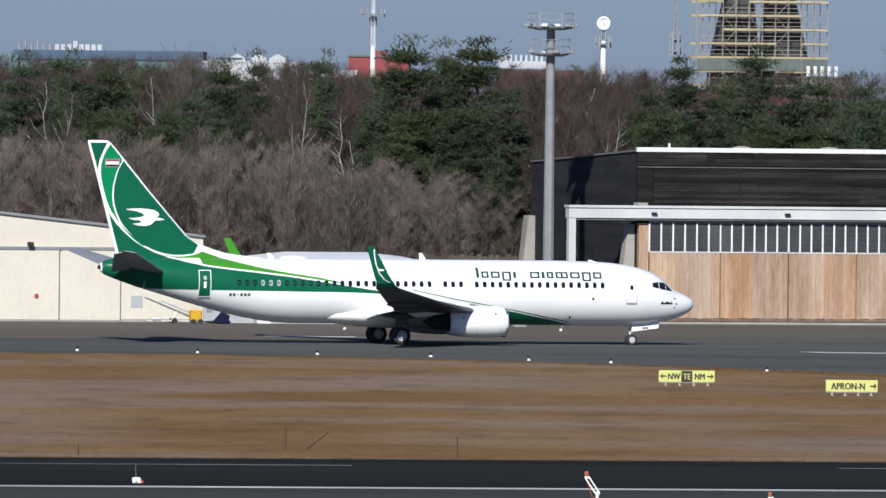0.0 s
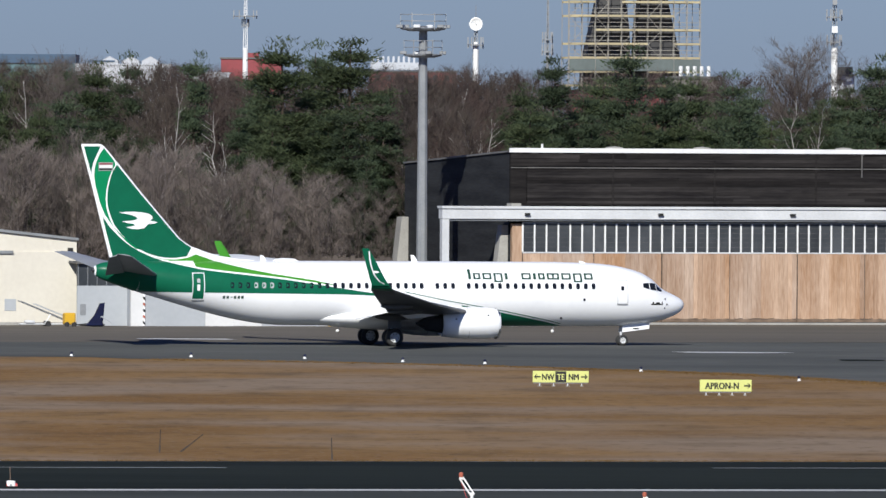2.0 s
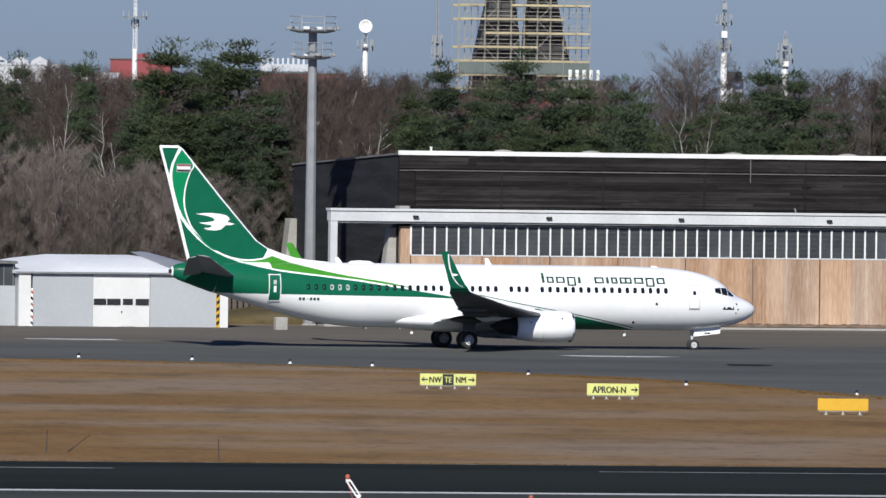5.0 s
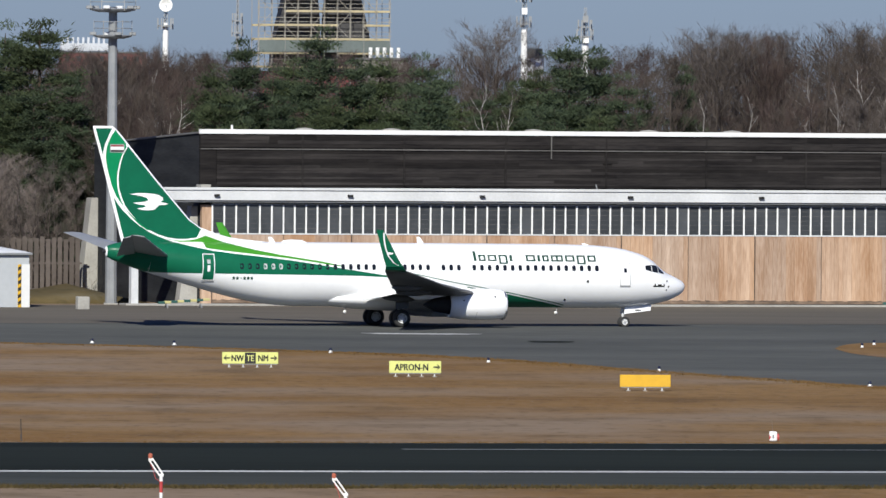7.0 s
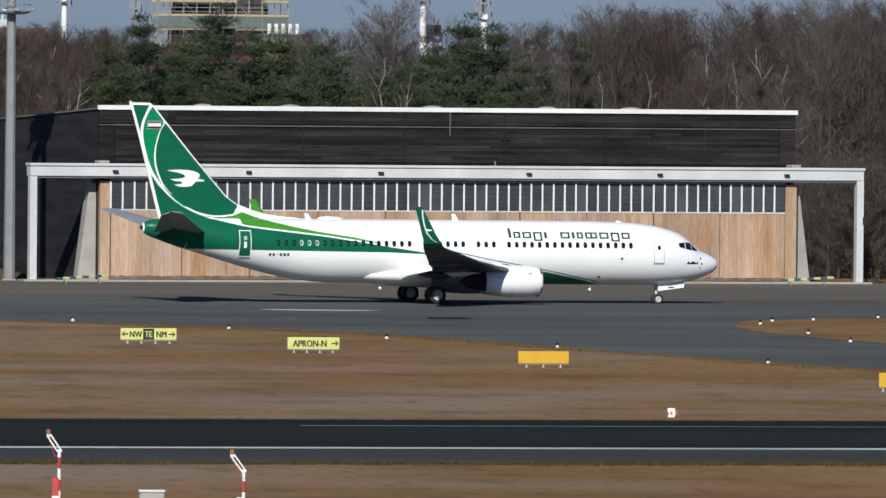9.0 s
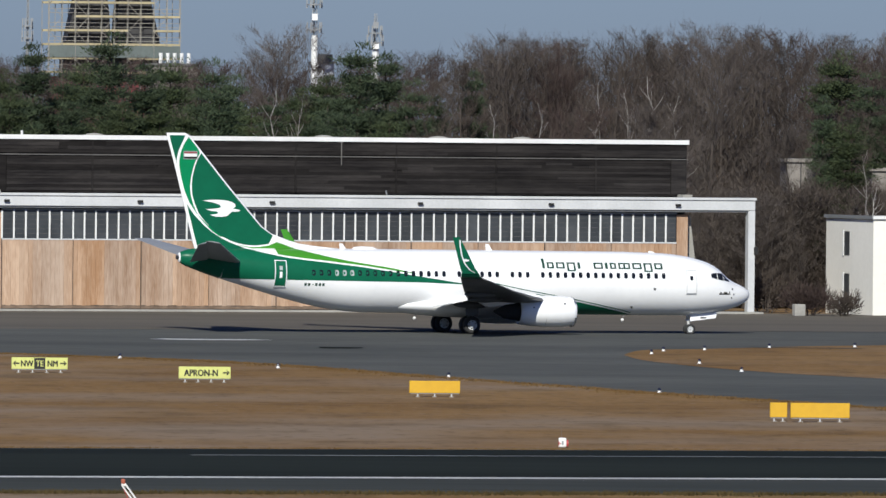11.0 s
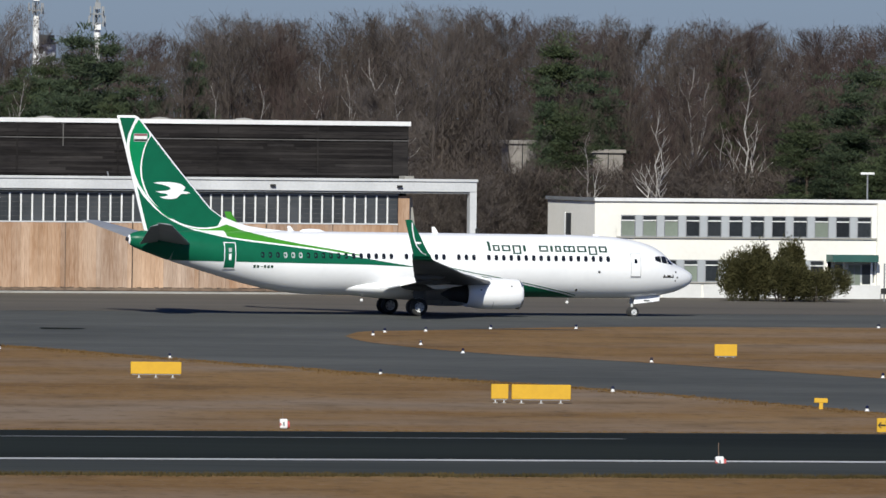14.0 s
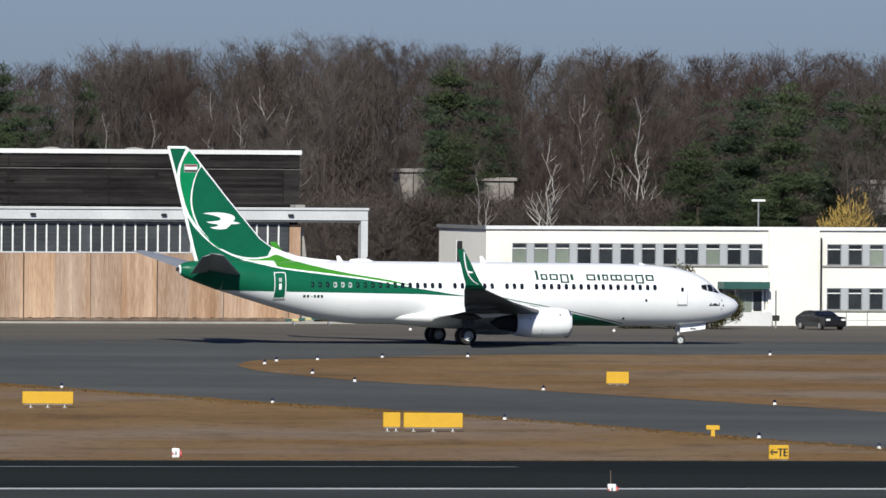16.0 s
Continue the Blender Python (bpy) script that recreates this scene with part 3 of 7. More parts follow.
def build_office():
    o = empty("office_building", row_frame(76.05, 855.04), "two-storey cream office building with long window bands and a flat roof", "building")
    L, D = 70.0, 9.8
    bm = bmesh.new()
    # front wall in bands, so that the windows sit in real openings
    for (z0, z1) in ((0, 1.15), (2.72, 4.33), (5.85, 6.85)):
        add_box(bm, 0.0, L, 0.0, 0.25, z0, z1)
    for (z0, z1) in ((1.15, 2.72), (4.33, 5.85)):
        for a0, a1 in ((0.0, 1.65), (21.2, 25.6), (68.0, L)):
            add_box(bm, a0, a1, 0.0, 0.25, z0, z1)
    part("front_wall", bm, M["cream"], o, "cream rendered front wall")
    boxed("end_wall", (-0.06, 0.0, 0.0, D, 0, 6.85), M["cream"], o)
    for k, (y0, z0, z1) in enumerate(((4.9, 4.2, 5.9), (4.9, 1.2, 2.9))):
        w = boxed("window", (-0.09, -0.05, y0, y0 + 1.1, z0, z1), M["glass"], o, "narrow end window")
        boxed("window_frame", (-0.14, -0.06, y0 + 1.1, y0 + 1.3, z0 - 0.05, z1 + 0.05), M["white"], w)
    boxed("end_wall", (L, L + 0.06, 0.0, D, 0, 6.85), M["cream"], o)
    boxed("back_wall", (0, L, D - 0.2, D, 0, 6.85), M["cream"], o)
    boxed("inner_slab", (0.0, L, 0.26, D - 0.2, 3.3, 3.5), M["dark"], o)
    boxed("inner_wall", (0.0, L, 3.2, 3.35, 0.0, 6.8), M["grey_wall"], o)
    roof = boxed("roof", (-0.15, L + 0.15, -0.12, D + 0.1, 6.85, 6.98), M["roof_felt"], o, "flat roof")
    boxed("roof_edge", (-0.17, L + 0.17, -0.18, -0.12, 6.82, 7.06), M["roof_edge"], roof, "pale metal roof edge")
    boxed("roof_edge", (-0.22, -0.15, -0.18, D + 0.1, 6.82, 7.06), M["metal"], roof)
    boxed("wall_projection", (21.3, 25.2, -0.22, 0.0, 0, 6.84), M["cream"], o, "plain projecting stair wall")
    window_bank(o, 1.65, 21.2, 4.33, 5.85, 12, lambda k: k in (0, 1, 2, 9))
    window_bank(o, 1.65, 17.6, 1.15, 2.72, 10, lambda k: k in (0, 1, 2, 3, 7))
    window_bank(o, 25.6, 68.0, 4.33, 5.85, 26, lambda k: k % 4 == 2)
    window_bank(o, 25.6, 68.0, 1.15, 2.72, 26, lambda k: k % 5 == 3)
    # entrance
    porch = boxed("entrance_canopy", (17.5, 21.0, -1.3, 0.0, 2.65, 3.15), M["teal"], o, "dark green entrance canopy")
    boxed("doorway", (17.9, 21.1, 0.02, 0.24, 0.0, 2.62), M["grey_wall"], o, "pale grey recessed entrance wall")
    for a in (18.15, 20.25):
        win = boxed("side_light", (a, a + 0.62, -0.02, 0.02, 1.05, 2.45), M["office_glass"], o, "dark glazed light beside the entrance door")
        boxed("post", (a + 0.62, a + 0.76, -0.08, 0.02, 0.0, 2.6), M["white"], win, "white entrance post")
    d = boxed("entrance_door", (19.2, 20.1, -0.03, 0.02, 0.1, 2.4), M["blind"], o, "grey-green glazed entrance door")
    boxed("door_frame", (19.6, 19.66, -0.06, -0.03, 0.1, 2.4), M["metal"], d)
    boxed("lower_wall", (17.4, 21.2, -1.2, -1.08, 0.0, 1.0), M["white_door"], o, "low pale parapet before the entrance")
    bm = bmesh.new()
    add_tube(bm, (25.3, -0.3, 0), (25.3, -0.3, 6.3), 0.07, sides=8)
    part("downpipe", bm, M["black"], o, "dark rainwater downpipe")
    for k in range(5):
        boxed("plinth_panel", (2.0 + 3.1 * k, 4.9 + 3.1 * k, -0.05, 0.0, 0.02, 1.0), M["white_door"], o)
    return o


build_office()


# ---- cream hangar and low grey hangar ----
def build_cream_hangar():
    t = empty("cream_hangar", row_frame(-22.06, 828.33), "cream sheet-clad hangar with a shallow roof", "hangar")
    bm = bmesh.new()
    add_box(bm, -60, 5.86, 0, 0.25, 0, 5.03)
    part("front_wall", bm, M["tan_wall"], t, "cream sheet front wall")
    bm = bmesh.new()
    add_prism(bm, [(-60, 0.1, 5.03), (5.86, 0.1, 5.03), (5.86, 0.1, 5.85), (-8.4, 0.1, 7.35), (-30, 0.1, 9.0), (-60, 0.1, 6.5)], (0, 24, 0))
    bmesh.ops.recalc_face_normals(bm, faces=bm.faces)
    part("roof", bm, M["tan_wall"], t, "shallow pitched cream gable and roof")
    bm = bmesh.new()
    add_prism(bm, [(5.96, -0.1, 5.8), (5.96, -0.1, 5.98), (-8.4, -0.1, 7.5), (-30, -0.1, 9.15), (-30, -0.1, 8.98), (-8.4, -0.1, 7.32)], (0, 24.4, 0))
    bmesh.ops.recalc_face_normals(bm, faces=bm.faces)
    part("roof_edge", bm, M["metal"], t)
    boxed("side_wall", (5.62, 5.86, 0.25, 24, 0, 5.03), M["tan_wall"], t)
    boxed("back_wall", (-60, 5.86, 23.8, 24.0, 0, 5.03), M["tan_wall"], t)
    boxed("door_rail", (-60, 1.35, -0.16, 0, 4.9, 5.1), M["metal"], t, "dark sliding door rail")
    boxed("plinth", (-60, 5.9, -0.06, 0, 0, 0.22), M["concrete"], t)
    for a0, a1 in ((-16.0, -9.9), (-9.8, -4.25), (-4.15, 0.05)):
        d = boxed("sliding_door", (a0, a1, -0.1, -0.01, 0.12, 4.9), M["tan_wall"], t, "cream sliding door leaf", bevel=0.02)
        boxed("door_edge", (a1 - 0.06, a1, -0.13, -0.1, 0.12, 4.9), M["metal"], d)
    boxed("wall_panel", (0.8, 1.6, -0.03, 0, 1.0, 1.8), M["grey_wall"], t, "pale grey hatch")
    boxed("floodlight", (-6.55, -6.15, -0.55, -0.2, 5.12, 5.42), M["black"], t, "small black floodlight", bevel=0.03)
    boxed("floodlight", (5.2, 5.5, -0.4, -0.0, 4.9, 5.3), M["black"], t)
    bm = bmesh.new()
    bmesh.ops.create_cone(bm, cap_ends=True, segments=14, radius1=0.16, radius2=0.16, depth=0.05, matrix=pose(-5.85, -0.13, 1.75, 90))
    part("round_sign", bm, M["red"], t, "small round red sign")
    return t


build_cream_hangar()


def build_grey_hangar():
    g = empty("grey_hangar", row_frame(1.43, 831.34), "low grey hangar with a white curved roof", "hangar")
    bm = bmesh.new()
    add_prism(bm, [(-13.6, 0, 0), (-9.36, 0, 0), (-9.36, 0, 3.6), (-5.32, 0, 3.6), (-5.32, 0, 0), (0.14, 0, 0), (0.14, 0, 3.7), (-13.6, 0, 3.7)], (0, 0.2, 0))
    bmesh.ops.recalc_face_normals(bm, faces=bm.faces)
    part("front_wall", bm, M["grey_wall"], g, "plain grey front wall")
    boxed("side_wall", (-0.06, 0.14, 0.2, 17.8, 0, 3.7), M["grey_wall"], g)
    boxed("back_wall", (-14.6, 0.14, 17.8, 18, 0, 3.7), M["grey_wall"], g)
    bm = bmesh.new()
    def roof_line(x, rise):
        return [(x, y, 3.72 + rise * math.sin(math.pi * min(1, max(0, (y + 0.25) / 18.5))) ** 0.75) for y in [-0.25 + 18.5 * k / 16 for k in range(17)]] + [(x, 18.25, 3.6), (x, -0.25, 3.6)]
    add_rings(bm, [roof_line(-14.8, 0.3), roof_line(-12.3, 0.85), roof_line(-10.2, 1.1), roof_line(-4.6, 1.1), roof_line(-2.4, 0.85), roof_line(0.3, 0.25)])
    bmesh.ops.recalc_face_normals(bm, faces=bm.faces)
    part("roof", bm, M["white_roof"], g, "white curved sheet roof with a hipped end")
    boxed("gutter", (-14.8, 0.3, -0.3, -0.1, 3.62, 3.74), M["metal"], g)
    d = boxed("overhead_door", (-9.34, -5.34, 0.04, 0.14, 0, 3.6), M["white_door"], g, "white overhead door with a strip of dark lights", bevel=0.02)
    for x0, x1 in ((-9.3, -8.42), (-8.35, -7.42), (-7.25, -6.55), (-6.35, -5.42)):
        boxed("light", (x0, x1, -0.006, 0.05, 1.5, 1.93), M["dark"], d)
    boxed("wicket_door", (-7.35, -6.45, 0.01, 0.04, 0.05, 2.1), M["white_door"], d, "white wicket door")
    for x in (-7.42,):
        boxed("wicket_handle", (x + 0.06, x + 0.12, -0.03, 0.02, 0.95, 1.1), M["black"], d)
    boxed("corner_post", (-0.42, 0.16, -0.1, 0.0, 0, 2.95), M["white_door"], g, "white corner post")
    post = boxed("warning_post", (-0.66, -0.44, -0.1, 0.0, 0, 2.95), M["yellow"], g, "yellow and black striped post")
    for k in range(6):
        bm = bmesh.new()
        z = 0.15 + 0.47 * k
        add_prism(bm, [(-0.66, -0.105, z), (-0.44, -0.105, z + 0.14), (-0.44, -0.105, z + 0.38), (-0.66, -0.105, z + 0.24)], (0, -0.004, 0))
        bmesh.ops.recalc_face_normals(bm, faces=bm.faces)
        part("stripe", bm, M["ink"], post)
    # white end pier with a striped edge, and a glazed link to the cream hangar
    boxed("end_pier", (-14.6, -13.76, -0.1, 0.2, 0, 3.6), M["white_door"], g, "white end pier")
    post = boxed("warning_post", (-13.76, -13.6, -0.1, 0.0, 0, 2.6), M["white"], g, "orange and white striped edge")
    for k in range(6):
        bm = bmesh.new()
        z = 0.1 + 0.42 * k
        add_prism(bm, [(-13.76, -0.105, z + 0.1), (-13.6, -0.105, z), (-13.6, -0.105, z + 0.18), (-13.76, -0.105, z + 0.28)], (0, -0.004, 0))
        bmesh.ops.recalc_face_normals(bm, faces=bm.faces)
        part("stripe", bm, M["orange"] if k % 2 else M["ink"], post)
    boxed("side_wall", (-14.6, -14.4, 0.2, 17.8, 0, 3.7), M["grey_wall"], g)
    link = boxed("link_wall", (-18.1, -14.6, 1.0, 1.2, 0, 2.75), M["grey_wall"], g, "pale grey link wall")
    boxed("hatch", (-17.9, -17.5, 0.97, 1.0, 0.75, 1.5), M["metal"], link)
    boxed("clerestory", (-18.1, -14.6, 1.05, 1.2, 2.75, 4.25), M["glass"], g, "dark glazed clerestory")
    for k in range(6):
        boxed("glazing_post", (-18.05 + 0.66 * k, -18.01 + 0.66 * k, 1.0, 1.05, 2.75, 4.25), M["metal"], link)
    boxed("link_roof", (-18.2, -14.5, 0.7, 10.0, 4.25, 4.42), M["roof_felt"], g, "flat dark link roof")
    return g


build_grey_hangar()


# ---- airliner: x forward, y to its left, z up, origin on the ground between the main wheels ----
M["plane_white"] = material("white_gloss_aircraft_paint", (0.86, 0.865, 0.87), (0.81, 0.815, 0.825), 0.5, 0.28, fine=3)
M["plane_green"] = material("deep_green_aircraft_paint", (0.006, 0.115, 0.06), (0.006, 0.098, 0.052), 0.5, 0.3, fine=3, spec=0.12)
M["name_green"] = material("dark_green_lettering_paint", (0.012, 0.055, 0.038), (0.012, 0.045, 0.032), 1, 0.4)
M["plane_mid"] = material("mid_green_aircraft_paint", (0.005, 0.22, 0.085), (0.005, 0.19, 0.075), 0.5, 0.3, fine=3, spec=0.12)
M["plane_light"] = material("bright_green_aircraft_paint", (0.06, 0.27, 0.03), (0.05, 0.235, 0.026), 0.5, 0.3, fine=3, spec=0.12)
M["plane_grey"] = material("grey_wing_skin", (0.30, 0.31, 0.325), (0.25, 0.26, 0.27), 0.6, 0.4, fine=4)
# darker than the tailplane's grey: the shade beneath the wing is in this colour
M["shaded_wing_grey"] = material("grey_wing_paint_with_shade", (0.085, 0.09, 0.095), (0.065, 0.07, 0.074), 0.6, 0.45, fine=4)
M["plane_dark"] = material("dark_window_acrylic", (0.01, 0.012, 0.016), (0.014, 0.016, 0.02), 2, 0.12)
M["plane_blind"] = material("pale_window_blind", (0.42, 0.45, 0.45), (0.36, 0.38, 0.38), 2, 0.4)
M["plane_line"] = material("grey_panel_line", (0.33, 0.34, 0.35), (0.28, 0.29, 0.30), 2, 0.5)
M["bare_metal"] = material("polished_lip_metal", (0.62, 0.63, 0.65), (0.55, 0.56, 0.58), 2, 0.25, metal=0.9)
M["rubber"] = material("tyre_rubber", (0.018, 0.018, 0.019), (0.03, 0.03, 0.03), 4, 0.8)

FUS = [(19.60, 2.58, 2.62, 0.02), (19.50, 2.33, 2.84, 0.27), (19.25, 2.09, 3.03, 0.52), (18.80, 1.85, 3.26, 0.82), (18.30, 1.67, 3.48, 1.08),
       (17.85, 1.55, 3.80, 1.28), (17.40, 1.46, 4.21, 1.45), (16.80, 1.37, 4.57, 1.60), (16.00, 1.29, 4.83, 1.74), (15.00, 1.24, 5.04, 1.83),
       (13.50, 1.22, 5.19, 1.88), (11.00, 1.22, 5.26, 1.88), (-6.50, 1.25, 5.27, 1.88), (-8.50, 1.42, 5.27, 1.86), (-10.50, 1.80, 5.27, 1.78),
       (-12.50, 2.32, 5.27, 1.60), (-14.50, 2.90, 5.26, 1.30), (-16.20, 3.40, 5.24, 0.95), (-17.60, 3.88, 5.18, 0.58), (-18.30, 4.15, 5.05, 0.36), (-18.62, 4.35, 4.90, 0.18)]


def fus(x):
    """Belly, crown and half width of the fuselage at x."""
    for i in range(len(FUS) - 1):
        a, b = FUS[i], FUS[i + 1]
        if a[0] >= x >= b[0]:
            p, q = FUS[max(0, i - 1)], FUS[min(len(FUS) - 1, i + 2)]
            h = b[0] - a[0]
            t = (x - a[0]) / h
            out = []
            for k in (1, 2, 3):
                d = (b[k] - a[k]) / h
                d0 = (a[k] - p[k]) / (a[0] - p[0]) if i > 0 else d
                d1 = (q[k] - b[k]) / (q[0] - b[0]) if i + 2 < len(FUS) else d
                m0 = 0 if d * d0 <= 0 else 2 * d * d0 / (d + d0)
                m1 = 0 if d * d1 <= 0 else 2 * d * d1 / (d + d1)
                out.append((2 * t ** 3 - 3 * t * t + 1) * a[k] + (t ** 3 - 2 * t * t + t) * h * m0 + (3 * t * t - 2 * t ** 3) * b[k] + (t ** 3 - t * t) * h * m1)
            return out
    return FUS[0][1:] if x > FUS[0][0] else FUS[-1][1:]


def side(x, z, lift=0.012):
    """Distance of the skin from the middle plane at x and z."""
    b, t, w = fus(x)
    c, h = (b + t) / 2, (t - b) / 2
    return w * math.sqrt(max(0.0, 1 - min(1.0, abs(z - c) / h) ** 2)) + lift


def lerp(pts, x):
    pts = sorted(pts)
    if x <= pts[0][0]:
        return pts[0][1]
    for (x0, y0), (x1, y1) in zip(pts, pts[1:]):
        if x <= x1:
            return y0 + (y1 - y0) * (x - x0) / (x1 - x0)
    return pts[-1][1]


def skin_patch(name, parent, x0, x1, low, high, mat, s, nx=40, nz=8, label="", lift=0.012):
    """A painted area that lies on the fuselage side s (-1 right, 1 left) between two curves."""
    bm = bmesh.new()
    grid = []
    for i in range(nx + 1):
        x = x0 + (x1 - x0) * i / nx
        b, t, w = fus(x)
        c, h = (b + t) / 2, (t - b) / 2
        zl = max(low(x), b + 0.005)
        zh = min(high(x), t - 0.0005)
        zh = max(zh, zl)
        a0, a1 = math.asin(max(-1, min(1, (zl - c) / h))), math.asin(max(-1, min(1, (zh - c) / h)))
        col = []
        for k in range(nz + 1):
            a = a0 + (a1 - a0) * k / nz
            col.append(bm.verts.new((x, s * ((w + lift) * math.cos(a)), c + (h + lift) * math.sin(a))))
        grid.append(col)
    for i in range(nx):
        for k in range(nz):
            f = (grid[i][k], grid[i + 1][k], grid[i + 1][k + 1], grid[i][k + 1])
            bm.faces.new(f if (s > 0) == (x1 < x0) else f[::-1])
    bmesh.ops.remove_doubles(bm, verts=bm.verts[:], dist=0.0004)
    return part(name, bm, mat, parent, label, True)


W_LINE = [(-15.3, 5.6), (-14.69, 5.38), (-13.4, 5.05), (-12.06, 4.77), (-10.6, 4.59), (-9.25, 4.45), (-6.79, 4.17), (-3.73, 3.72), (-1.22, 3.35), (0.6, 3.10)]
LG_TOP = [(-12.42, 5.70), (-11.4, 5.34), (-10.31, 5.04), (-9.0, 4.74), (-7.49, 4.46), (-5.03, 4.10), (-3.73, 3.83)]
LOW_1 = [(0.9, 3.36), (1.28, 3.28), (3.63, 2.81), (6.82, 2.28), (9.01, 1.86), (10.5, 1.56), (11.7, 1.29)]

# fin outline
FIN_LE = [(5.0, -10.6), (5.6, -11.6), (6.05, -12.3), (6.61, -13.12), (9.23, -15.42), (12.3, -17.98), (12.5, -18.3)]
FIN_TE = [(4.6, -17.35), (5.3, -17.62), (10.39, -18.95), (12.3, -19.5), (12.5, -19.5)]


def fin_half(z):
    return 0.21 - 0.017 * (z - 5.0)


def fin_area(name, parent, outline, mat, s, label="", lift=0.012):
    bm = bmesh.new()
    f = bm.faces.new([bm.verts.new((x, s * (fin_half(z) + lift), z)) for x, z in outline])
    bmesh.ops.triangulate(bm, faces=[f])
    bmesh.ops.recalc_face_normals(bm, faces=bm.faces)
    ob = part(name, bm, mat, parent, label)
    if ob.data.polygons[0].normal.y * s < 0:
        ob.data.flip_normals()
    return ob


def resample(pts, n):
    ln = [0.0]
    for (x0, z0), (x1, z1) in zip(pts, pts[1:]):
        ln.append(ln[-1] + math.hypot(x1 - x0, z1 - z0))
    out, k = [], 0
    for i in range(n + 1):
        d = ln[-1] * i / n
        while k < len(pts) - 2 and ln[k + 1] < d:
            k += 1
        t = (d - ln[k]) / max(1e-6, ln[k + 1] - ln[k])
        out.append((pts[k][0] + (pts[k + 1][0] - pts[k][0]) * t, pts[k][1] + (pts[k + 1][1] - pts[k][1]) * t))
    return out


def fin_strip(name, parent, one, two, mat, s, label="", n=24, lift=0.012):
    """A painted field on the fin between two lines that run the same way."""
    bm = bmesh.new()
    rows = [[bm.verts.new((x, s * (fin_half(z) + lift), z)) for x, z in resample(l, n)] for l in (one, two)]
    for k in range(n):
        bm.faces.new((rows[0][k], rows[0][k + 1], rows[1][k + 1], rows[1][k]))
    bmesh.ops.recalc_face_normals(bm, faces=bm.faces)
    ob = part(name, bm, mat, parent, label)
    if sum(p.normal.y for p in ob.data.polygons) * s < 0:
        ob.data.flip_normals()
    return ob


def aerofoil(xle, chord, y, z, thick, n=9):
    """A closed wing section; upper side then lower side."""
    up, lo = [], []
    for k in range(n + 1):
        u = (1 - math.cos(math.pi * k / n)) / 2
        t = 5 * thick * (0.2969 * math.sqrt(u) - 0.126 * u - 0.3516 * u * u + 0.2843 * u ** 3 - 0.1036 * u ** 4)
        camber = 0.02 * chord * math.sin(math.pi * u)
        up.append((xle - u * chord, y, z + camber + t))
        lo.append((xle - u * chord, y, z + camber - t * 0.85))
    return up + lo[-2:0:-1]


def surface(name, parent, sections, mat, label="", flip=False):
    bm = bmesh.new()
    add_rings(bm, [aerofoil(*s) for s in sections])
    bmesh.ops.recalc_face_normals(bm, faces=bm.faces)
    return part(name, bm, mat, parent, label, True)


C1 = [(-18.17, 12.2), (-18.45, 11.8), (-18.66, 11.33), (-18.76, 10.9), (-18.79, 10.48), (-18.72, 9.95), (-18.60, 9.46), (-18.40, 8.75), (-18.12, 8.10), (-17.62, 7.40), (-16.97, 6.75), (-16.4, 6.3), (-15.74, 5.91), (-15.05, 5.60), (-14.33, 5.36)]
C2 = [(-17.25, 11.21), (-17.5, 10.8), (-17.68, 10.32), (-17.82, 9.7), (-17.87, 9.12), (-17.81, 8.55), (-17.65, 8.02), (-17.38, 7.42), (-16.97, 6.92), (-16.45, 6.40), (-15.91, 6.03), (-15.3, 5.72), (-14.68, 5.53), (-14.05, 5.43), (-13.45, 5.43), (-12.75, 5.53), (-12.2, 5.75)]
BIRD = [(-17.13, 8.22), (-16.65, 8.28), (-16.1, 8.29), (-15.6, 8.25), (-15.2, 8.16), (-14.98, 8.02), (-14.96, 7.86), (-15.12, 7.74), (-14.85, 7.69), (-14.6, 7.62),
        (-14.85, 7.55), (-15.2, 7.54), (-15.36, 7.4), (-15.5, 7.27), (-15.85, 7.2), (-16.3, 7.22), (-16.66, 7.33), (-16.3, 7.37), (-16.08, 7.44), (-16.2, 7.54), (-16.55, 7.57),
        (-16.93, 7.68), (-16.5, 7.71), (-16.1, 7.76), (-15.9, 7.84), (-16.02, 7.98), (-16.4, 8.1), (-16.8, 8.17)]


def shift(pts, dx, dz):
    return [(x + dx, z + dz) for x, z in pts]


def wheel(parent, x, y, r, width, name, outward):
    w = new(name)
    w.parent, w.location = parent, (x, y, r)
    bm = bmesh.new()
    h = width / 2
    lathe(bm, [(-h * 0.75, r * 0.55), (-h, r * 0.72), (-h * 0.95, r * 0.88), (-h * 0.6, r * 0.98), (0, r), (h * 0.6, r * 0.98), (h * 0.95, r * 0.88), (h, r * 0.72), (h * 0.75, r * 0.55)], (0, 0, 0), "y", 28)
    part("tyre", bm, M["rubber"], w, smooth=True)
    bm = bmesh.new()
    lathe(bm, [(-h * 0.7, 0.01), (-h * 0.72, r * 0.25), (-h * 0.5, r * 0.4), (-h * 0.78, r * 0.56), (h * 0.78, r * 0.56), (h * 0.5, r * 0.4), (h * 0.72, r * 0.25), (h * 0.7, 0.01)], (0, 0, 0), "y", 20)
    hub = part("rim", bm, M["white_steel"], w, "pale grey wheel rim")
    for k in range(6):
        a = k * math.tau / 6
        bm = bmesh.new()
        add_tube(bm, (math.cos(a) * r * 0.4, -h * 0.82, math.sin(a) * r * 0.4), (math.cos(a) * r * 0.4, h * 0.82, math.sin(a) * r * 0.4), r * 0.06, sides=6)
        part("bolt", bm, M["black"], hub)
    return w


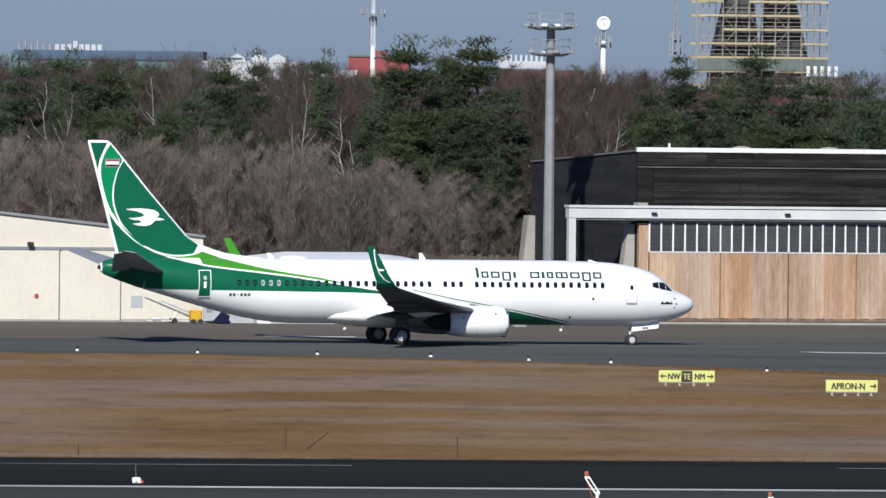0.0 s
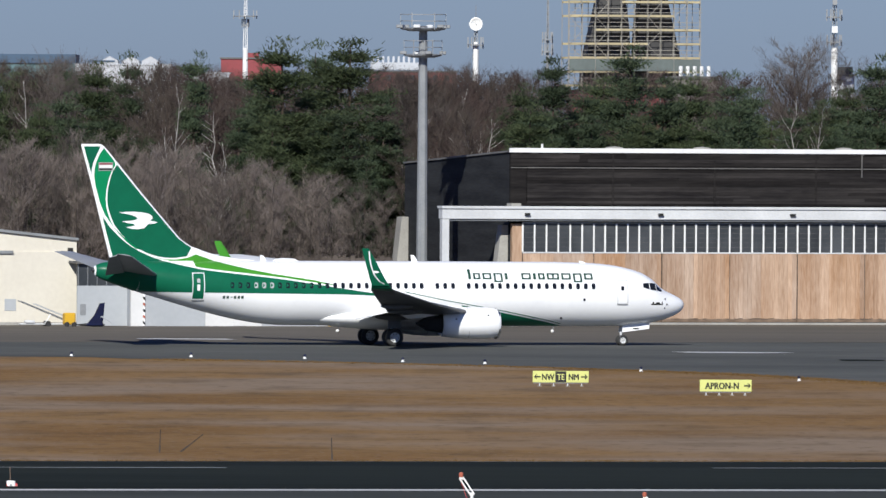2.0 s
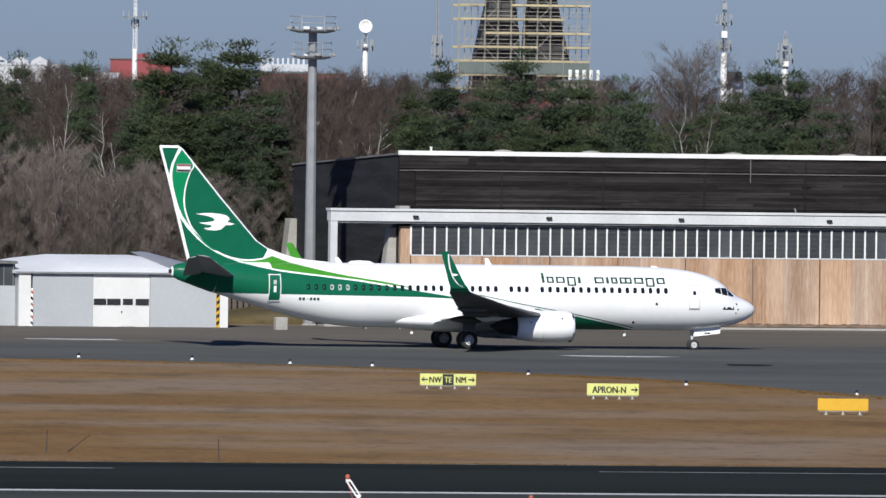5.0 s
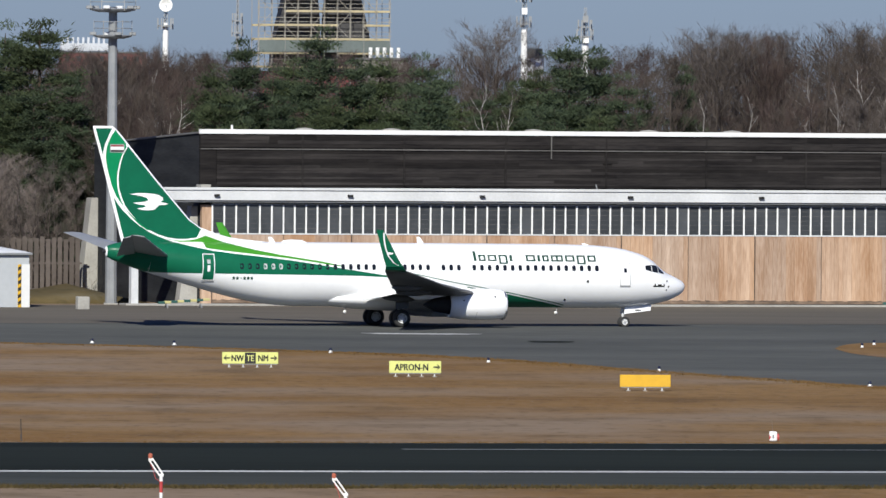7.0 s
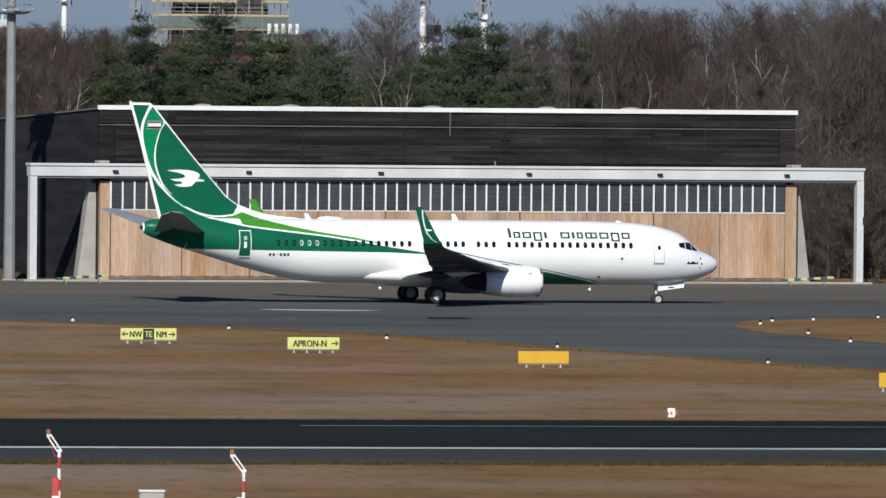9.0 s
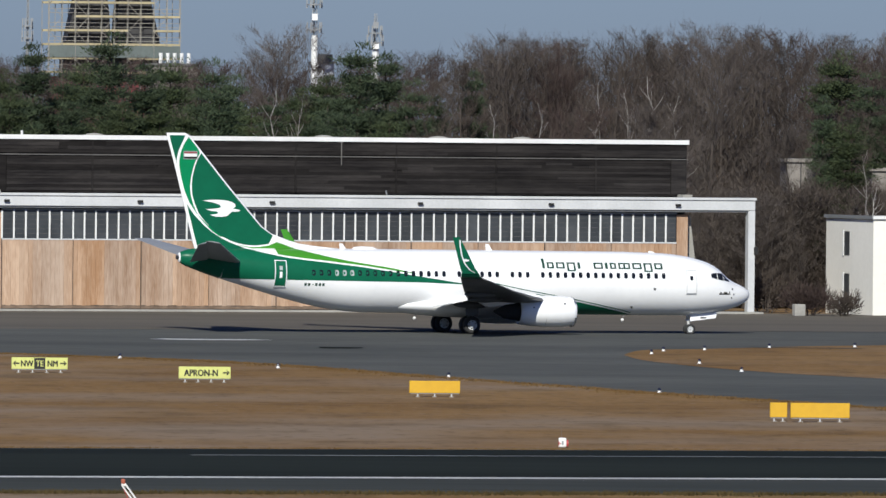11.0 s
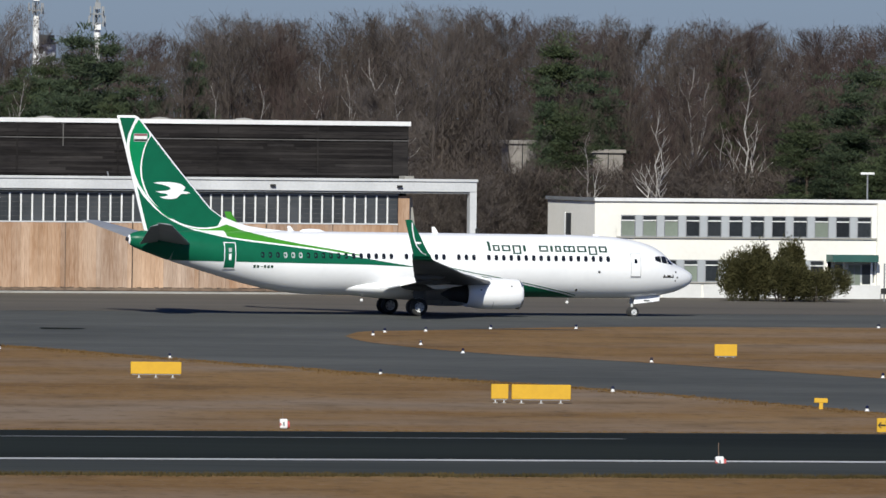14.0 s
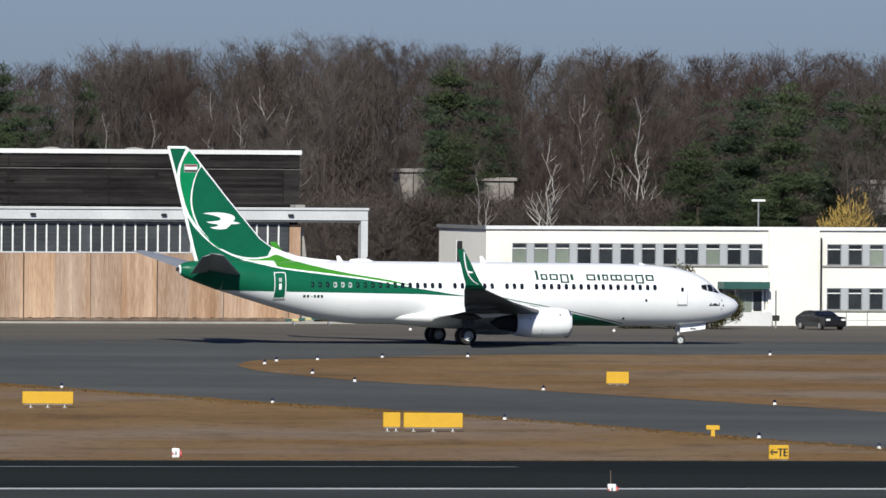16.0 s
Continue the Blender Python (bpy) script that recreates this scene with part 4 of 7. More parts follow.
def build_airliner():
    a = empty("airliner", row_frame(*along(736.6, 193.85)), "white and green twin-engined jet airliner taxiing on its wheels", "aircraft")
    # fuselage
    bm = bmesh.new()
    xs = sorted({*[f[0] for f in FUS], *[19.56, 19.4, 19.05, 18.55, 18.05, 17.6, 17.1, 16.4, 15.5, 14.2], *[11 - 1.25 * k for k in range(14)], -7.5, -9.5, -11.5, -13.5, -15.4, -17.0}, reverse=True)
    rings = [[(19.62, 0, 2.6)]]
    for x in xs:
        b, t, w = fus(x)
        rings.append([(x, w * math.cos(k * math.tau / 48), (b + t) / 2 + (t - b) / 2 * math.sin(k * math.tau / 48)) for k in range(48)])
    rings.append([(-18.66, 0, 4.62)])
    add_rings(bm, rings)
    bmesh.ops.recalc_face_normals(bm, faces=bm.faces)
    body = part("fuselage", bm, M["plane_white"], a, "white fuselage with green swooping livery", True)
    bm = bmesh.new()
    add_tube(bm, (-18.6, 0, 4.62), (-18.78, 0, 4.64), 0.14, 0.12, 14)
    part("exhaust_outlet", bm, M["dark"], body)
    # wing-body fairing
    bm = bmesh.new()
    rings = []
    for k in range(15):
        u = k / 14
        x = 7.6 - 13.4 * u
        e = math.sin(math.pi * u) ** 0.55 if 0 < u < 1 else 0.02
        rings.append([(x, (2.12 * e if e > 0.05 else 0.05) * math.cos(j * math.tau / 28), 1.75 + 0.78 * e * math.sin(j * math.tau / 28)) for j in range(28)])
    add_rings(bm, rings)
    bmesh.ops.recalc_face_normals(bm, faces=bm.faces)
    part("belly_fairing", bm, M["plane_white"], a, smooth=True)
    # livery on both sides
    for s in (-1, 1):
        skin_patch("green_band", body, 0.5, -18.55, lambda x: lerp([(-18.6, 4.1), (-17.2, 3.35), (-3.0, 3.21), (0.5, 3.08)], x), lambda x: lerp(W_LINE, x) - 0.055 if x > -15.2 else 9, M["plane_green"], s, 70, 14, "deep green tail and waistband")
        skin_patch("light_green_band", body, -3.7, -12.4, lambda x: lerp(W_LINE, x) + 0.055, lambda x: lerp(LG_TOP, x), M["plane_light"], s, 50, 6, "bright green tapering band")
        skin_patch("belly_green", body, 11.5, 4.6, lambda x: lerp([(4.6, 1.9), (6.5, 1.45), (7.6, 1.27), (11.7, 1.27)], x), lambda x: lerp(LOW_1, x) - 0.09, M["plane_green"], s, 40, 8, "deep green belly swoosh")
        skin_patch("belly_line", body, 11.3, 0.9, lambda x: lerp(LOW_1, x) - 0.0, lambda x: lerp(LOW_1, x) + 0.045, M["plane_green"], s, 40, 1)
        # doors
        for nm, x0, x1, z0, z1, mt in (("rear_door", -12.72, -11.95, 2.86, 4.52, "plane_white"), ("front_door", 14.72, 15.42, 2.66, 4.12, "plane_line")):
            d = skin_patch(nm, body, x1, x0, lambda x: z0, lambda x: z1, M["plane_green"] if x0 < 0 else M["plane_white"], s, 4, 10, lift=0.016)
            t = 0.05 if x0 < 0 else 0.028
            for (p, q, u, v) in ((x0, x0 + t, z0, z1), (x1 - t, x1, z0, z1), (x0, x1, z1 - t, z1), (x0, x1, z0, z0 + t)):
                skin_patch("door_line", d, q, p, lambda x: u, lambda x: v, M[mt], s, 3, 8, lift=0.022)
            skin_patch("door_window", d, (x0 + x1) / 2 + 0.1, (x0 + x1) / 2 - 0.1, lambda x: z1 - 0.62, lambda x: z1 - 0.36, M["plane_dark"] if x0 > 0 else M["plane_blind"], s, 2, 2, lift=0.024)
            if x0 < 0:
                skin_patch("door_mark", d, x1 - 0.3, x0 + 0.3, lambda x: z1 - 1.1, lambda x: z1 - 0.72, M["plane_white"], s, 2, 2, lift=0.024)
            skin_patch("door_sill", d, x1, x0, lambda x: z0 - 0.06, lambda x: z0, M["plane_line"], s, 3, 2, lift=0.03)
        for x in (-0.1, 0.95):
            skin_patch("exit_line", body, x + 0.5, x, lambda v: 3.3, lambda v: 4.25, M["plane_white"], s, 3, 8, lift=0.008)
        # small sensors and hatches
        for x, z, r in ((12.55, 2.92, 0.07), (11.2, 1.75, 0.06), (18.05, 2.95, 0.05), (18.15, 2.62, 0.05), (18.0, 2.4, 0.04)):
            skin_patch("port", body, x + r, x - r, lambda v: z - r, lambda v: z + r, M["plane_dark"], s, 2, 2, lift=0.014)
        # flight deck glazing
        for p, q, lo, hi in ((16.5, 16.93, [(16.5, 3.68), (16.93, 3.56)], [(16.5, 3.93), (16.93, 3.97)]), (16.98, 17.42, [(16.98, 3.55), (17.42, 3.48)], [(16.98, 3.97), (17.42, 3.93)]), (17.46, 17.9, [(17.46, 3.48), (17.9, 3.40)], [(17.46, 3.92), (17.7, 3.68), (17.9, 3.5)])):
            skin_patch("flight_deck_window", body, q, p, lambda x: lerp(lo, x), lambda x: lerp(hi, x), M["plane_dark"], s, 8, 6, "dark flight deck window", lift=0.014)
        # name on the roof side, drawn as plain strokes and hollow blocks
        x = 5.05
        for wd, kind in ((0.16, "tall"), (0.42, "hook"), (0.52, "ring"), (0.52, "drop"), (0.16, "bar"), (0.55, ""), (0.56, "ring"), (0.16, "bar"), (0.38, "hook"), (0.72, "comb"), (0.56, "ring"), (0.52, "drop"), (0.5, "wave")):
            w = wd * 1.1
            lo, hi, t = (4.0 if kind == "drop" else 4.17), (4.78 if kind == "tall" else 4.56), 0.125
            block = [(0, t, lo, hi), (w - t, w, lo, hi), (t, w - t, lo, lo + 0.09), (t, w - t, hi - 0.09, hi)]
            strokes = {"tall": [(0, w, lo, hi)], "bar": [(0, w, lo, hi)], "": []}.get(kind, block)
            if kind == "comb":
                strokes = block + [(w / 2 - t / 2, w / 2 + t / 2, lo, hi)]
            for p, q, u, v in strokes:
                skin_patch("name_bar", body, x + q, x + p, lambda t: u, lambda t: v, M["name_green"], s, 2, 3, lift=0.013)
            x += w + 0.15
        for k in range(6):
            if k != 2:
                skin_patch("mark_bar", body, -10.65 + 0.23 * k, -10.8 + 0.23 * k, lambda t: 2.93, lambda t: 3.1, M["name_green"], s, 1, 2)
            else:
                skin_patch("mark_bar", body, -10.65 + 0.23 * k, -10.77 + 0.23 * k, lambda t: 3.0, lambda t: 3.04, M["plane_green"], s, 1, 1)
        for p, q, u, v in ((17.02, 17.85, 2.6, 2.68), (17.1, 17.2, 2.68, 2.78), (17.35, 17.62, 2.68, 2.76), (17.78, 17.84, 2.68, 2.8)):
            skin_patch("nose_bar", body, q, p, lambda t: u, lambda t: v, M["ink"], s, 3, 2)
    # cabin windows
    for s in (-1, 1):
        first = None
        k = 0
        x = -10.22
        while x < 13.3:
            skip = abs(x - 4.5) < 0.3 or abs(x - 2.4) < 0.3 or abs(x + 1.2) < 0.2
            if not skip:
                mt = "plane_blind" if -8.8 < x < -7.2 else "plane_dark"
                if x > -7 and first is not None and mt == "plane_dark":
                    w = first.copy()
                    scene.collection.objects.link(w)
                    w.location.x = x
                else:
                    bm = bmesh.new()
                    pts = []
                    for j in range(10):
                        aa = j * math.tau / 10
                        dx, dz = 0.125 * math.copysign(abs(math.cos(aa)) ** 0.6, math.cos(aa)), 0.185 * math.copysign(abs(math.sin(aa)) ** 0.6, math.sin(aa))
                        pts.append(bm.verts.new((dx, s * side(x + dx, 3.76 + dz, 0.018), 3.76 + dz)))
                    f = bm.faces.new(pts if s < 0 else pts[::-1])
                    f.normal_update()
                    w = part("cabin_window", bm, M[mt], body)
                    w.location.x = x
                    if x > -6.4 and first is None and mt == "plane_dark":
                        first = w
            x += 0.508
            k += 1
    # fin
    bm = bmesh.new()
    rings = []
    for z in (4.7, 5.0, 5.3, 5.6, 5.85, 6.05, 6.3, 6.61, 7.5, 8.5, 9.23, 10.2, 11.2, 12.0, 12.35, 12.48):
        le, te, h = lerp(FIN_LE, z), lerp(FIN_TE, z), fin_half(z) * (0.5 if z > 12.4 else 1)
        rings.append([(le, 0, z), (le - 0.05, h * 0.6, z), (le - 0.16, h, z), (te + 0.3, h, z), (te, h * 0.25, z), (te, -h * 0.25, z), (te + 0.3, -h, z), (le - 0.16, -h, z), (le - 0.05, -h * 0.6, z)])
    add_rings(bm, rings)
    bmesh.ops.recalc_face_normals(bm, faces=bm.faces)
    fin = part("fin", bm, M["plane_white"], a, "tall white-edged green tail fin")
    bm = bmesh.new()
    ridge = [(-7.6, 5.24, 0.02), (-8.6, 5.33, 0.05), (-9.6, 5.42, 0.07), (-10.6, 5.56, 0.09), (-11.4, 5.78, 0.12), (-12.0, 6.0, 0.15), (-12.6, 6.2, 0.18)]
    add_rings(bm, [[(x, -w * 1.15, 5.1), (x, -w, z - 0.06), (x, 0, z), (x, w, z - 0.06), (x, w * 1.15, 5.1)] for x, z, w in ridge])
    bmesh.ops.recalc_face_normals(bm, faces=bm.faces)
    part("dorsal_fillet", bm, M["plane_white"], fin, smooth=True)
    for s in (-1, 1):
        in_le = [(lerp(FIN_LE, z) - 0.17, z) for z in (10.95, 10.2, 9.23, 8.5, 7.5, 6.61, 6.05)]
        fin_strip("fin_main", fin, C2[:-1], in_le, M["plane_green"], s, "deep green fin field", 40)
        fin_strip("fin_crescent", fin, shift(C1[:13], 0.09, 0.03), [(lerp(FIN_LE, 12.2) - 0.16, 12.2), (lerp(FIN_LE, 11.4) - 0.16, 11.4)] + shift(C2[:11], -0.10, -0.05), M["plane_mid"], s, "mid green crescent", 40)
        fin_strip("fin_corner", fin, [(lerp(FIN_TE, z) + 0.14, z) for z in (12.33, 12.0, 11.3, 10.6)], [(-18.30, 12.33)] + shift(C1[1:5], -0.10, 0), M["plane_green"], s)
        fin_strip("fin_foot", fin, [(lerp(FIN_TE, z) + 0.15, z) for z in (7.9, 7.0, 6.0, 5.1)] + [(-14.1, 5.1)], shift(C1[8:], -0.07, -0.08), M["plane_green"], s, "", 60)
        fin_strip("fin_wedge", fin, shift(C2[12:], 0.02, -0.10), [(-14.75, 5.43), (-13.6, 5.2), (-12.4, 5.0), (-11.2, 5.05), (-11.0, 5.25)], M["plane_light"], s)
        fin_area("fin_emblem", fin, BIRD, M["plane_white"], s, "white emblem shape", 0.02)
        fin_area("flag", fin, [(-18.42, 10.82), (-17.5, 10.82), (-17.5, 11.34), (-18.42, 11.34)], M["plane_line"], s, "small tricolour panel", 0.02)
        for z0, z1, mt in ((10.86, 10.98, "ink"), (10.99, 11.18, "white"), (11.19, 11.3, "brick_red")):
            fin_area("flag_stripe", fin, [(-18.38, z0), (-17.54, z0), (-17.54, z1), (-18.38, z1)], M[mt], s, "", 0.026)
    # wings, winglets, stabilisers, engines, gear, mirrored
    for s in (-1, 1):
        wing = surface("wing", a, [(7.0, 8.5, s * 0.6, 1.78, 0.9), (6.2, 7.5, s * 1.9, 1.88, 0.85), (5.0, 6.2, s * 3.8, 2.03, 0.66), (3.7, 5.0, s * 5.8, 2.22, 0.5), (0.3, 3.4, s * 10.6, 2.78, 0.33), (-4.0, 1.45, s * 17.0, 3.72, 0.15)], M["shaded_wing_grey"], "swept grey wing, darkened for its shaded underside")
        wl = surface("winglet", wing, [(-4.0, 1.45, s * 17.0, 3.72, 0.15), (-4.25, 1.25, s * 17.3, 3.84, 0.1), (-4.5, 1.05, s * 17.52, 4.15, 0.1)], M["plane_green"], "green blended winglet with a white line")
        bm = bmesh.new()
        rings = []
        for z, le, te, y in ((4.0, -4.42, -5.5, 17.46), (4.5, -4.78, -5.72, 17.62), (5.2, -5.2, -5.95, 17.78), (5.9, -5.62, -6.18, 17.9), (6.28, -5.86, -6.3, 17.96)):
            y, h = s * y, 0.045
            rings.append([(le, y, z), (le - 0.12, y + h, z), (te, y + 0.01, z), (te, y - 0.01, z), (le - 0.12, y - h, z)])
        add_rings(bm, rings)
        bmesh.ops.recalc_face_normals(bm, faces=bm.faces)
        part("winglet_blade", bm, M["plane_green"] if s < 0 else M["plane_light"], wing, "green upright winglet blade")
        bm = bmesh.new()
        line = [(-5.82, 6.1, 17.99), (-5.78, 5.7, 17.93), (-5.66, 5.2, 17.85), (-5.42, 4.65, 17.73), (-5.05, 4.25, 17.62), (-4.7, 4.08, 17.53)]
        for (x0, z0, y0), (x1, z1, y1) in zip(line, line[1:]):
            p = [bm.verts.new(v) for v in ((x0 - 0.06, s * y0, z0), (x0 + 0.03, s * y0, z0), (x1 + 0.03, s * y1, z1), (x1 - 0.06, s * y1, z1))]
            bm.faces.new(p if s < 0 else p[::-1])
        p = [bm.verts.new((-5.33 + 0.2 * math.cos(j * math.tau / 10), s * (17.735 + 0.012), 4.85 + 0.09 * math.sin(j * math.tau / 10))) for j in range(10)]
        bm.faces.new(p if s < 0 else p[::-1])
        part("winglet_mark", bm, M["plane_white"], wl)
        # flap track fairings
        for y, x, z, ln in ((3.9, -0.6, 1.72, 2.6), (7.4, -0.9, 2.15, 2.4), (10.4, -2.2, 2.5, 2.1)):
            bm = bmesh.new()
            add_rings(bm, [[(x + ln * (0.6 - u), s * y + 0.16 * math.sin(math.pi * u) ** 0.6 * math.cos(j * math.tau / 10), z + 0.12 + 0.24 * math.sin(math.pi * u) ** 0.6 * math.sin(j * math.tau / 10)) for j in range(10)] for u in (0.01, 0.1, 0.3, 0.5, 0.7, 0.9, 0.99)])
            bmesh.ops.recalc_face_normals(bm, faces=bm.faces)
            part("flap_fairing", bm, M["shaded_wing_grey"], wing, "grey flap track fairing", True)
        bm = bmesh.new()
        add_prism(bm, [(-1.2, s * 2.0, 1.95), (-2.35, s * 2.05, 1.72), (-2.3, s * 5.7, 2.0), (-1.2, s * 5.8, 2.25)], (0, 0, -0.07))
        bmesh.ops.recalc_face_normals(bm, faces=bm.faces)
        part("flap", bm, M["plane_white"], wing, "pale inboard flap")
        st = surface("stabiliser", a, [(-14.4, 2.8, s * 0.35, 4.62, 0.36), (-14.7, 2.6, s * 0.95, 4.68, 0.32), (-18.1, 0.95, s * 7.1, 5.47, 0.12), (-18.35, 0.75, s * 7.2, 5.49, 0.05)], M["plane_grey"], "grey tailplane")
        bm = bmesh.new()
        # the right elevator droops more, to widen the dark area of the tailplane's shadow
        add_rings(bm, [[(x0, s * y, z0 + h), (x1, s * y, z1 + 0.015), (x1, s * y, z1 - 0.015), (x0, s * y, z0 - h)] for x0, z0, x1, z1, y, h in ((-16.85, 4.64, -18.0, 4.22 if s < 0 else 4.5, 0.75, 0.09), (-18.95, 5.44, -19.5, 5.2 if s < 0 else 5.4, 7.05, 0.04))])
        bmesh.ops.recalc_face_normals(bm, faces=bm.faces)
        part("elevator", bm, M["plane_grey"], st, "drooping grey elevator")
        st.matrix_basis = pose(-17.2, 0, 5.0) @ pose(0, 0, 0, 0, 8, 0) @ pose(17.2, 0, -5.0)      # tilted nose down; the shape also stands in for shadow on the tail cone
        # engine
        ey, ez = s * 4.83, 1.47
        bm = bmesh.new()
        rings = []
        for x, r in ((6.0, 0.74), (6.3, 0.78), (6.42, 0.84), (6.38, 0.9), (6.2, 0.955), (5.6, 1.02), (4.6, 1.03), (3.6, 0.98), (2.75, 0.86), (2.7, 0.80), (3.2, 0.78)):
            rings.append([(x, ey + r * 1.03 * math.cos(j * math.tau / 36), ez + r * (0.93 if math.sin(j * math.tau / 36) < -0.5 else 1.0) * math.sin(j * math.tau / 36)) for j in range(36)])
        add_rings(bm, rings, close=False)
        bmesh.ops.recalc_face_normals(bm, faces=bm.faces)
        eng = part("engine", bm, M["plane_white"], a, "white engine nacelle", True)
        eng.location.x = -0.35
        bm = bmesh.new()
        lathe(bm, [(6.25, 0.765), (6.40, 0.82), (6.435, 0.86), (6.40, 0.91), (6.27, 0.955)], (0, ey, ez), "x", 36)
        part("inlet_lip", bm, M["bare_metal"], eng, "bare metal inlet lip", True)
        bm = bmesh.new()
        lathe(bm, [(5.5, 0.77), (5.5, 0.22), (5.9, 0.02)], (0, ey, ez), "x", 28)
        part("fan", bm, M["dark"], eng)
        bm = bmesh.new()
        lathe(bm, [(3.3, 0.74), (2.6, 0.56), (1.75, 0.44), (1.7, 0.36), (1.1, 0.05)], (0, ey, ez), "x", 24)
        part("exhaust_cone", bm, M["black"], eng, "dark metal exhaust cone", True)
        bm = bmesh.new()
        add_prism(bm, [(5.4, ey - 0.16, 2.3), (3.4, ey - 0.16, 2.62), (0.0, ey - 0.16, 2.1), (0.6, ey - 0.16, 1.75), (2.7, ey - 0.16, 1.9)], (0, 0.32, 0))
        bmesh.ops.recalc_face_normals(bm, faces=bm.faces)
        part("pylon", bm, M["plane_white"], eng)
        bm = bmesh.new()
        lathe(bm, [(4.37, 1.0345), (4.35, 1.0345)], (0, ey, ez), "x", 36)
        part("cowl_seam", bm, M["plane_line"], eng)
        for x, z in ((5.55, 2.0), (3.5, 1.75)):
            boxed("cowl_latch", (x - 0.05, x + 0.05, ey - s * 0 + s * 0.93 - 0.03, ey + s * 0.93 + 0.03, z - 0.04, z + 0.04), M["black"], eng)
        # main gear
        bm = bmesh.new()
        add_tube(bm, (0.0, s * 2.86, 0.565), (0.05, s * 2.75, 2.1), 0.11, 0.13, 12)
        leg = part("main_gear_leg", bm, M["metal"], a, "grey steel main gear leg")
        leg.location.x = -0.18
        bm = bmesh.new()
        add_tube(bm, (0, s * 2.86 - 0.55, 0.565), (0, s * 2.86 + 0.55, 0.565), 0.07, sides=10)
        part("axle", bm, M["metal"], leg)
        bm = bmesh.new()
        add_tube(bm, (0.04, s * 2.8, 1.1), (0.05, s * 1.5, 1.7), 0.06, sides=8)
        part("side_brace", bm, M["metal"], leg)
        boxed("gear_door", (-0.42, 0.42, s * 3.35 - 0.02, s * 3.35 + 0.02, 1.15, 2.0), M["shaded_wing_grey"], leg, "grey gear leg door, darkened like the wing")
    for x, z in ((10.85, 0.92), (-3.1, 0.92)):
        bm = bmesh.new()
        add_tube(bm, (x + 0.12, -0.5, 1.3), (x, -0.6, z + 0.05), 0.022, 0.018, 6)
        st = part("belly_mast", bm, M["metal"], a)
        bm = bmesh.new()
        bmesh.ops.create_icosphere(bm, subdivisions=2, radius=0.11, matrix=pose(x - 0.02, -0.6, z))
        part("drain_tip", bm, M["white"], st, "white belly mast tip", True)
    for x, h in ((-7.5, 0.34), (2.25, 0.40), (13.2, 0.05)):
        bm = bmesh.new()
        add_prism(bm, [(x, -0.03, 5.2), (x - 0.45, -0.03, 5.2), (x - 0.5, -0.03, 5.26 + h), (x - 0.3, -0.03, 5.26 + h)], (0, 0.06, 0))
        bmesh.ops.recalc_face_normals(bm, faces=bm.faces)
        part("aerial", bm, M["plane_white"], a, "white blade aerial")
    bm = bmesh.new()
    lathe(bm, [(-0.9, 0.02), (-0.7, 0.15), (-0.2, 0.2), (0.5, 0.17), (0.85, 0.02)], (-6.3, 0, 5.24), "x", 12)
    part("aerial_blister", bm, M["plane_white"], a, smooth=True)
    # nose gear
    bm = bmesh.new()
    add_tube(bm, (15.55, 0, 0.345), (15.4, 0, 1.4), 0.075, 0.09, 10)
    leg = part("nose_gear_leg", bm, M["white_steel"], a, "pale nose gear leg")
    bm = bmesh.new()
    add_tube(bm, (15.55, -0.3, 0.345), (15.55, 0.3, 0.345), 0.045, sides=8)
    part("axle", bm, M["metal"], leg)
    bm = bmesh.new()
    add_tube(bm, (15.48, 0, 0.8), (16.4, 0, 1.35), 0.05, sides=8)
    part("drag_brace", bm, M["metal"], leg)
    for s in (-1, 1):
        bm = bmesh.new()
        add_prism(bm, [(15.45, s * 0.42, 0.86), (17.2, s * 0.42, 1.08), (17.25, s * 0.38, 1.45), (15.5, s * 0.38, 1.3)], (0, s * 0.03, 0))
        bmesh.ops.recalc_face_normals(bm, faces=bm.faces)
        nd = part("nose_gear_door", bm, M["plane_white"], a, "open white nose gear door")
        boxed("door_bar", (16.15, 16.55, s * 0.455 - 0.004, s * 0.455 + 0.004, 1.05, 1.13), M["ink"], nd)
    wheels = []
    for s in (-1, 1):
        for o in (-0.43, 0.43):
            wheels.append((wheel(a, -0.18, s * 2.86 + o, 0.565, 0.40, "main_wheel", s), (-0.18, s * 2.86 + o, 0.565)))
        wheels.append((wheel(a, 15.55, s * 0.2, 0.345, 0.2, "nose_wheel", s), (15.55, s * 0.2, 0.345)))
    return a, wheels


airliner, wheels = build_airliner()
airliner.scale = (1.0105, 1.0105, 1.0105)      # 39.5 m from nose to tail


# ---- trees ----
M["bark"] = material("grey_brown_bark", (0.04, 0.032, 0.028), (0.085, 0.068, 0.058), 1.5, 0.95, fine=9, spread=0.25)
M["twig"] = material("bare_brown_twigs", (0.072, 0.059, 0.050), (0.122, 0.099, 0.085), 0.4, 0.95, fine=4, spread=0.18, spec=0.1, thin=0.3)
M["twig_red"] = material("bare_reddish_twigs", (0.070, 0.051, 0.046), (0.115, 0.084, 0.075), 0.4, 0.95, fine=4, spread=0.18, spec=0.1, thin=0.3)
M["twig_grey"] = material("bare_grey_twigs", (0.10, 0.084, 0.075), (0.15, 0.128, 0.115), 0.4, 0.95, fine=4, spread=0.18, spec=0.1, thin=0.3)
M["thicket"] = material("bare_pale_grey_twigs", (0.165, 0.137, 0.122), (0.25, 0.212, 0.19), 0.4, 0.95, fine=4, spread=0.15, spec=0.1, thin=0.3)
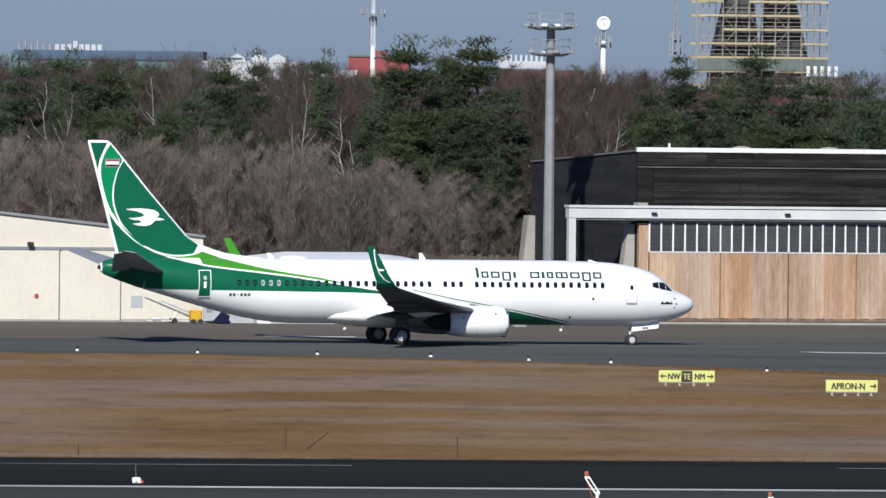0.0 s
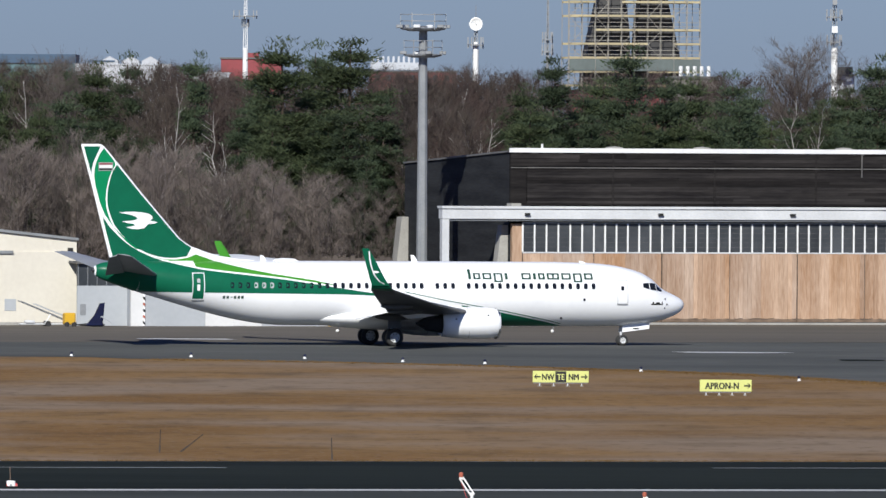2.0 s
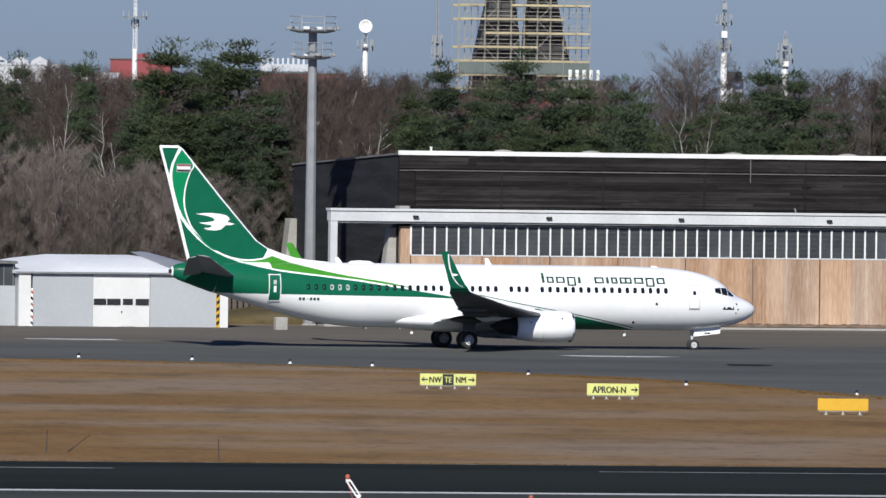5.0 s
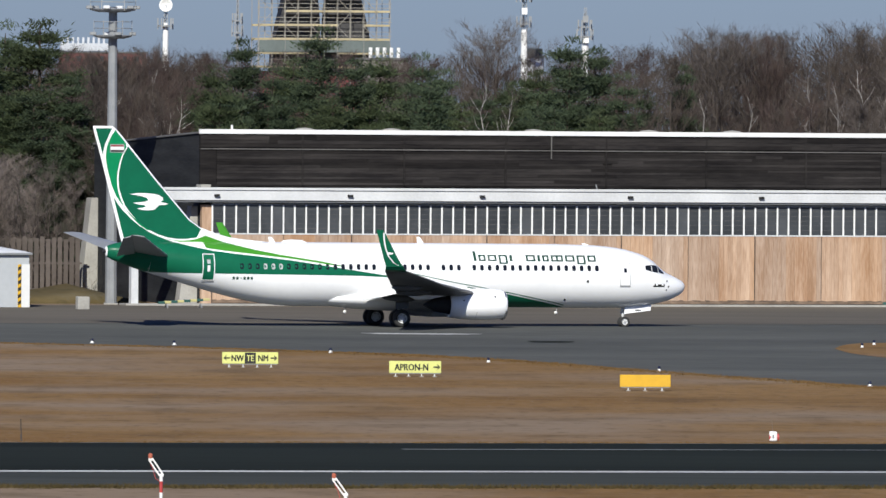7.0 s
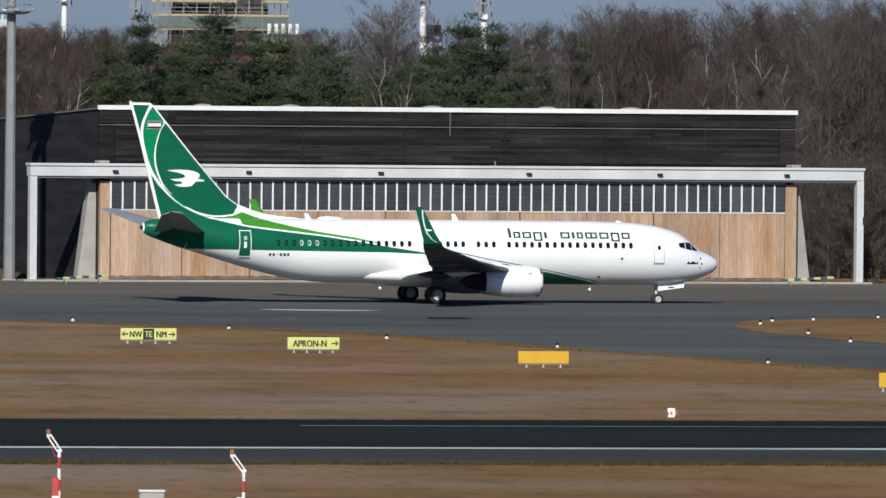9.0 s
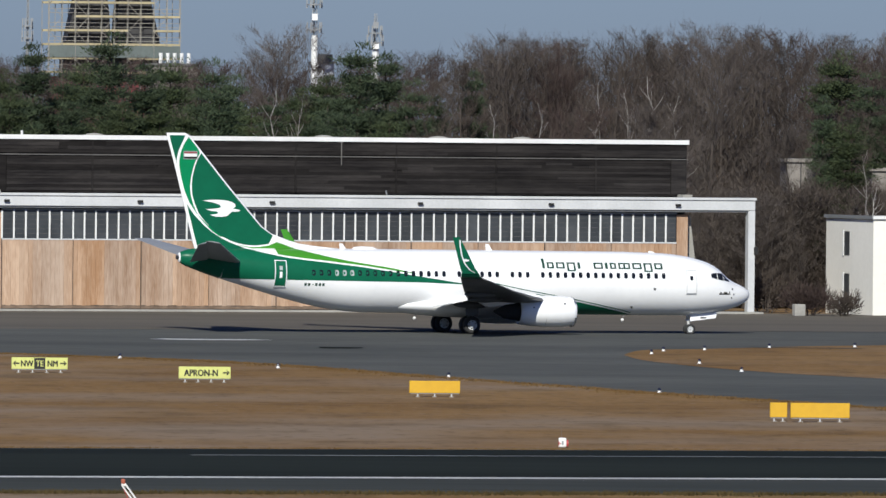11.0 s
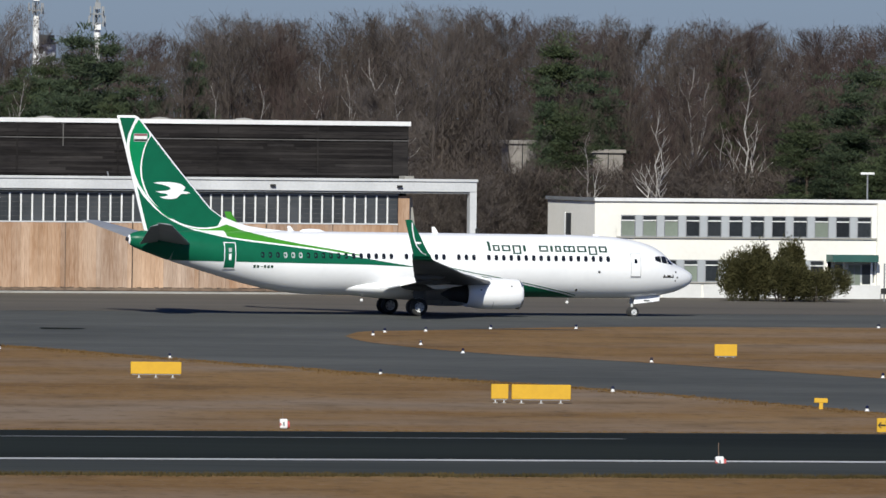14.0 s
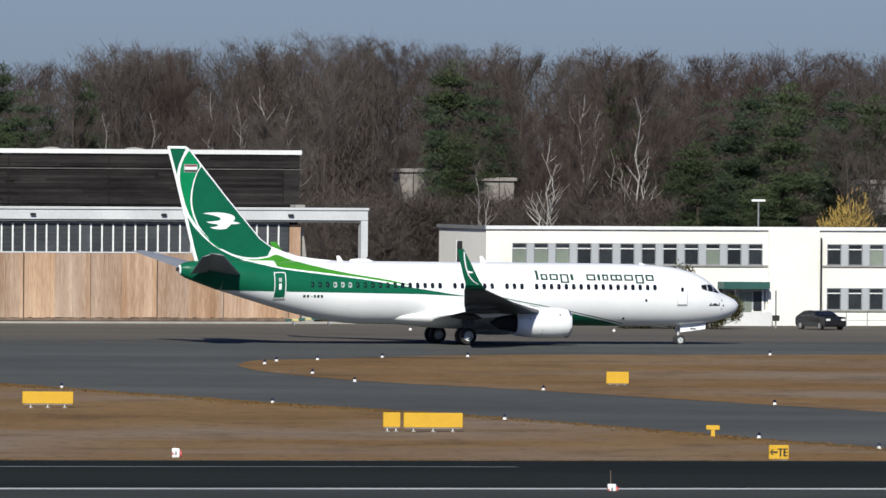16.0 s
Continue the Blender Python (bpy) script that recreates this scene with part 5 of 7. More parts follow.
M["wood_depth"] = material("brown_wood_depth", (0.080, 0.066, 0.057), (0.128, 0.107, 0.094), 0.12, 0.95, fine=3, spec=0.1, thin=0.35)
M["birch_bark"] = material("white_birch_bark", (0.50, 0.48, 0.455), (0.17, 0.15, 0.135), 1.2, 0.85, fine=5, stretch=(1, 1, 0.4))
M["pine_bark"] = material("reddish_pine_bark", (0.045, 0.032, 0.025), (0.07, 0.048, 0.036), 1.0, 0.95, fine=6)
M["needles"] = material("dark_green_needles", (0.066, 0.094, 0.056), (0.105, 0.135, 0.080), 0.5, 0.9, fine=5, spread=0.2, spec=0.05, thin=0.5)
M["needles_warm"] = material("olive_green_needles", (0.072, 0.098, 0.050), (0.115, 0.140, 0.074), 0.5, 0.9, fine=5, spread=0.2, spec=0.05, thin=0.5)
M["evergreen"] = material("dark_evergreen_leaves", (0.045, 0.046, 0.018), (0.082, 0.075, 0.032), 1.5, 0.7, fine=8, spec=0.15, thin=0.25)
M["willow"] = material("yellow_willow_twigs", (0.30, 0.20, 0.05), (0.38, 0.26, 0.07), 0.6, 0.9, fine=5)


def mesh_of(name, verts, faces, mat, smooth=False):
    me = bpy.data.meshes.new(name)
    me.from_pydata(verts, [], faces)
    me.materials.append(mat)
    if smooth:
        me.polygons.foreach_set("use_smooth", [True] * len(me.polygons))
    return me


def stick(vs, fs, p, q, r0, r1, sides):
    d = (q - p).normalized()
    u = d.orthogonal().normalized()
    w = d.cross(u)
    n = len(vs)
    for c, r in ((p, r0), (q, r1)):
        for k in range(sides):
            a = k * math.tau / sides
            vs.append(tuple(c + (u * math.cos(a) + w * math.sin(a)) * r))
    for k in range(sides):
        j = (k + 1) % sides
        fs.append((n + k, n + j, n + sides + j, n + sides + k))


def rand_dir(rng, up):
    a = rng.uniform(0, math.tau)
    z = rng.uniform(up - 0.25, up + 0.25)
    r = math.sqrt(max(0.05, 1 - min(0.99, z * z)))
    return Vector((r * math.cos(a), r * math.sin(a), z)).normalized()


def bare_tree(seed, height, trunk_r, spread, limbs, twigs, crown_from=0.3, forks=4, hang=0.0, fine=1.0):
    """Trunk and limbs as tapered sticks that strive upwards, and a crown of fine twigs; height is that of the topmost twigs."""
    rng = random.Random(seed)
    tv, tf, cv, cf = [], [], [], []
    pts = [Vector((0, 0, 0))]
    n = 7
    trunk = height * 0.9
    for k in range(n):
        pts.append(pts[-1] + Vector((rng.uniform(-1, 1) * height * 0.02, rng.uniform(-1, 1) * height * 0.02, trunk / n)))
    for k in range(n):
        stick(tv, tf, pts[k], pts[k + 1], trunk_r * (1 - k / n) ** 0.8 + 0.015, trunk_r * (1 - (k + 1) / n) ** 0.8 + 0.015, 6)
    tips = []
    for i in range(limbs):
        u = crown_from + (1 - crown_from) * (i + rng.random()) / limbs
        k = min(n - 1, int(u * n))
        base = pts[k].lerp(pts[k + 1], u * n - k)
        ln = spread * (0.3 + 0.75 * math.sin(math.pi * min(1, 0.2 + 0.8 * (1 - u)))) * rng.uniform(0.7, 1.2)
        ln = min(ln, max(0.5, (height - base.z) * 1.05))
        d = rand_dir(rng, 0.68)
        p, r = base, trunk_r * 0.4 * (1.15 - u)
        for g in range(3):
            q = p + (d + Vector((0, 0, 0.2 * g)) + rand_dir(rng, 0) * 0.22).normalized() * ln / 3
            stick(tv, tf, p, q, r, r * 0.6, 4)
            tips.append((q, d, ln))
            tips.append((p.lerp(q, 0.5), d, ln))
            for _ in range(forks):
                e = (d + rand_dir(rng, 0.55) * 0.7).normalized()
                p2 = p.lerp(q, rng.random())
                q2 = p2 + e * ln * rng.uniform(0.16, 0.36)
                stick(cv, cf, p2, q2, max(0.010, r * 0.3), 0.006, 3)
                tips.append((q2, e, ln))
                tips.append((p2.lerp(q2, 0.5), e, ln))
            p, r = q, r * 0.6
    for _ in range(twigs):
        p, d, ln = rng.choice(tips)
        e = (d * 0.55 + rand_dir(rng, 0.6 - hang) * 0.8).normalized()
        l = rng.uniform(0.3, 0.9) * min(1.3, 0.28 * ln + 0.4)
        p = p + rand_dir(rng, 0) * 0.2
        w = e.cross(Vector((rng.uniform(-1, 1), rng.uniform(-1, 1), rng.uniform(-1, 1)))).normalized() * rng.uniform(0.007, 0.017) * fine
        q = p + e * l + Vector((0, 0, -hang * l * 0.5))
        if q.z > height:
            continue
        k = len(cv)
        cv.extend((tuple(p - w), tuple(p + w), tuple(q)))
        cf.append((k, k + 1, k + 2))
    return tv, tf, cv, cf


def birch(seed, height, stems, twigs):
    """Several white stems that part low down and bend upwards, with white side limbs and fine hanging twigs."""
    rng = random.Random(seed)
    tv, tf, cv, cf = [], [], [], []
    tips = []
    turn = rng.uniform(0, math.tau)
    fork = height * rng.uniform(0.34, 0.5)
    foot = Vector((0, 0, 0))
    mid = Vector((rng.uniform(-0.2, 0.2), rng.uniform(-0.2, 0.2), fork))
    stick(tv, tf, foot, mid, 0.13, 0.1, 7)
    for m in range(stems):
        a = turn + m * math.tau / stems + rng.uniform(-0.5, 0.5)
        top = height * (1.0 if m == 0 else rng.uniform(0.68, 0.95))
        out = Vector((math.cos(a), math.sin(a), 0)) * (rng.uniform(0.2, 0.7) if m == 0 else rng.uniform(0.8, 2.0))
        steps, p = 7, mid.copy()
        for k in range(steps):
            u = (k + 1) / steps
            q = mid + out * u ** 0.75 + Vector((rng.uniform(-0.24, 0.24), rng.uniform(-0.24, 0.24), (top - fork) * u))
            r0, r1 = 0.075 * (1 - k / steps) + 0.013, 0.075 * (1 - u) + 0.013
            stick(tv, tf, p, q, r0, r1, 5)
            for _ in range(2 if k < 2 else 3):
                b = rng.uniform(0, math.tau)
                e = (Vector((math.cos(b), math.sin(b), 0)) + out.normalized() * 0.5 + Vector((0, 0, rng.uniform(0.7, 1.5)))).normalized()
                ln = (0.45 + 1.3 * (1 - u)) * rng.uniform(0.5, 1.3)
                p2 = p.lerp(q, rng.random())
                q2 = p2 + e * ln
                q3 = q2 + (e + Vector((rng.uniform(-0.3, 0.3), rng.uniform(-0.3, 0.3), 0.3))).normalized() * ln * 0.6
                stick(tv, tf, p2, q2, r1 * 0.62, r1 * 0.45, 4)
                stick(tv, tf, q2, q3, r1 * 0.45, 0.012, 4)
                tips += [(q2, e, ln), (q3, e, ln), (p2.lerp(q2, 0.6), e, ln)]
            p = q
        tips.append((p, Vector((0, 0, 1)), 0.8))
    for _ in range(twigs):
        p, d, ln = rng.choice(tips)
        e = (d * 0.5 + rand_dir(rng, 0.25)).normalized()
        l = rng.uniform(0.4, 1.1)
        p = p + rand_dir(rng, 0) * 0.25
        w = e.cross(rand_dir(rng, 0)).normalized() * rng.uniform(0.006, 0.012)
        q = p + e * l + Vector((0, 0, -0.2 * l))
        k = len(cv)
        cv.extend((tuple(p - w), tuple(p + w), tuple(q)))
        cf.append((k, k + 1, k + 2))
    return tv, tf, cv, cf


def pine_tree(seed, height, spread, pads, blades, taper=1.0, bare=0.25):
    """Trunk with whorls of limbs that carry soft, flat pads of many fine needle sprays."""
    rng = random.Random(seed)
    tv, tf, cv, cf = [], [], [], []
    pts = [Vector((0, 0, 0))]
    n = 6
    for k in range(n):
        pts.append(pts[-1] + Vector((rng.uniform(-1, 1) * 0.18, rng.uniform(-1, 1) * 0.18, height * 0.95 / n)))
    for k in range(n):
        stick(tv, tf, pts[k], pts[k + 1], 0.22 * (1 - k / n) + 0.03, 0.22 * (1 - (k + 1) / n) + 0.03, 7)
    heads = []
    tiers = int(height * (1 - bare) / 1.0)
    for i in range(tiers):
        u = max(bare, min(0.985, bare + (1 - bare) * (i + rng.uniform(-0.35, 0.35)) / tiers))
        reach = spread * (0.15 + 0.85 * min(1, (1 - u) / (0.74 * taper)) ** 0.85) * (0.6 + 0.4 * min(1, (u - bare) / 0.12 + 0.3)) * rng.uniform(0.8, 1.1)
        k = min(n - 1, int(u * n))
        base = pts[k].lerp(pts[k + 1], u * n - k)
        for j in range(rng.randint(4, 6)):
            a = rng.uniform(0, math.tau)
            ln = reach * rng.uniform(0.6, 1.15)
            d = Vector((math.cos(a), math.sin(a), rng.uniform(-0.12, 0.2) + 0.28 * u))
            q = base + d * ln
            stick(tv, tf, base, q, 0.05, 0.012, 3)
            heads.append((base, q, ln))
    heads.append((pts[-1] - Vector((0, 0, 1.2)), pts[-1] + Vector((0, 0, 0.3)), 0.6))
    weights = [ln ** 0.7 + 0.35 for b, q, ln in heads]
    for i in range(pads):
        b, q, ln = rng.choices(heads, weights)[0]
        t = rng.uniform(0.3, 1.0)
        c = b.lerp(q, t) + Vector((rng.uniform(-0.4, 0.4), rng.uniform(-0.4, 0.4), rng.uniform(-0.1, 0.3)))
        size = rng.uniform(0.55, 1.0)
        out = (q - b).normalized()
        for _ in range(blades):
            e = (rand_dir(rng, 0.45) + out * 0.5).normalized()
            p = c + Vector((rng.gauss(0, 0.46), rng.gauss(0, 0.46), rng.gauss(0, 0.2))) * size
            l = rng.uniform(0.22, 0.5)
            w = e.cross(Vector((rng.uniform(-1, 1), rng.uniform(-1, 1), rng.uniform(-1, 1)))).normalized() * rng.uniform(0.025, 0.055)
            k = len(cv)
            cv.extend((tuple(p - w), tuple(p + w), tuple(p + e * l)))
            cf.append((k, k + 1, k + 2))
    return tv, tf, cv, cf


def tree_thing(name, data, bark, crown, label, category, group=""):
    t = empty(name, Matrix(), label, category, group)
    tv, tf, cv, cf = data
    a = new("trunk", mesh_of("trunk", tv, tf, bark, True))
    c = new("crown", mesh_of("crown", cv, cf, crown))
    a.parent = c.parent = t
    return t


def placed(proto, x, y, s=1.0, turn=0.0, sz=None):
    c = copy_thing(proto, pose(x, y, 0, 0, 0, turn))
    c.scale = (s, s, sz or s)
    return c


rng = random.Random(11)
pines = [tree_thing("pine_tree", pine_tree(k, 18, sp, cl, 40, tp, br), M["pine_bark"], M[mt], "dark green pine with soft layered boughs in the wood", "tree", "pines in the wood")
         for k, (sp, cl, tp, br, mt) in enumerate(((3.4, 470, 1.05, 0.12, "needles"), (3.0, 430, 1.2, 0.15, "needles"), (3.7, 500, 1.0, 0.1, "needles_warm"), (2.7, 400, 1.25, 0.2, "needles"), (3.4, 470, 0.95, 0.12, "needles_warm")))]
bares = [tree_thing("bare_tree", bare_tree(20 + k, 18, 0.18, sp, lb, tw, cf_, 4), M["bark"], M[mt], "leafless brown tree with fine upright twigs in the wood", "tree", "bare trees in the wood")
         for k, (sp, lb, tw, cf_, mt) in enumerate(((4.6, 26, 4200, 0.3, "twig"), (4.0, 24, 4000, 0.25, "twig_red"), (5.2, 28, 4600, 0.3, "twig_grey"), (3.8, 24, 3800, 0.2, "twig"), (4.4, 26, 4200, 0.35, "twig_red")))]
birches = [tree_thing("birch_tree", birch(40 + k, 15, st, 900), M["birch_bark"], M["twig_red"], "leafless birch with several white stems and white limbs", "tree", "birches in the wood") for k, st in enumerate((2, 3, 2, 3))]
saplings = [tree_thing("young_bare_tree", bare_tree(60 + k, 13, 0.07, 2.6, 24, 2600, 0.1, 3), M["bark"], M[mt], "thin leafless young tree in a dense thicket", "tree", "thicket of young trees") for k, mt in enumerate(("thicket", "twig_grey", "thicket", "thicket"))]
poplars = [tree_thing("tall_bare_tree", bare_tree(80 + k, 21, 0.16, 3.6, 30, 2800, 0.35, 3), M["bark"], M["twig_grey"], "tall slender leafless tree with pale upright twigs", "tree", "tall trees above the wood") for k in range(2)]

EDGE_L, EDGE_R = -0.044, 0.132       # sides of the wood as seen from the terrace, as slopes


def spot(a, d):
    return a * d, d


# pines that stand out, as slope, distance, height, breadth
for k, (a, d, h, s) in enumerate((
        (-0.0352, 905, 18.2, 1.1), (-0.0312, 915, 18.5, 1.0), (-0.0275, 925, 18.0, 1.1), (-0.0395, 910, 17.9, 1.1), (-0.0178, 912, 18.0, 0.9), (-0.0160, 930, 18.6, 0.8), (-0.0101, 915, 18.6, 0.75),
        (-0.0245, 935, 17.6, 1.0), (-0.0208, 930, 17.2, 1.0),
        (-0.0025, 898, 19.8, 1.15), (-0.0006, 903, 19.4, 0.9), (-0.0048, 905, 17.4, 1.0), (0.0030, 895, 20.0, 1.25), (0.0052, 892, 15.5, 1.1), (0.0012, 890, 14.5, 1.15), (0.0062, 897, 13.0, 0.9), (0.0040, 886, 11.5, 1.0), (-0.0035, 888, 13.5, 1.2),
        (0.0192, 905, 18.4, 0.95), (0.0172, 915, 16.6, 0.9), (0.0215, 910, 16.4, 1.0), (0.0256, 902, 19.2, 1.05), (0.0238, 915, 17.4, 1.0), (0.0285, 905, 17.0, 1.15), (0.0310, 912, 17.6, 1.1), (0.0338, 920, 17.4, 1.0), (0.0358, 908, 16.2, 1.0), (0.0270, 890, 14.5, 1.0), (0.0225, 893, 14.2, 1.0), (0.0320, 893, 14.0, 1.0), (0.0190, 893, 13.5, 0.9),
        (0.0462, 905, 18.6, 1.1), (0.0438, 915, 16.6, 1.0), (0.0484, 910, 18.0, 1.0), (0.0415, 905, 15.4, 1.0), (0.0505, 908, 16.0, 1.0), (0.0450, 890, 14.0, 1.1), (0.0490, 892, 13.8, 1.0),
        (0.0556, 925, 16.8, 0.8), (0.0862, 905, 18.6, 1.15), (0.0884, 900, 16.8, 1.15), (0.0900, 896, 14.2, 1.1), (0.0872, 885, 13.4, 1.1), (0.0846, 892, 15.2, 0.8),
        (0.1000, 925, 17.6, 0.8), (0.1075, 910, 15.6, 1.1), (0.1110, 905, 16.6, 1.2), (0.1145, 912, 17.4, 1.2), (0.1180, 905, 16.5, 1.1), (0.1050, 895, 11.2, 1.2), (0.1090, 892, 12.0, 1.2), (0.1130, 890, 10.8, 1.1), (0.1215, 900, 16.5, 1.2), (0.1175, 888, 10.5, 1.1), (0.1105, 890, 9.0, 1.2), (0.1210, 890, 9.2, 1.2), (0.125, 905, 17, 1.2), (0.1066, 878, 13.0, 1.3), (0.1100, 880, 15.0, 1.35), (0.1138, 877, 14.8, 1.35), (0.1180, 888, 14.0, 1.3), (0.1085, 874, 10.5, 1.4), (0.1120, 874, 10.0, 1.4))):
    x, y = spot(a, d)
    placed(pines[k % 5], x, y, h / 18.0 * s * 1.08, 73 * k, h / 17.4)
for k in range(44):
    if k < 18:
        a, h = rng.uniform(-0.043, -0.017), rng.uniform(14.5, 17.0)
    elif k < 24:
        a, h = rng.uniform(-0.008, 0.0075), rng.uniform(13.5, 16.5)
    else:
        a, h = rng.uniform(0.0165, 0.051), rng.uniform(13.0, 16.2)
    x, y = spot(a, rng.uniform(887, 912))
    placed(pines[rng.randrange(5)], x, y, h / 18.0 * rng.uniform(0.95, 1.25), rng.uniform(0, 360), h / 18.0)
# birches with pale limbs
for k, (a, d, h) in enumerate(((-0.0322, 892, 16.4), (-0.0232, 892, 16.8), (-0.0122, 890, 16.6), (-0.0082, 886, 14.6), (0.0023, 890, 13.4), (0.0078, 894, 16.6), (0.0128, 895, 16.4), (0.0140, 890, 14.2),
                               (0.0396, 892, 15.8), (0.0577, 896, 14.6), (0.0606, 896, 14.8), (0.0662, 896, 16.3), (0.0701, 896, 16.8), (0.0722, 896, 15.4),
                               (0.0885, 876, 11.6), (0.0940, 871, 13.5), (0.0966, 892, 16.4), (0.1013, 893, 16.2), (0.0991, 890, 12.4))):
    x, y = spot(a, d)
    placed(birches[k % 4], x, y, h / 15.0 * 0.95, 50 * k, h / 15.0)
# tall pale trees that rise over the wood
for k, (a, d, h) in enumerate(((0.0393, 940, 20.4), (0.0402, 945, 21.0), (0.0409, 950, 20.2), (0.0442, 948, 19.6), (0.0560, 950, 20.2), (0.0578, 948, 20.4), (0.0602, 955, 20.8), (0.0618, 950, 20.0),
                               (0.0735, 955, 21.2), (0.0748, 950, 21.6), (0.0768, 955, 21.4), (0.0785, 950, 21.2), (0.0850, 955, 20.2), (0.0888, 955, 20.8), (0.0905, 955, 19.8), (0.0985, 955, 20.4), (0.1010, 950, 19.8), (0.0520, 950, 19.0))):
    x, y = spot(a, d)
    placed(poplars[k % 2], x, y, h / 21.0 * (0.9 + 0.25 * (k % 3)), 61 * k, h / 21.0)


def skyline(a):
    """Height of the bare wood's top along its length."""
    return lerp([(-0.05, 18.9), (-0.016, 18.6), (-0.006, 18.0), (0.009, 18.3), (0.015, 18.2), (0.035, 18.0), (0.05, 18.6), (0.058, 19.8), (0.07, 20.2), (0.08, 20.6), (0.1, 20.1), (0.14, 20.0)], a)


# bare trees: skyline and fill
for k in range(112):
    a = EDGE_L + (EDGE_R - EDGE_L) * (k + rng.uniform(-0.4, 0.4)) / 65 if k < 66 else (rng.uniform(EDGE_L, -0.004) if k < 92 else rng.uniform(0.006, 0.0175))
    h = skyline(a) * rng.uniform(0.9, 1.03)
    x, y = spot(a, rng.uniform(918, 960))
    placed(bares[rng.randrange(5)], x, y, h / 18.0 * rng.uniform(0.9, 1.2), rng.uniform(0, 360), h / 18.0)
for k in range(52):
    a = (0.0075 if k < 8 else 0.05) + ((0.008 if k < 8 else 0.08)) * rng.random()
    h = rng.uniform(11.5, 16.0)
    x, y = spot(a, rng.uniform(878, 914))
    placed(bares[rng.randrange(5)], x, y, h / 18.0 * rng.uniform(0.9, 1.2), rng.uniform(0, 360), h / 18.0)
# thicket of young trees behind the low hangars, and between hangar and offices
for k in range(96):
    a = -0.043 + 0.0515 * (k + rng.uniform(-0.5, 0.5)) / 95
    d = rng.uniform(862, 884)
    top = 12.8 if a < -0.017 else 12.8 - 3.6 * (a + 0.017) / 0.0225
    h = top * rng.uniform(0.88, 1.06)
    x, y = spot(a, d)
    if x > 1.5 and y < 876:
        continue
    placed(saplings[rng.randrange(4)], x, y, h / 13.0 * rng.uniform(0.9, 1.3), rng.uniform(0, 360), h / 13.0)
for k in range(40):
    a = 0.0735 + 0.055 * rng.random()
    h = rng.uniform(5.0, 9.5)
    x, y = spot(a, rng.uniform(874, 896))
    placed(saplings[1], x, y, h / 13.0 * 1.4, rng.uniform(0, 360), h / 13.0)
for k in range(46):
    a = 0.0755 + 0.03 * (k + rng.random()) / 46
    h = rng.uniform(7.6, 9.2)
    x, y = spot(a, rng.uniform(877, 888))
    placed(saplings[1], x, y, h / 13.0 * 1.5, rng.uniform(0, 360), h / 13.0)
for proto in pines + bares + birches + saplings + poplars:
    # the first of each kind stands at the back of the wood
    proto.matrix_basis = pose(*spot(rng.uniform(-0.03, 0.12), rng.uniform(925, 960)), 0)
    proto.scale = (0.85, 0.85, 0.85)


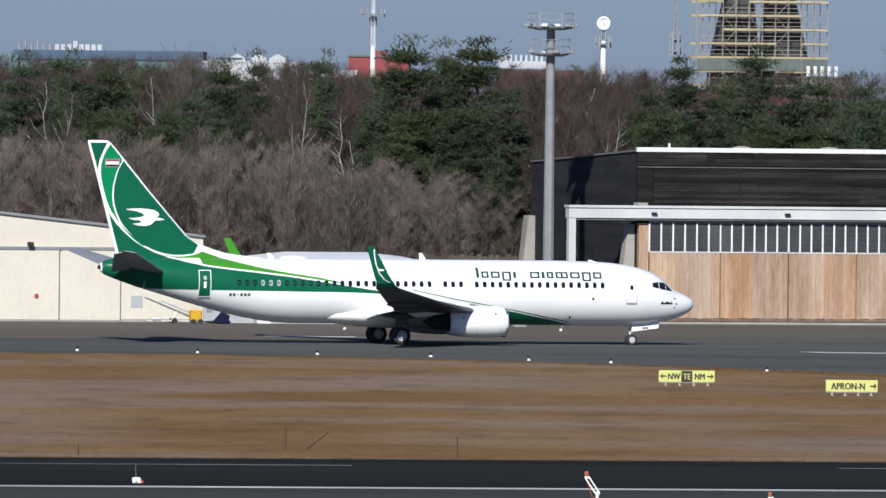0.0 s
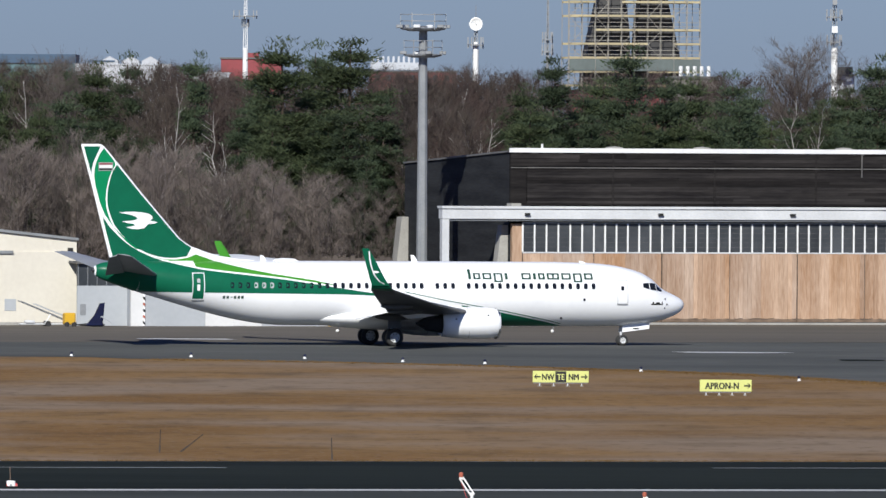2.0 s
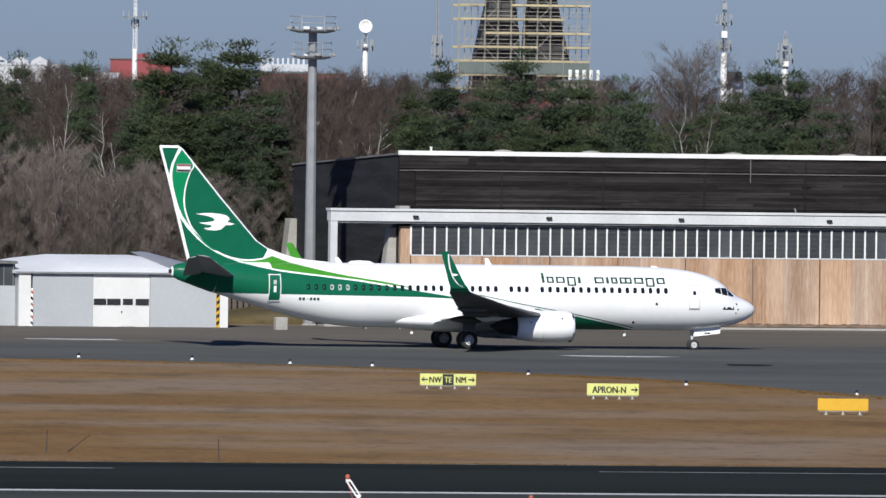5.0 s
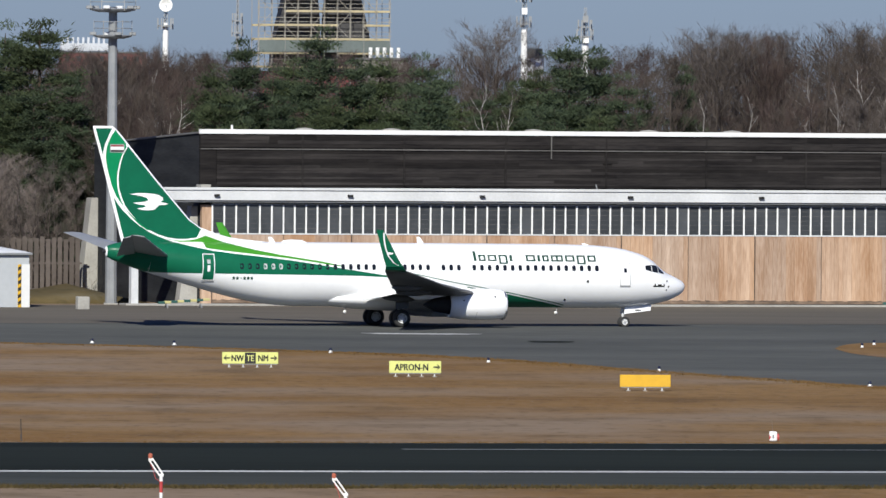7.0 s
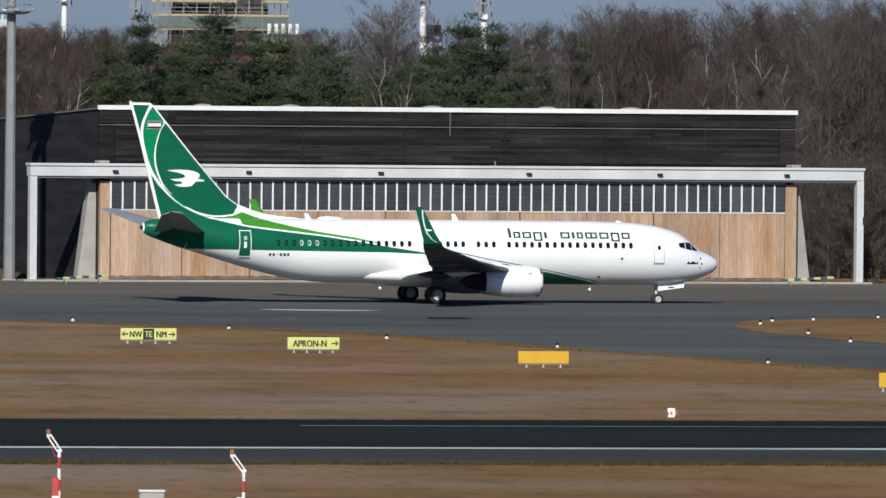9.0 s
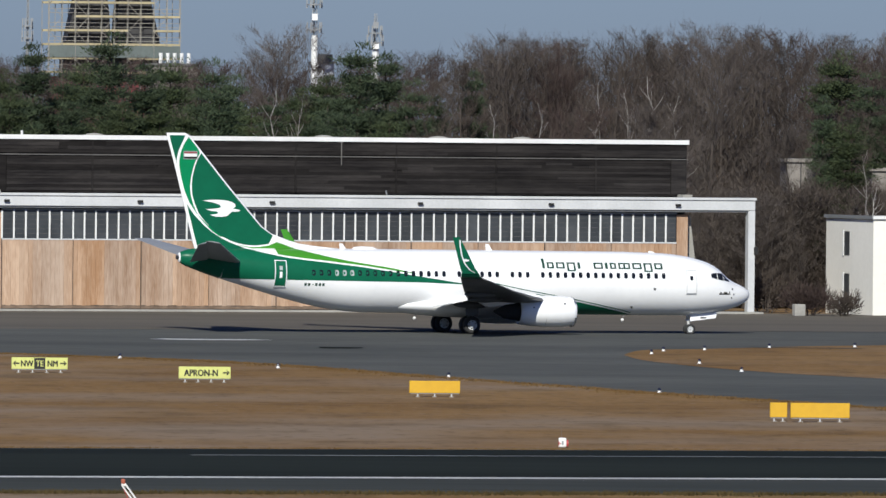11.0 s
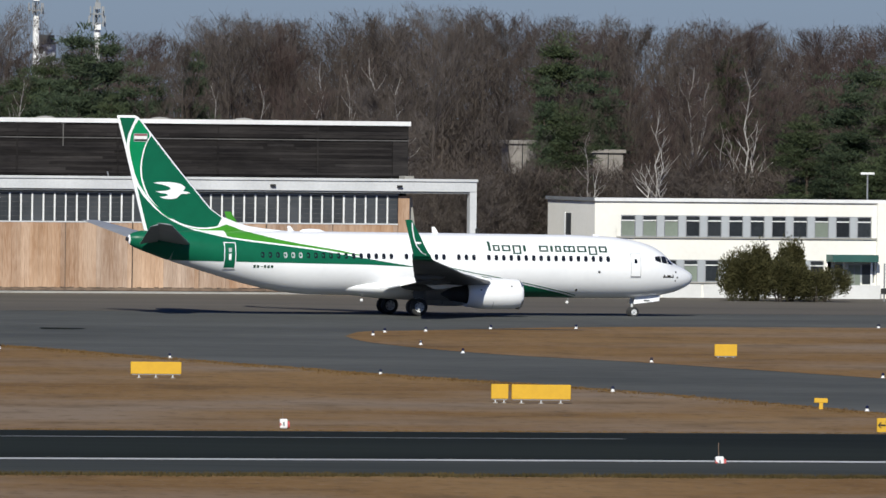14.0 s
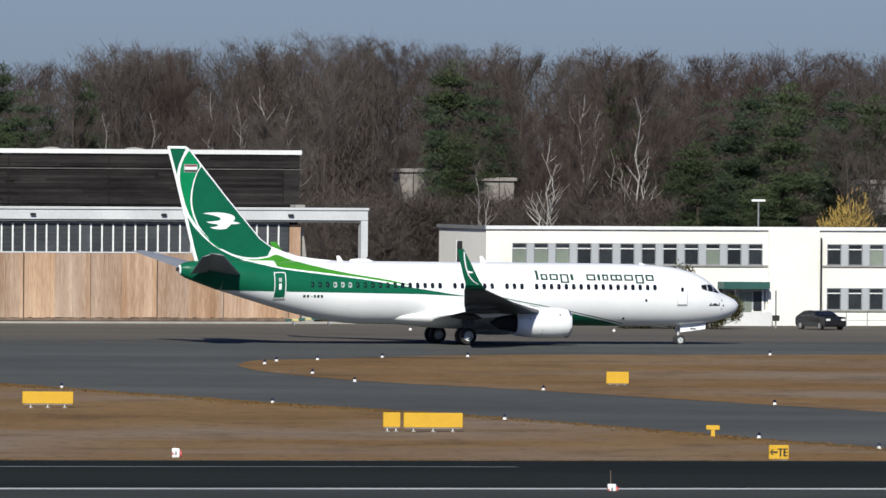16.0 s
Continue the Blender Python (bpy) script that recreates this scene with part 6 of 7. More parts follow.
def far_wood():
    """Depth of the wood: many bare and dark trees behind the front rows."""
    r2 = random.Random(5)
    cv, cf = [], []
    for k in range(660):
        a = EDGE_L - 0.01 + (EDGE_R - EDGE_L + 0.03) * r2.random() if k < 420 else (r2.uniform(0.048, 0.14) if k < 560 else r2.uniform(-0.05, 0.0))
        d = r2.uniform(930, 1040)
        hgt = (skyline(a) - 0.2) * r2.uniform(0.88, 1.02)
        hgt = 15.2 + (hgt - 15.2) * d / 940.0
        x, y = spot(a, d)
        base = Vector((x, y, 0))
        stick(cv, cf, base, base + Vector((0, 0, hgt * 0.9)), 0.14, 0.03, 4)
        for _ in range(980):
            u = 0.12 + 0.88 * r2.random() ** 0.7
            rad = 2.9 * (0.3 + 0.8 * math.sin(math.pi * min(1, u * 0.85 + 0.12)))
            e = rand_dir(r2, 0.7)
            l = r2.uniform(0.4, 1.1)
            p = base + Vector((r2.gauss(0, 0.5) * rad, r2.gauss(0, 0.5) * rad, hgt * u - l * e.z * u))
            wide = 0.042 - 0.02 * min(1, max(0, (u - 0.6) / 0.35))
            w = Vector((r2.uniform(-1, 1), r2.uniform(-1, 1), 0)).normalized() * wide * r2.uniform(0.6, 1.3)
            i = len(cv)
            cv.extend((tuple(p - w), tuple(p + w), tuple(p + e * l)))
            cf.append((i, i + 1, i + 2))
    ob = new("far_wood", mesh_of("far_wood", cv, cf, M["wood_depth"]))
    tagged(ob, "dense leafless brown wood behind the front trees", "wood", kind="stuff")
    cv, cf = [], []
    for k in range(5200):
        a = EDGE_L - 0.006 + (EDGE_R - EDGE_L + 0.02) * r2.random()
        d = r2.uniform(866, 925)
        x, y = spot(a, d)
        if 10 < x < 76 and d < 893 + (x - 13) * 0.27 - 8:
            continue
        if x > 72 and d < 874 + (x - 76) * 0.27:
            continue
        for _ in range(14):
            p = Vector((x + r2.gauss(0, 0.6), y + r2.gauss(0, 0.6), r2.uniform(0, 2.2)))
            e = rand_dir(r2, 0.7)
            w = Vector((r2.uniform(-1, 1), r2.uniform(-1, 1), 0)).normalized() * r2.uniform(0.012, 0.03)
            i = len(cv)
            cv.extend((tuple(p - w), tuple(p + w), tuple(p + e * r2.uniform(0.5, 1.6))))
            cf.append((i, i + 1, i + 2))
    for k in range(3000):
        x, y = spot(0.0745 + 0.058 * r2.random(), r2.uniform(876, 900))
        if y < 880 + (x - 76) * 0.2:
            continue
        for _ in range(16):
            p = Vector((x + r2.gauss(0, 0.8), y + r2.gauss(0, 0.6), 9.0 * r2.random() ** 1.1))
            e = rand_dir(r2, 0.6)
            w = Vector((r2.uniform(-1, 1), r2.uniform(-1, 1), 0)).normalized() * r2.uniform(0.014, 0.035)
            i = len(cv)
            cv.extend((tuple(p - w), tuple(p + w), tuple(p + e * r2.uniform(0.6, 1.7))))
            cf.append((i, i + 1, i + 2))
    for k in range(3600):
        x, y = spot(0.0775 + 0.0275 * r2.random(), r2.uniform(880, 889))
        for _ in range(12):
            p = Vector((x + r2.gauss(0, 0.5), y + r2.gauss(0, 0.5), 8.6 * r2.random()))
            e = rand_dir(r2, 0.6)
            w = Vector((r2.uniform(-1, 1), r2.uniform(-1, 1), 0)).normalized() * r2.uniform(0.015, 0.04)
            i = len(cv)
            cv.extend((tuple(p - w), tuple(p + w), tuple(p + e * r2.uniform(0.4, 1.0))))
            cf.append((i, i + 1, i + 2))
    ob = new("undergrowth", mesh_of("undergrowth", cv, cf, M["twig"]))
    tagged(ob, "leafless brown undergrowth at the edge of the wood", "undergrowth", kind="stuff")


far_wood()
sheet("forest_floor", [along(838, -160), along(838, 620), along(1900, 900), along(1900, -400)], 0.01, M["forest_floor"], "brown leaf litter under the trees", "forest floor")


def bush(name, seed, mat, rx, ry, rz, count, label, upright=0.3, size=0.3, category="bush"):
    """A shrub: a few stems and a shell of many leaf blades with an uneven outline."""
    r2 = random.Random(seed)
    tv, tf, cv, cf = [], [], [], []
    lobes = [(Vector((r2.uniform(-0.6, 0.6) * rx, r2.uniform(-0.5, 0.5) * ry, rz * r2.uniform(0.35, 0.62))), r2.uniform(0.42, 0.62)) for _ in range(7)]
    for c, s in lobes:
        stick(tv, tf, Vector((c.x * 0.4, c.y * 0.4, 0)), c, 0.06, 0.02, 4)
    for _ in range(count):
        c, s = r2.choice(lobes)
        v = rand_dir(r2, r2.uniform(-0.6, 0.8))
        p = c + Vector((v.x * rx * s, v.y * ry * s, v.z * rz * s)) * r2.uniform(0.6, 1.05)
        if p.z < 0.05:
            p.z = r2.uniform(0.05, 0.5)
        e = (v + Vector((0, 0, upright)) + rand_dir(r2, 0) * 0.5).normalized()
        w = e.cross(rand_dir(r2, 0)).normalized() * size * (0.3 if upright < 0.5 else 0.07)
        k = len(cv)
        l = size * r2.uniform(0.6, 1.2)
        cv.extend((tuple(p - w), tuple(p + w), tuple(p + e * l + w * 0.3), tuple(p + e * l - w * 0.3)))
        cf.append((k, k + 1, k + 2, k + 3))
    return tree_thing(name, (tv, tf, cv, cf), M["bark"], mat, label, category)


for k, (x, y, rx, rz, mt, nm, lab, n) in enumerate((
        (86.6, 846.4, 1.15, 3.9, "evergreen", "evergreen_shrub", "tall dense olive-green evergreen shrub before the offices", 15000),
        (89.0, 846.6, 1.15, 4.1, "evergreen", "evergreen_shrub", "tall olive-green evergreen shrub beside the entrance", 15000),
        (85.8, 845.4, 2.5, 3.3, "evergreen", "evergreen_shrub", "broad dense evergreen shrub before the offices", 17000),
        (88.2, 845.0, 2.3, 3.0, "evergreen", "evergreen_shrub", "broad low evergreen shrub before the offices", 15000),
        (90.8, 845.6, 2.3, 2.4, "evergreen", "evergreen_shrub", "low dark evergreen shrub near the door", 12000),
        (71.2, 852.0, 1.9, 2.2, "twig_red", "bare_shrub", "leafless reddish shrub near the building's corner", 1500),
        (73.6, 851.0, 1.4, 1.6, "twig", "bare_shrub", "leafless brown shrub at the building's corner", 900),
        (103.9, 875.0, 3.6, 9.6, "willow", "yellow_willow", "bright yellow leafless willow behind the offices", 5200),
        (69.0, 862.0, 2.4, 3.2, "twig", "bare_shrub", "leafless brown shrub behind the rail post", 1200))):
    b = bush(nm, 90 + k, M[mt], rx, rx * 0.8, rz, n, lab, 0.3 if mt == "evergreen" else 0.9, 0.13 if mt == "evergreen" else 0.5)
    if mt.startswith("twig") or mt == "willow":
        for c in b.children:
            if c.name.startswith("crown"):
                c.data = mesh_of("crown", [tuple(v.co) for v in c.data.vertices], [tuple(p.vertices[:3]) for p in c.data.polygons], M[mt])
    b.matrix_basis = pose(x, y, 0, 0, 0, 40 * k)


# ---- masts ----
def floodlight_mast():
    m = empty("floodlight_mast", pose(7.285, 844.0, 0), "tall grey steel floodlight mast with two lamp platforms", "mast")
    bm = bmesh.new()
    add_tube(bm, (0, 0, 0), (0, 0, 20.7), 0.427, 0.295, 10)
    part("pole", bm, M["metal"], m, "grey tapered steel pole")
    boxed("foot", (-0.5, 0.5, -0.5, 0.5, 0, 0.12), M["concrete"], m, "concrete foot", 0.03)
    for z, r, n in ((20.44, 1.575, 6), (18.61, 1.32, 4)):
        bm = bmesh.new()
        lathe(bm, [(-0.12, 0.3), (-0.12, r * 0.6), (0.0, r * 0.95), (0.09, r), (0.14, r * 0.9), (0.05, 0.3)], (0, 0, z), "z", 16)
        pf = part("platform", bm, M["metal"], m, "round grey lamp platform")
        for k in range(n):
            a = k * math.tau / n + 0.25
            x, y = math.cos(a) * r * 1.08, math.sin(a) * r * 1.08
            bm = bmesh.new()
            add_box(bm, x - 0.24, x + 0.24, y - 0.2, y + 0.2, z + 0.1, z + 0.34, 0.05)
            part("lamp", bm, M["white_steel"] if k % 3 == 1 else M["metal"], pf, "boxy floodlight")
        bm = bmesh.new()
        for zz in (z + 0.6, z + 1.05):
            for k in range(12):
                a, b = k * math.tau / 12, (k + 1) * math.tau / 12
                add_tube(bm, (r * math.cos(a), r * math.sin(a), zz), (r * math.cos(b), r * math.sin(b), zz), 0.03, sides=4)
        for k in range(6):
            a = k * math.tau / 6
            add_tube(bm, (r * math.cos(a), r * math.sin(a), z), (r * math.cos(a), r * math.sin(a), z + 1.15), 0.03, sides=4)
        part("railing", bm, M["metal"], pf)


floodlight_mast()


def radio_mast(name, x, y, tube_top, top, r, label, dish=0.0, rings=(), boxes=(), mats=("white", "metal"), bands=False):
    m = empty(name, pose(x, y, 0), label, "mast")
    bm = bmesh.new()
    add_tube(bm, (0, 0, 0), (0, 0, tube_top), r, r * 0.85, 10)
    part("pole", bm, M[mats[0]], m)
    bm = bmesh.new()
    w = r * 0.7
    if top > tube_top:
        for sx, sy in ((-1, -1), (1, -1), (0, 1)):
            add_tube(bm, (sx * w, sy * w, tube_top - 0.2), (sx * w * 0.4, sy * w * 0.4, top), 0.05, 0.04, 4)
        z = tube_top
        k = 0
        while z < top - 0.6:
            f = 1 - 0.6 * (z - tube_top) / (top - tube_top)
            c = [(-w * f, -w * f), (w * f, -w * f), (0, w * f)]
            for i in range(3):
                p, q = c[i], c[(i + 1) % 3]
                add_tube(bm, (p[0], p[1], z), (q[0], q[1], z + 0.6), 0.03, sides=3)
            z += 0.6
            k += 1
        part("lattice", bm, M[mats[1]], m, "slim lattice top")
    else:
        bm.free()
    for z, rr in rings:
        bm = bmesh.new()
        lathe(bm, [(0, r), (0, rr), (0.14, rr), (0.14, r)], (0, 0, z), "z", 12)
        pf = part("platform", bm, M["metal"], m)
        for k in range(5):
            a = k * math.tau / 5 + 0.4
            boxed("aerial", (rr * math.cos(a) - 0.07, rr * math.cos(a) + 0.07, rr * math.sin(a) - 0.06, rr * math.sin(a) + 0.06, z - 0.3, z + 0.9), M["metal"], pf, "narrow panel aerial")
    for z, bw, mt in boxes:
        boxed("aerial_panel", (-bw, bw, -r - 0.35, -r, z, z + 0.7), M[mt], m, "panel aerial")
    if dish:
        bm = bmesh.new()
        lathe(bm, [(0.0, 0.02), (-0.08, dish * 0.4), (-0.22, dish * 0.75), (-0.42, dish), (-0.36, dish), (-0.1, dish * 0.6), (0.12, 0.03)], (0, -0.15, top), "y", 24)
        d = part("dish", bm, M["white"], m, "white round dish aerial", True)
        bm = bmesh.new()
        add_tube(bm, (0, -0.2, top), (0.08, -0.8, top - 0.1), 0.05, sides=6)
        part("feed_horn", bm, M["metal"], d)
        bm = bmesh.new()
        add_tube(bm, (0, 0, top + dish * 0.6), (0, 0, top + dish + 1.3), 0.04, sides=5)
        part("rod", bm, M["metal"], m)
    return m


radio_mast("dish_mast", 16.85, 1300, 22.0, 23.9, 0.36, "white tubular mast with a round dish above the wood", 0.72, ((21.6, 0.85),))
radio_mast("red_white_mast", -10.2, 1700, 23.0, 33.0, 0.42, "slender white and red radio mast in the distance", 0, ((27.4, 1.7), (26.2, 0.5)), (), ("white", "white"))
radio_mast("radio_mast", 55.25, 1300, 21.6, 31.0, 0.40, "white tubular radio mast with a lattice top", 0, ((22.1, 0.8), (24.8, 0.85)), ((23.2, 0.3, "white"), (26.2, 0.25, "metal")))
radio_mast("radio_mast", 61.8, 1300, 20.6, 24.0, 0.42, "short radio mast with clustered panel aerials", 0, ((20.8, 0.9), (21.8, 0.75)), ((20.2, 0.35, "white"), (22.4, 0.3, "metal")))
radio_mast("aerial_mast", 24.55, 1300, 20.6, 28.0, 0.2, "thin aerial mast with small platforms", 0, ((20.9, 0.6), (22.2, 0.55)), (), ("metal", "metal"))


# ---- scaffolded tower far behind the wood ----
def scaffold_tower():
    t = empty("scaffolded_tower", pose(38.6, 1500, 0, 0, 0, 4), "dark tapering tower wrapped in yellow-decked scaffolding", "tower")
    for s in (-1, 1):
        bm = bmesh.new()
        add_rings(bm, [[(s * x0, -3, z), (s * x1, -3, z), (s * x1, 3, z), (s * x0, 3, z)] for z, x0, x1 in ((0, 0.2, 7.2), (20.5, 0.25, 6.0), (25.0, 0.5, 5.0), (30, 1.2, 3.9), (36, 1.6, 3.2))])
        bmesh.ops.recalc_face_normals(bm, faces=bm.faces)
        part("tower_leg", bm, M["tower_wall"], t, "dark clad tower leg")
    boxed("base_block", (-7.6, 7.6, -3.6, 3.6, 0, 17.2), M["brick_red"], t)
    half, deep = 8.1, 5.0
    zs = [17.6 + 1.72 * k for k in range(10)]
    posts = [(-half + 2 * half * k / 10) for k in range(11)]
    for k, x in enumerate(posts):
        for y in (-deep, -deep + 1.2, deep):
            bm = bmesh.new()
            add_tube(bm, (x, y, 0), (x, y, 35), 0.055, sides=4)
            part("standard", bm, M["scaffold_tube"], t)
    for i, z in enumerate(zs):
        for y0 in (-deep, deep - 1.1):
            for k in range(5):
                x0 = -half + 2 * half * k / 5
                if (i * 3 + k) % 7 == 5:
                    continue
                boxed("deck", (x0 + 0.02, x0 + 2 * half / 5 - 0.02, y0, y0 + 1.1, z, z + 0.26), M["scaffold_deck"], t, "yellow timber scaffold deck")
        for zz in (z + 0.55, z + 1.05):
            bm = bmesh.new()
            add_tube(bm, (-half - 0.2, -deep - 0.02, zz), (half + 0.2, -deep - 0.02, zz), 0.045, sides=4)
            part("guard_rail", bm, M["scaffold_tube"], t)
        for k in range(0, 10, 2):
            bm = bmesh.new()
            a, b = (posts[k], posts[k + 1]) if i % 2 else (posts[k + 1], posts[k])
            add_tube(bm, (a, -deep - 0.05, z), (b, -deep - 0.05, z + 1.72), 0.04, sides=4)
            part("brace", bm, M["scaffold_tube"], t)
    for k in range(5):
        x0 = -half + 2 * half * k / 5
        boxed("net", (x0 + 0.03, x0 + 2 * half / 5 - 0.03, -deep - 0.12, -deep - 0.08, 19.55, 21.0), M["net"], t, "pale green debris net")


scaffold_tower()


# ---- distant buildings above the tree tops ----
def block(name, x0, x1, y, depth, z, mat, label, roof=None):
    b = empty(name, pose((x0 + x1) / 2, y, 0), label, "building")
    w = (x1 - x0) / 2
    boxed("wall", (-w, w, 0, depth, 0, z), M[mat], b)
    boxed("roof", (-w - 0.2, w + 0.2, -0.2, depth + 0.2, z, z + 0.25), M[roof or "roof_felt"], b)
    return b, w


b, w = block("long_hall", -92, -50, 2500, 40, 23.2, "pale_green", "long pale green hall with a slate blue roof in the distance")
boxed("blue_band", (-w + 3, w + 0.1, -0.4, 40.4, 23.3, 25.2), M["blue_roof"], b, "slate blue roof band")
for k in range(14):
    x = -w + 4 + 1.25 * k
    boxed("roof_unit", (x, x + (0.35 if k < 6 else 0.9), 2, 4, 25.2, 26.4 + (0.7 if k in (1, 3, 9) else 0.0)), M["hazed_white"] if k > 5 else M["metal"], b, "small rooftop unit")
boxed("side_wing", (w * 0.1 - w - 8, -w + 4, -2, 30, 20, 24.0), M["pale_green"], b)
b, w = block("white_works", -46, -28, 2300, 30, 22.4, "hazed_white", "white factory with small gables in the distance", "hazed_white")
for x in (-2.5, 1.5, 5.2):
    bm = bmesh.new()
    add_prism(bm, [(x - 1.6, -0.1, 22.4), (x + 1.6, -0.1, 22.4), (x + 1.6, -0.1, 23.2), (x, -0.1, 24.1), (x - 1.6, -0.1, 23.2)], (0, 20, 0))
    bmesh.ops.recalc_face_normals(bm, faces=bm.faces)
    part("gable", bm, M["hazed_white"], b)
boxed("dark_roof", (-6.5, -1.5, -0.3, 6, 23.0, 23.3), M["blue_roof"], b)
b, w = block("red_building", -16.0, -6.0, 2000, 20, 22.6, "brick_red", "red rendered building in the distance")
boxed("stair_block", (-1.0, 1.2, 2, 8, 22.6, 23.6), M["brick_red"], b)
b, w = block("white_shed", -22.5, -14.5, 1980, 12, 20.1, "hazed_white", "low white shed in the distance", "hazed_white")
b, w = block("red_block", 8.5, 22.8, 2000, 25, 20.6, "brick_brown", "long dull red block with small windows in the distance")
for k in range(7):
    boxed("window", (-6.3 + 1.9 * k, -5.5 + 1.9 * k, -0.1, 0.02, 19.2, 20.1), M["glass"], b)
boxed("white_storey", (-7.0, 1.0, 3, 15, 21.0, 22.2), M["hazed_white"], b, "white rooftop storey")
for k in range(9):
    boxed("roof_stack", (-6.8 + 0.85 * k, -6.45 + 0.85 * k, 4, 5, 22.2, 23.2), M["hazed_white"], b)
b, w = block("brick_block", 37.6, 42.8, 1302, 10, 18.2, "old_wall", "low brown block with white roof stacks")
for k in range(5):
    bm = bmesh.new()
    add_tube(bm, (-1.3 + 0.75 * k, 1, 18.3), (-1.3 + 0.75 * k, 1, 19.55), 0.2, sides=8)
    part("roof_stack", bm, M["white"], b, "white roof stack")
b, w = block("white_house", 55.6, 57.8, 1310, 6, 18.6, "hazed_white", "small white house beside the radio mast")
boxed("window", (-0.8, -0.2, -0.06, 0.02, 17.6, 18.3), M["dark"], b)
boxed("dark_attic", (-0.9, 1.0, 0.5, 4, 18.85, 19.6), M["glass"], b)
for nm, x0, x1, y, z in (("grey_barn", 72.9, 75.0, 893, 10.6), ("grey_barn", 79.2, 81.4, 893, 10.0), ("grey_barn", 98.2, 99.6, 893, 10.5), ("grey_barn", 104.7, 111.3, 893, 10.0)):
    b, w = block(nm, x0, x1, y, 6, z, "old_wall", "weathered grey flat-roofed shed among the trees", "old_wall")
    boxed("wall_joint", (-0.04, 0.04, -0.03, 0, 0, z), M["dark"], b)


# ---- signs on the grass ----
def arrow(parent, x, z, size, right, mat, y):
    bm = bmesh.new()
    s = 1 if right else -1
    t = size * 0.1
    add_prism(bm, [(x - s * size * 0.5, y, z - t), (x + s * size * 0.25, y, z - t), (x + s * size * 0.25, y, z + t), (x - s * size * 0.5, y, z + t)], (0, 0.004, 0))
    add_prism(bm, [(x + s * size * 0.15, y, z + size * 0.36), (x + s * size * 0.5, y, z), (x + s * size * 0.15, y, z - size * 0.36), (x + s * size * 0.0, y, z - size * 0.36), (x + s * size * 0.3, y, z), (x, y, z + size * 0.36)], (0, 0.004, 0))
    bmesh.ops.recalc_face_normals(bm, faces=bm.faces)
    return part("arrow", bm, mat, parent)


def sign(name, x, y, width, height, panels, label, legs=4, turn=4.0, lift=0.2, mat="lime"):
    g = empty(name, pose(x, y, 0, 0, 0, turn), label, "sign", "airfield signs")
    b = boxed("box", (-width / 2, width / 2, -0.09, 0.09, lift, lift + height), M[mat], g, bevel=0.02)
    boxed("base_rail", (-width / 2 + 0.05, width / 2 - 0.05, -0.06, 0.06, lift - 0.04, lift), M["metal"], g)
    for k in range(legs):
        lx = -width / 2 + width * (k + 0.5) / legs
        bm = bmesh.new()
        add_tube(bm, (lx, 0, 0), (lx, 0, lift), 0.035, sides=6)
        lg = part("leg", bm, M["white_steel"], g)
        boxed("leg_foot", (lx - 0.1, lx + 0.1, -0.1, 0.1, 0, 0.03), M["concrete"], lg)
    for p in panels:
        if p[0] == "panel":
            boxed("panel", (p[1], p[2], -0.098, -0.09, lift + 0.02, lift + height - 0.02), M[p[3]], b)
        elif p[0] == "text":
            word("lettering", p[1], p[3], M[p[4]], b, Matrix.Translation((p[2], -0.104, lift + height / 2 - p[3] * 0.36)) @ FACE @ Matrix.Diagonal((0.8, 1, 1, 1)), "black sign lettering" if p[4] == "ink" else "yellow sign lettering")
        elif p[0] == "arrow":
            arrow(b, p[1], lift + height / 2, 0.36, p[2], M[p[3]], -0.106)
    return g


sign("taxiway_sign", 13.25, 658.4, 3.05, 0.63, [("panel", -0.3, 0.3, "ink"), ("arrow", -1.28, False, "ink"), ("text", "NW", -0.70, 0.47, "ink"), ("text", "TE", 0.0, 0.47, "lime"), ("text", "NM", 0.70, 0.47, "ink"), ("arrow", 1.28, True, "ink")],
     "pale yellow taxiway sign with black lettering on short legs")
sign("apron_sign", 21.57, 639.7, 2.75, 0.63, [("text", "APRON-N", -0.19, 0.5, "ink"), ("arrow", 1.14, True, "ink")], "pale yellow apron sign with black lettering")
sign("blank_sign", 32.30, 612.8, 2.58, 0.62, [], "blank yellow back of an airfield sign on short legs", 3, mat="yellow")
sign("blank_sign", 46.40, 571.7, 0.82, 0.70, [], "small blank yellow sign beside a long one", 2, mat="yellow")
sign("blank_sign", 48.34, 571.4, 2.82, 0.70, [], "long blank yellow sign on short legs", 3, mat="yellow")
sign("blank_sign", 66.89, 669.7, 1.26, 0.66, [], "small orange-yellow blank sign on the grass island", 3, mat="yellow", lift=0.12)
sign("exit_sign", 59.85, 528, 0.88, 0.62, [("arrow", -0.24, False, "ink"), ("text", "TE", 0.16, 0.5, "ink")], "small yellow exit sign with black lettering", 2, mat="yellow", lift=0.05)
g = empty("marker_post", pose(61.1, 566.5, 0), "yellow T-shaped marker on the grass", "marker")
boxed("board", (-0.32, 0.32, -0.06, 0.06, 0.3, 0.52), M["yellow"], g, bevel=0.02)
boxed("post", (-0.09, 0.09, -0.05, 0.05, 0, 0.3), M["yellow"], g)


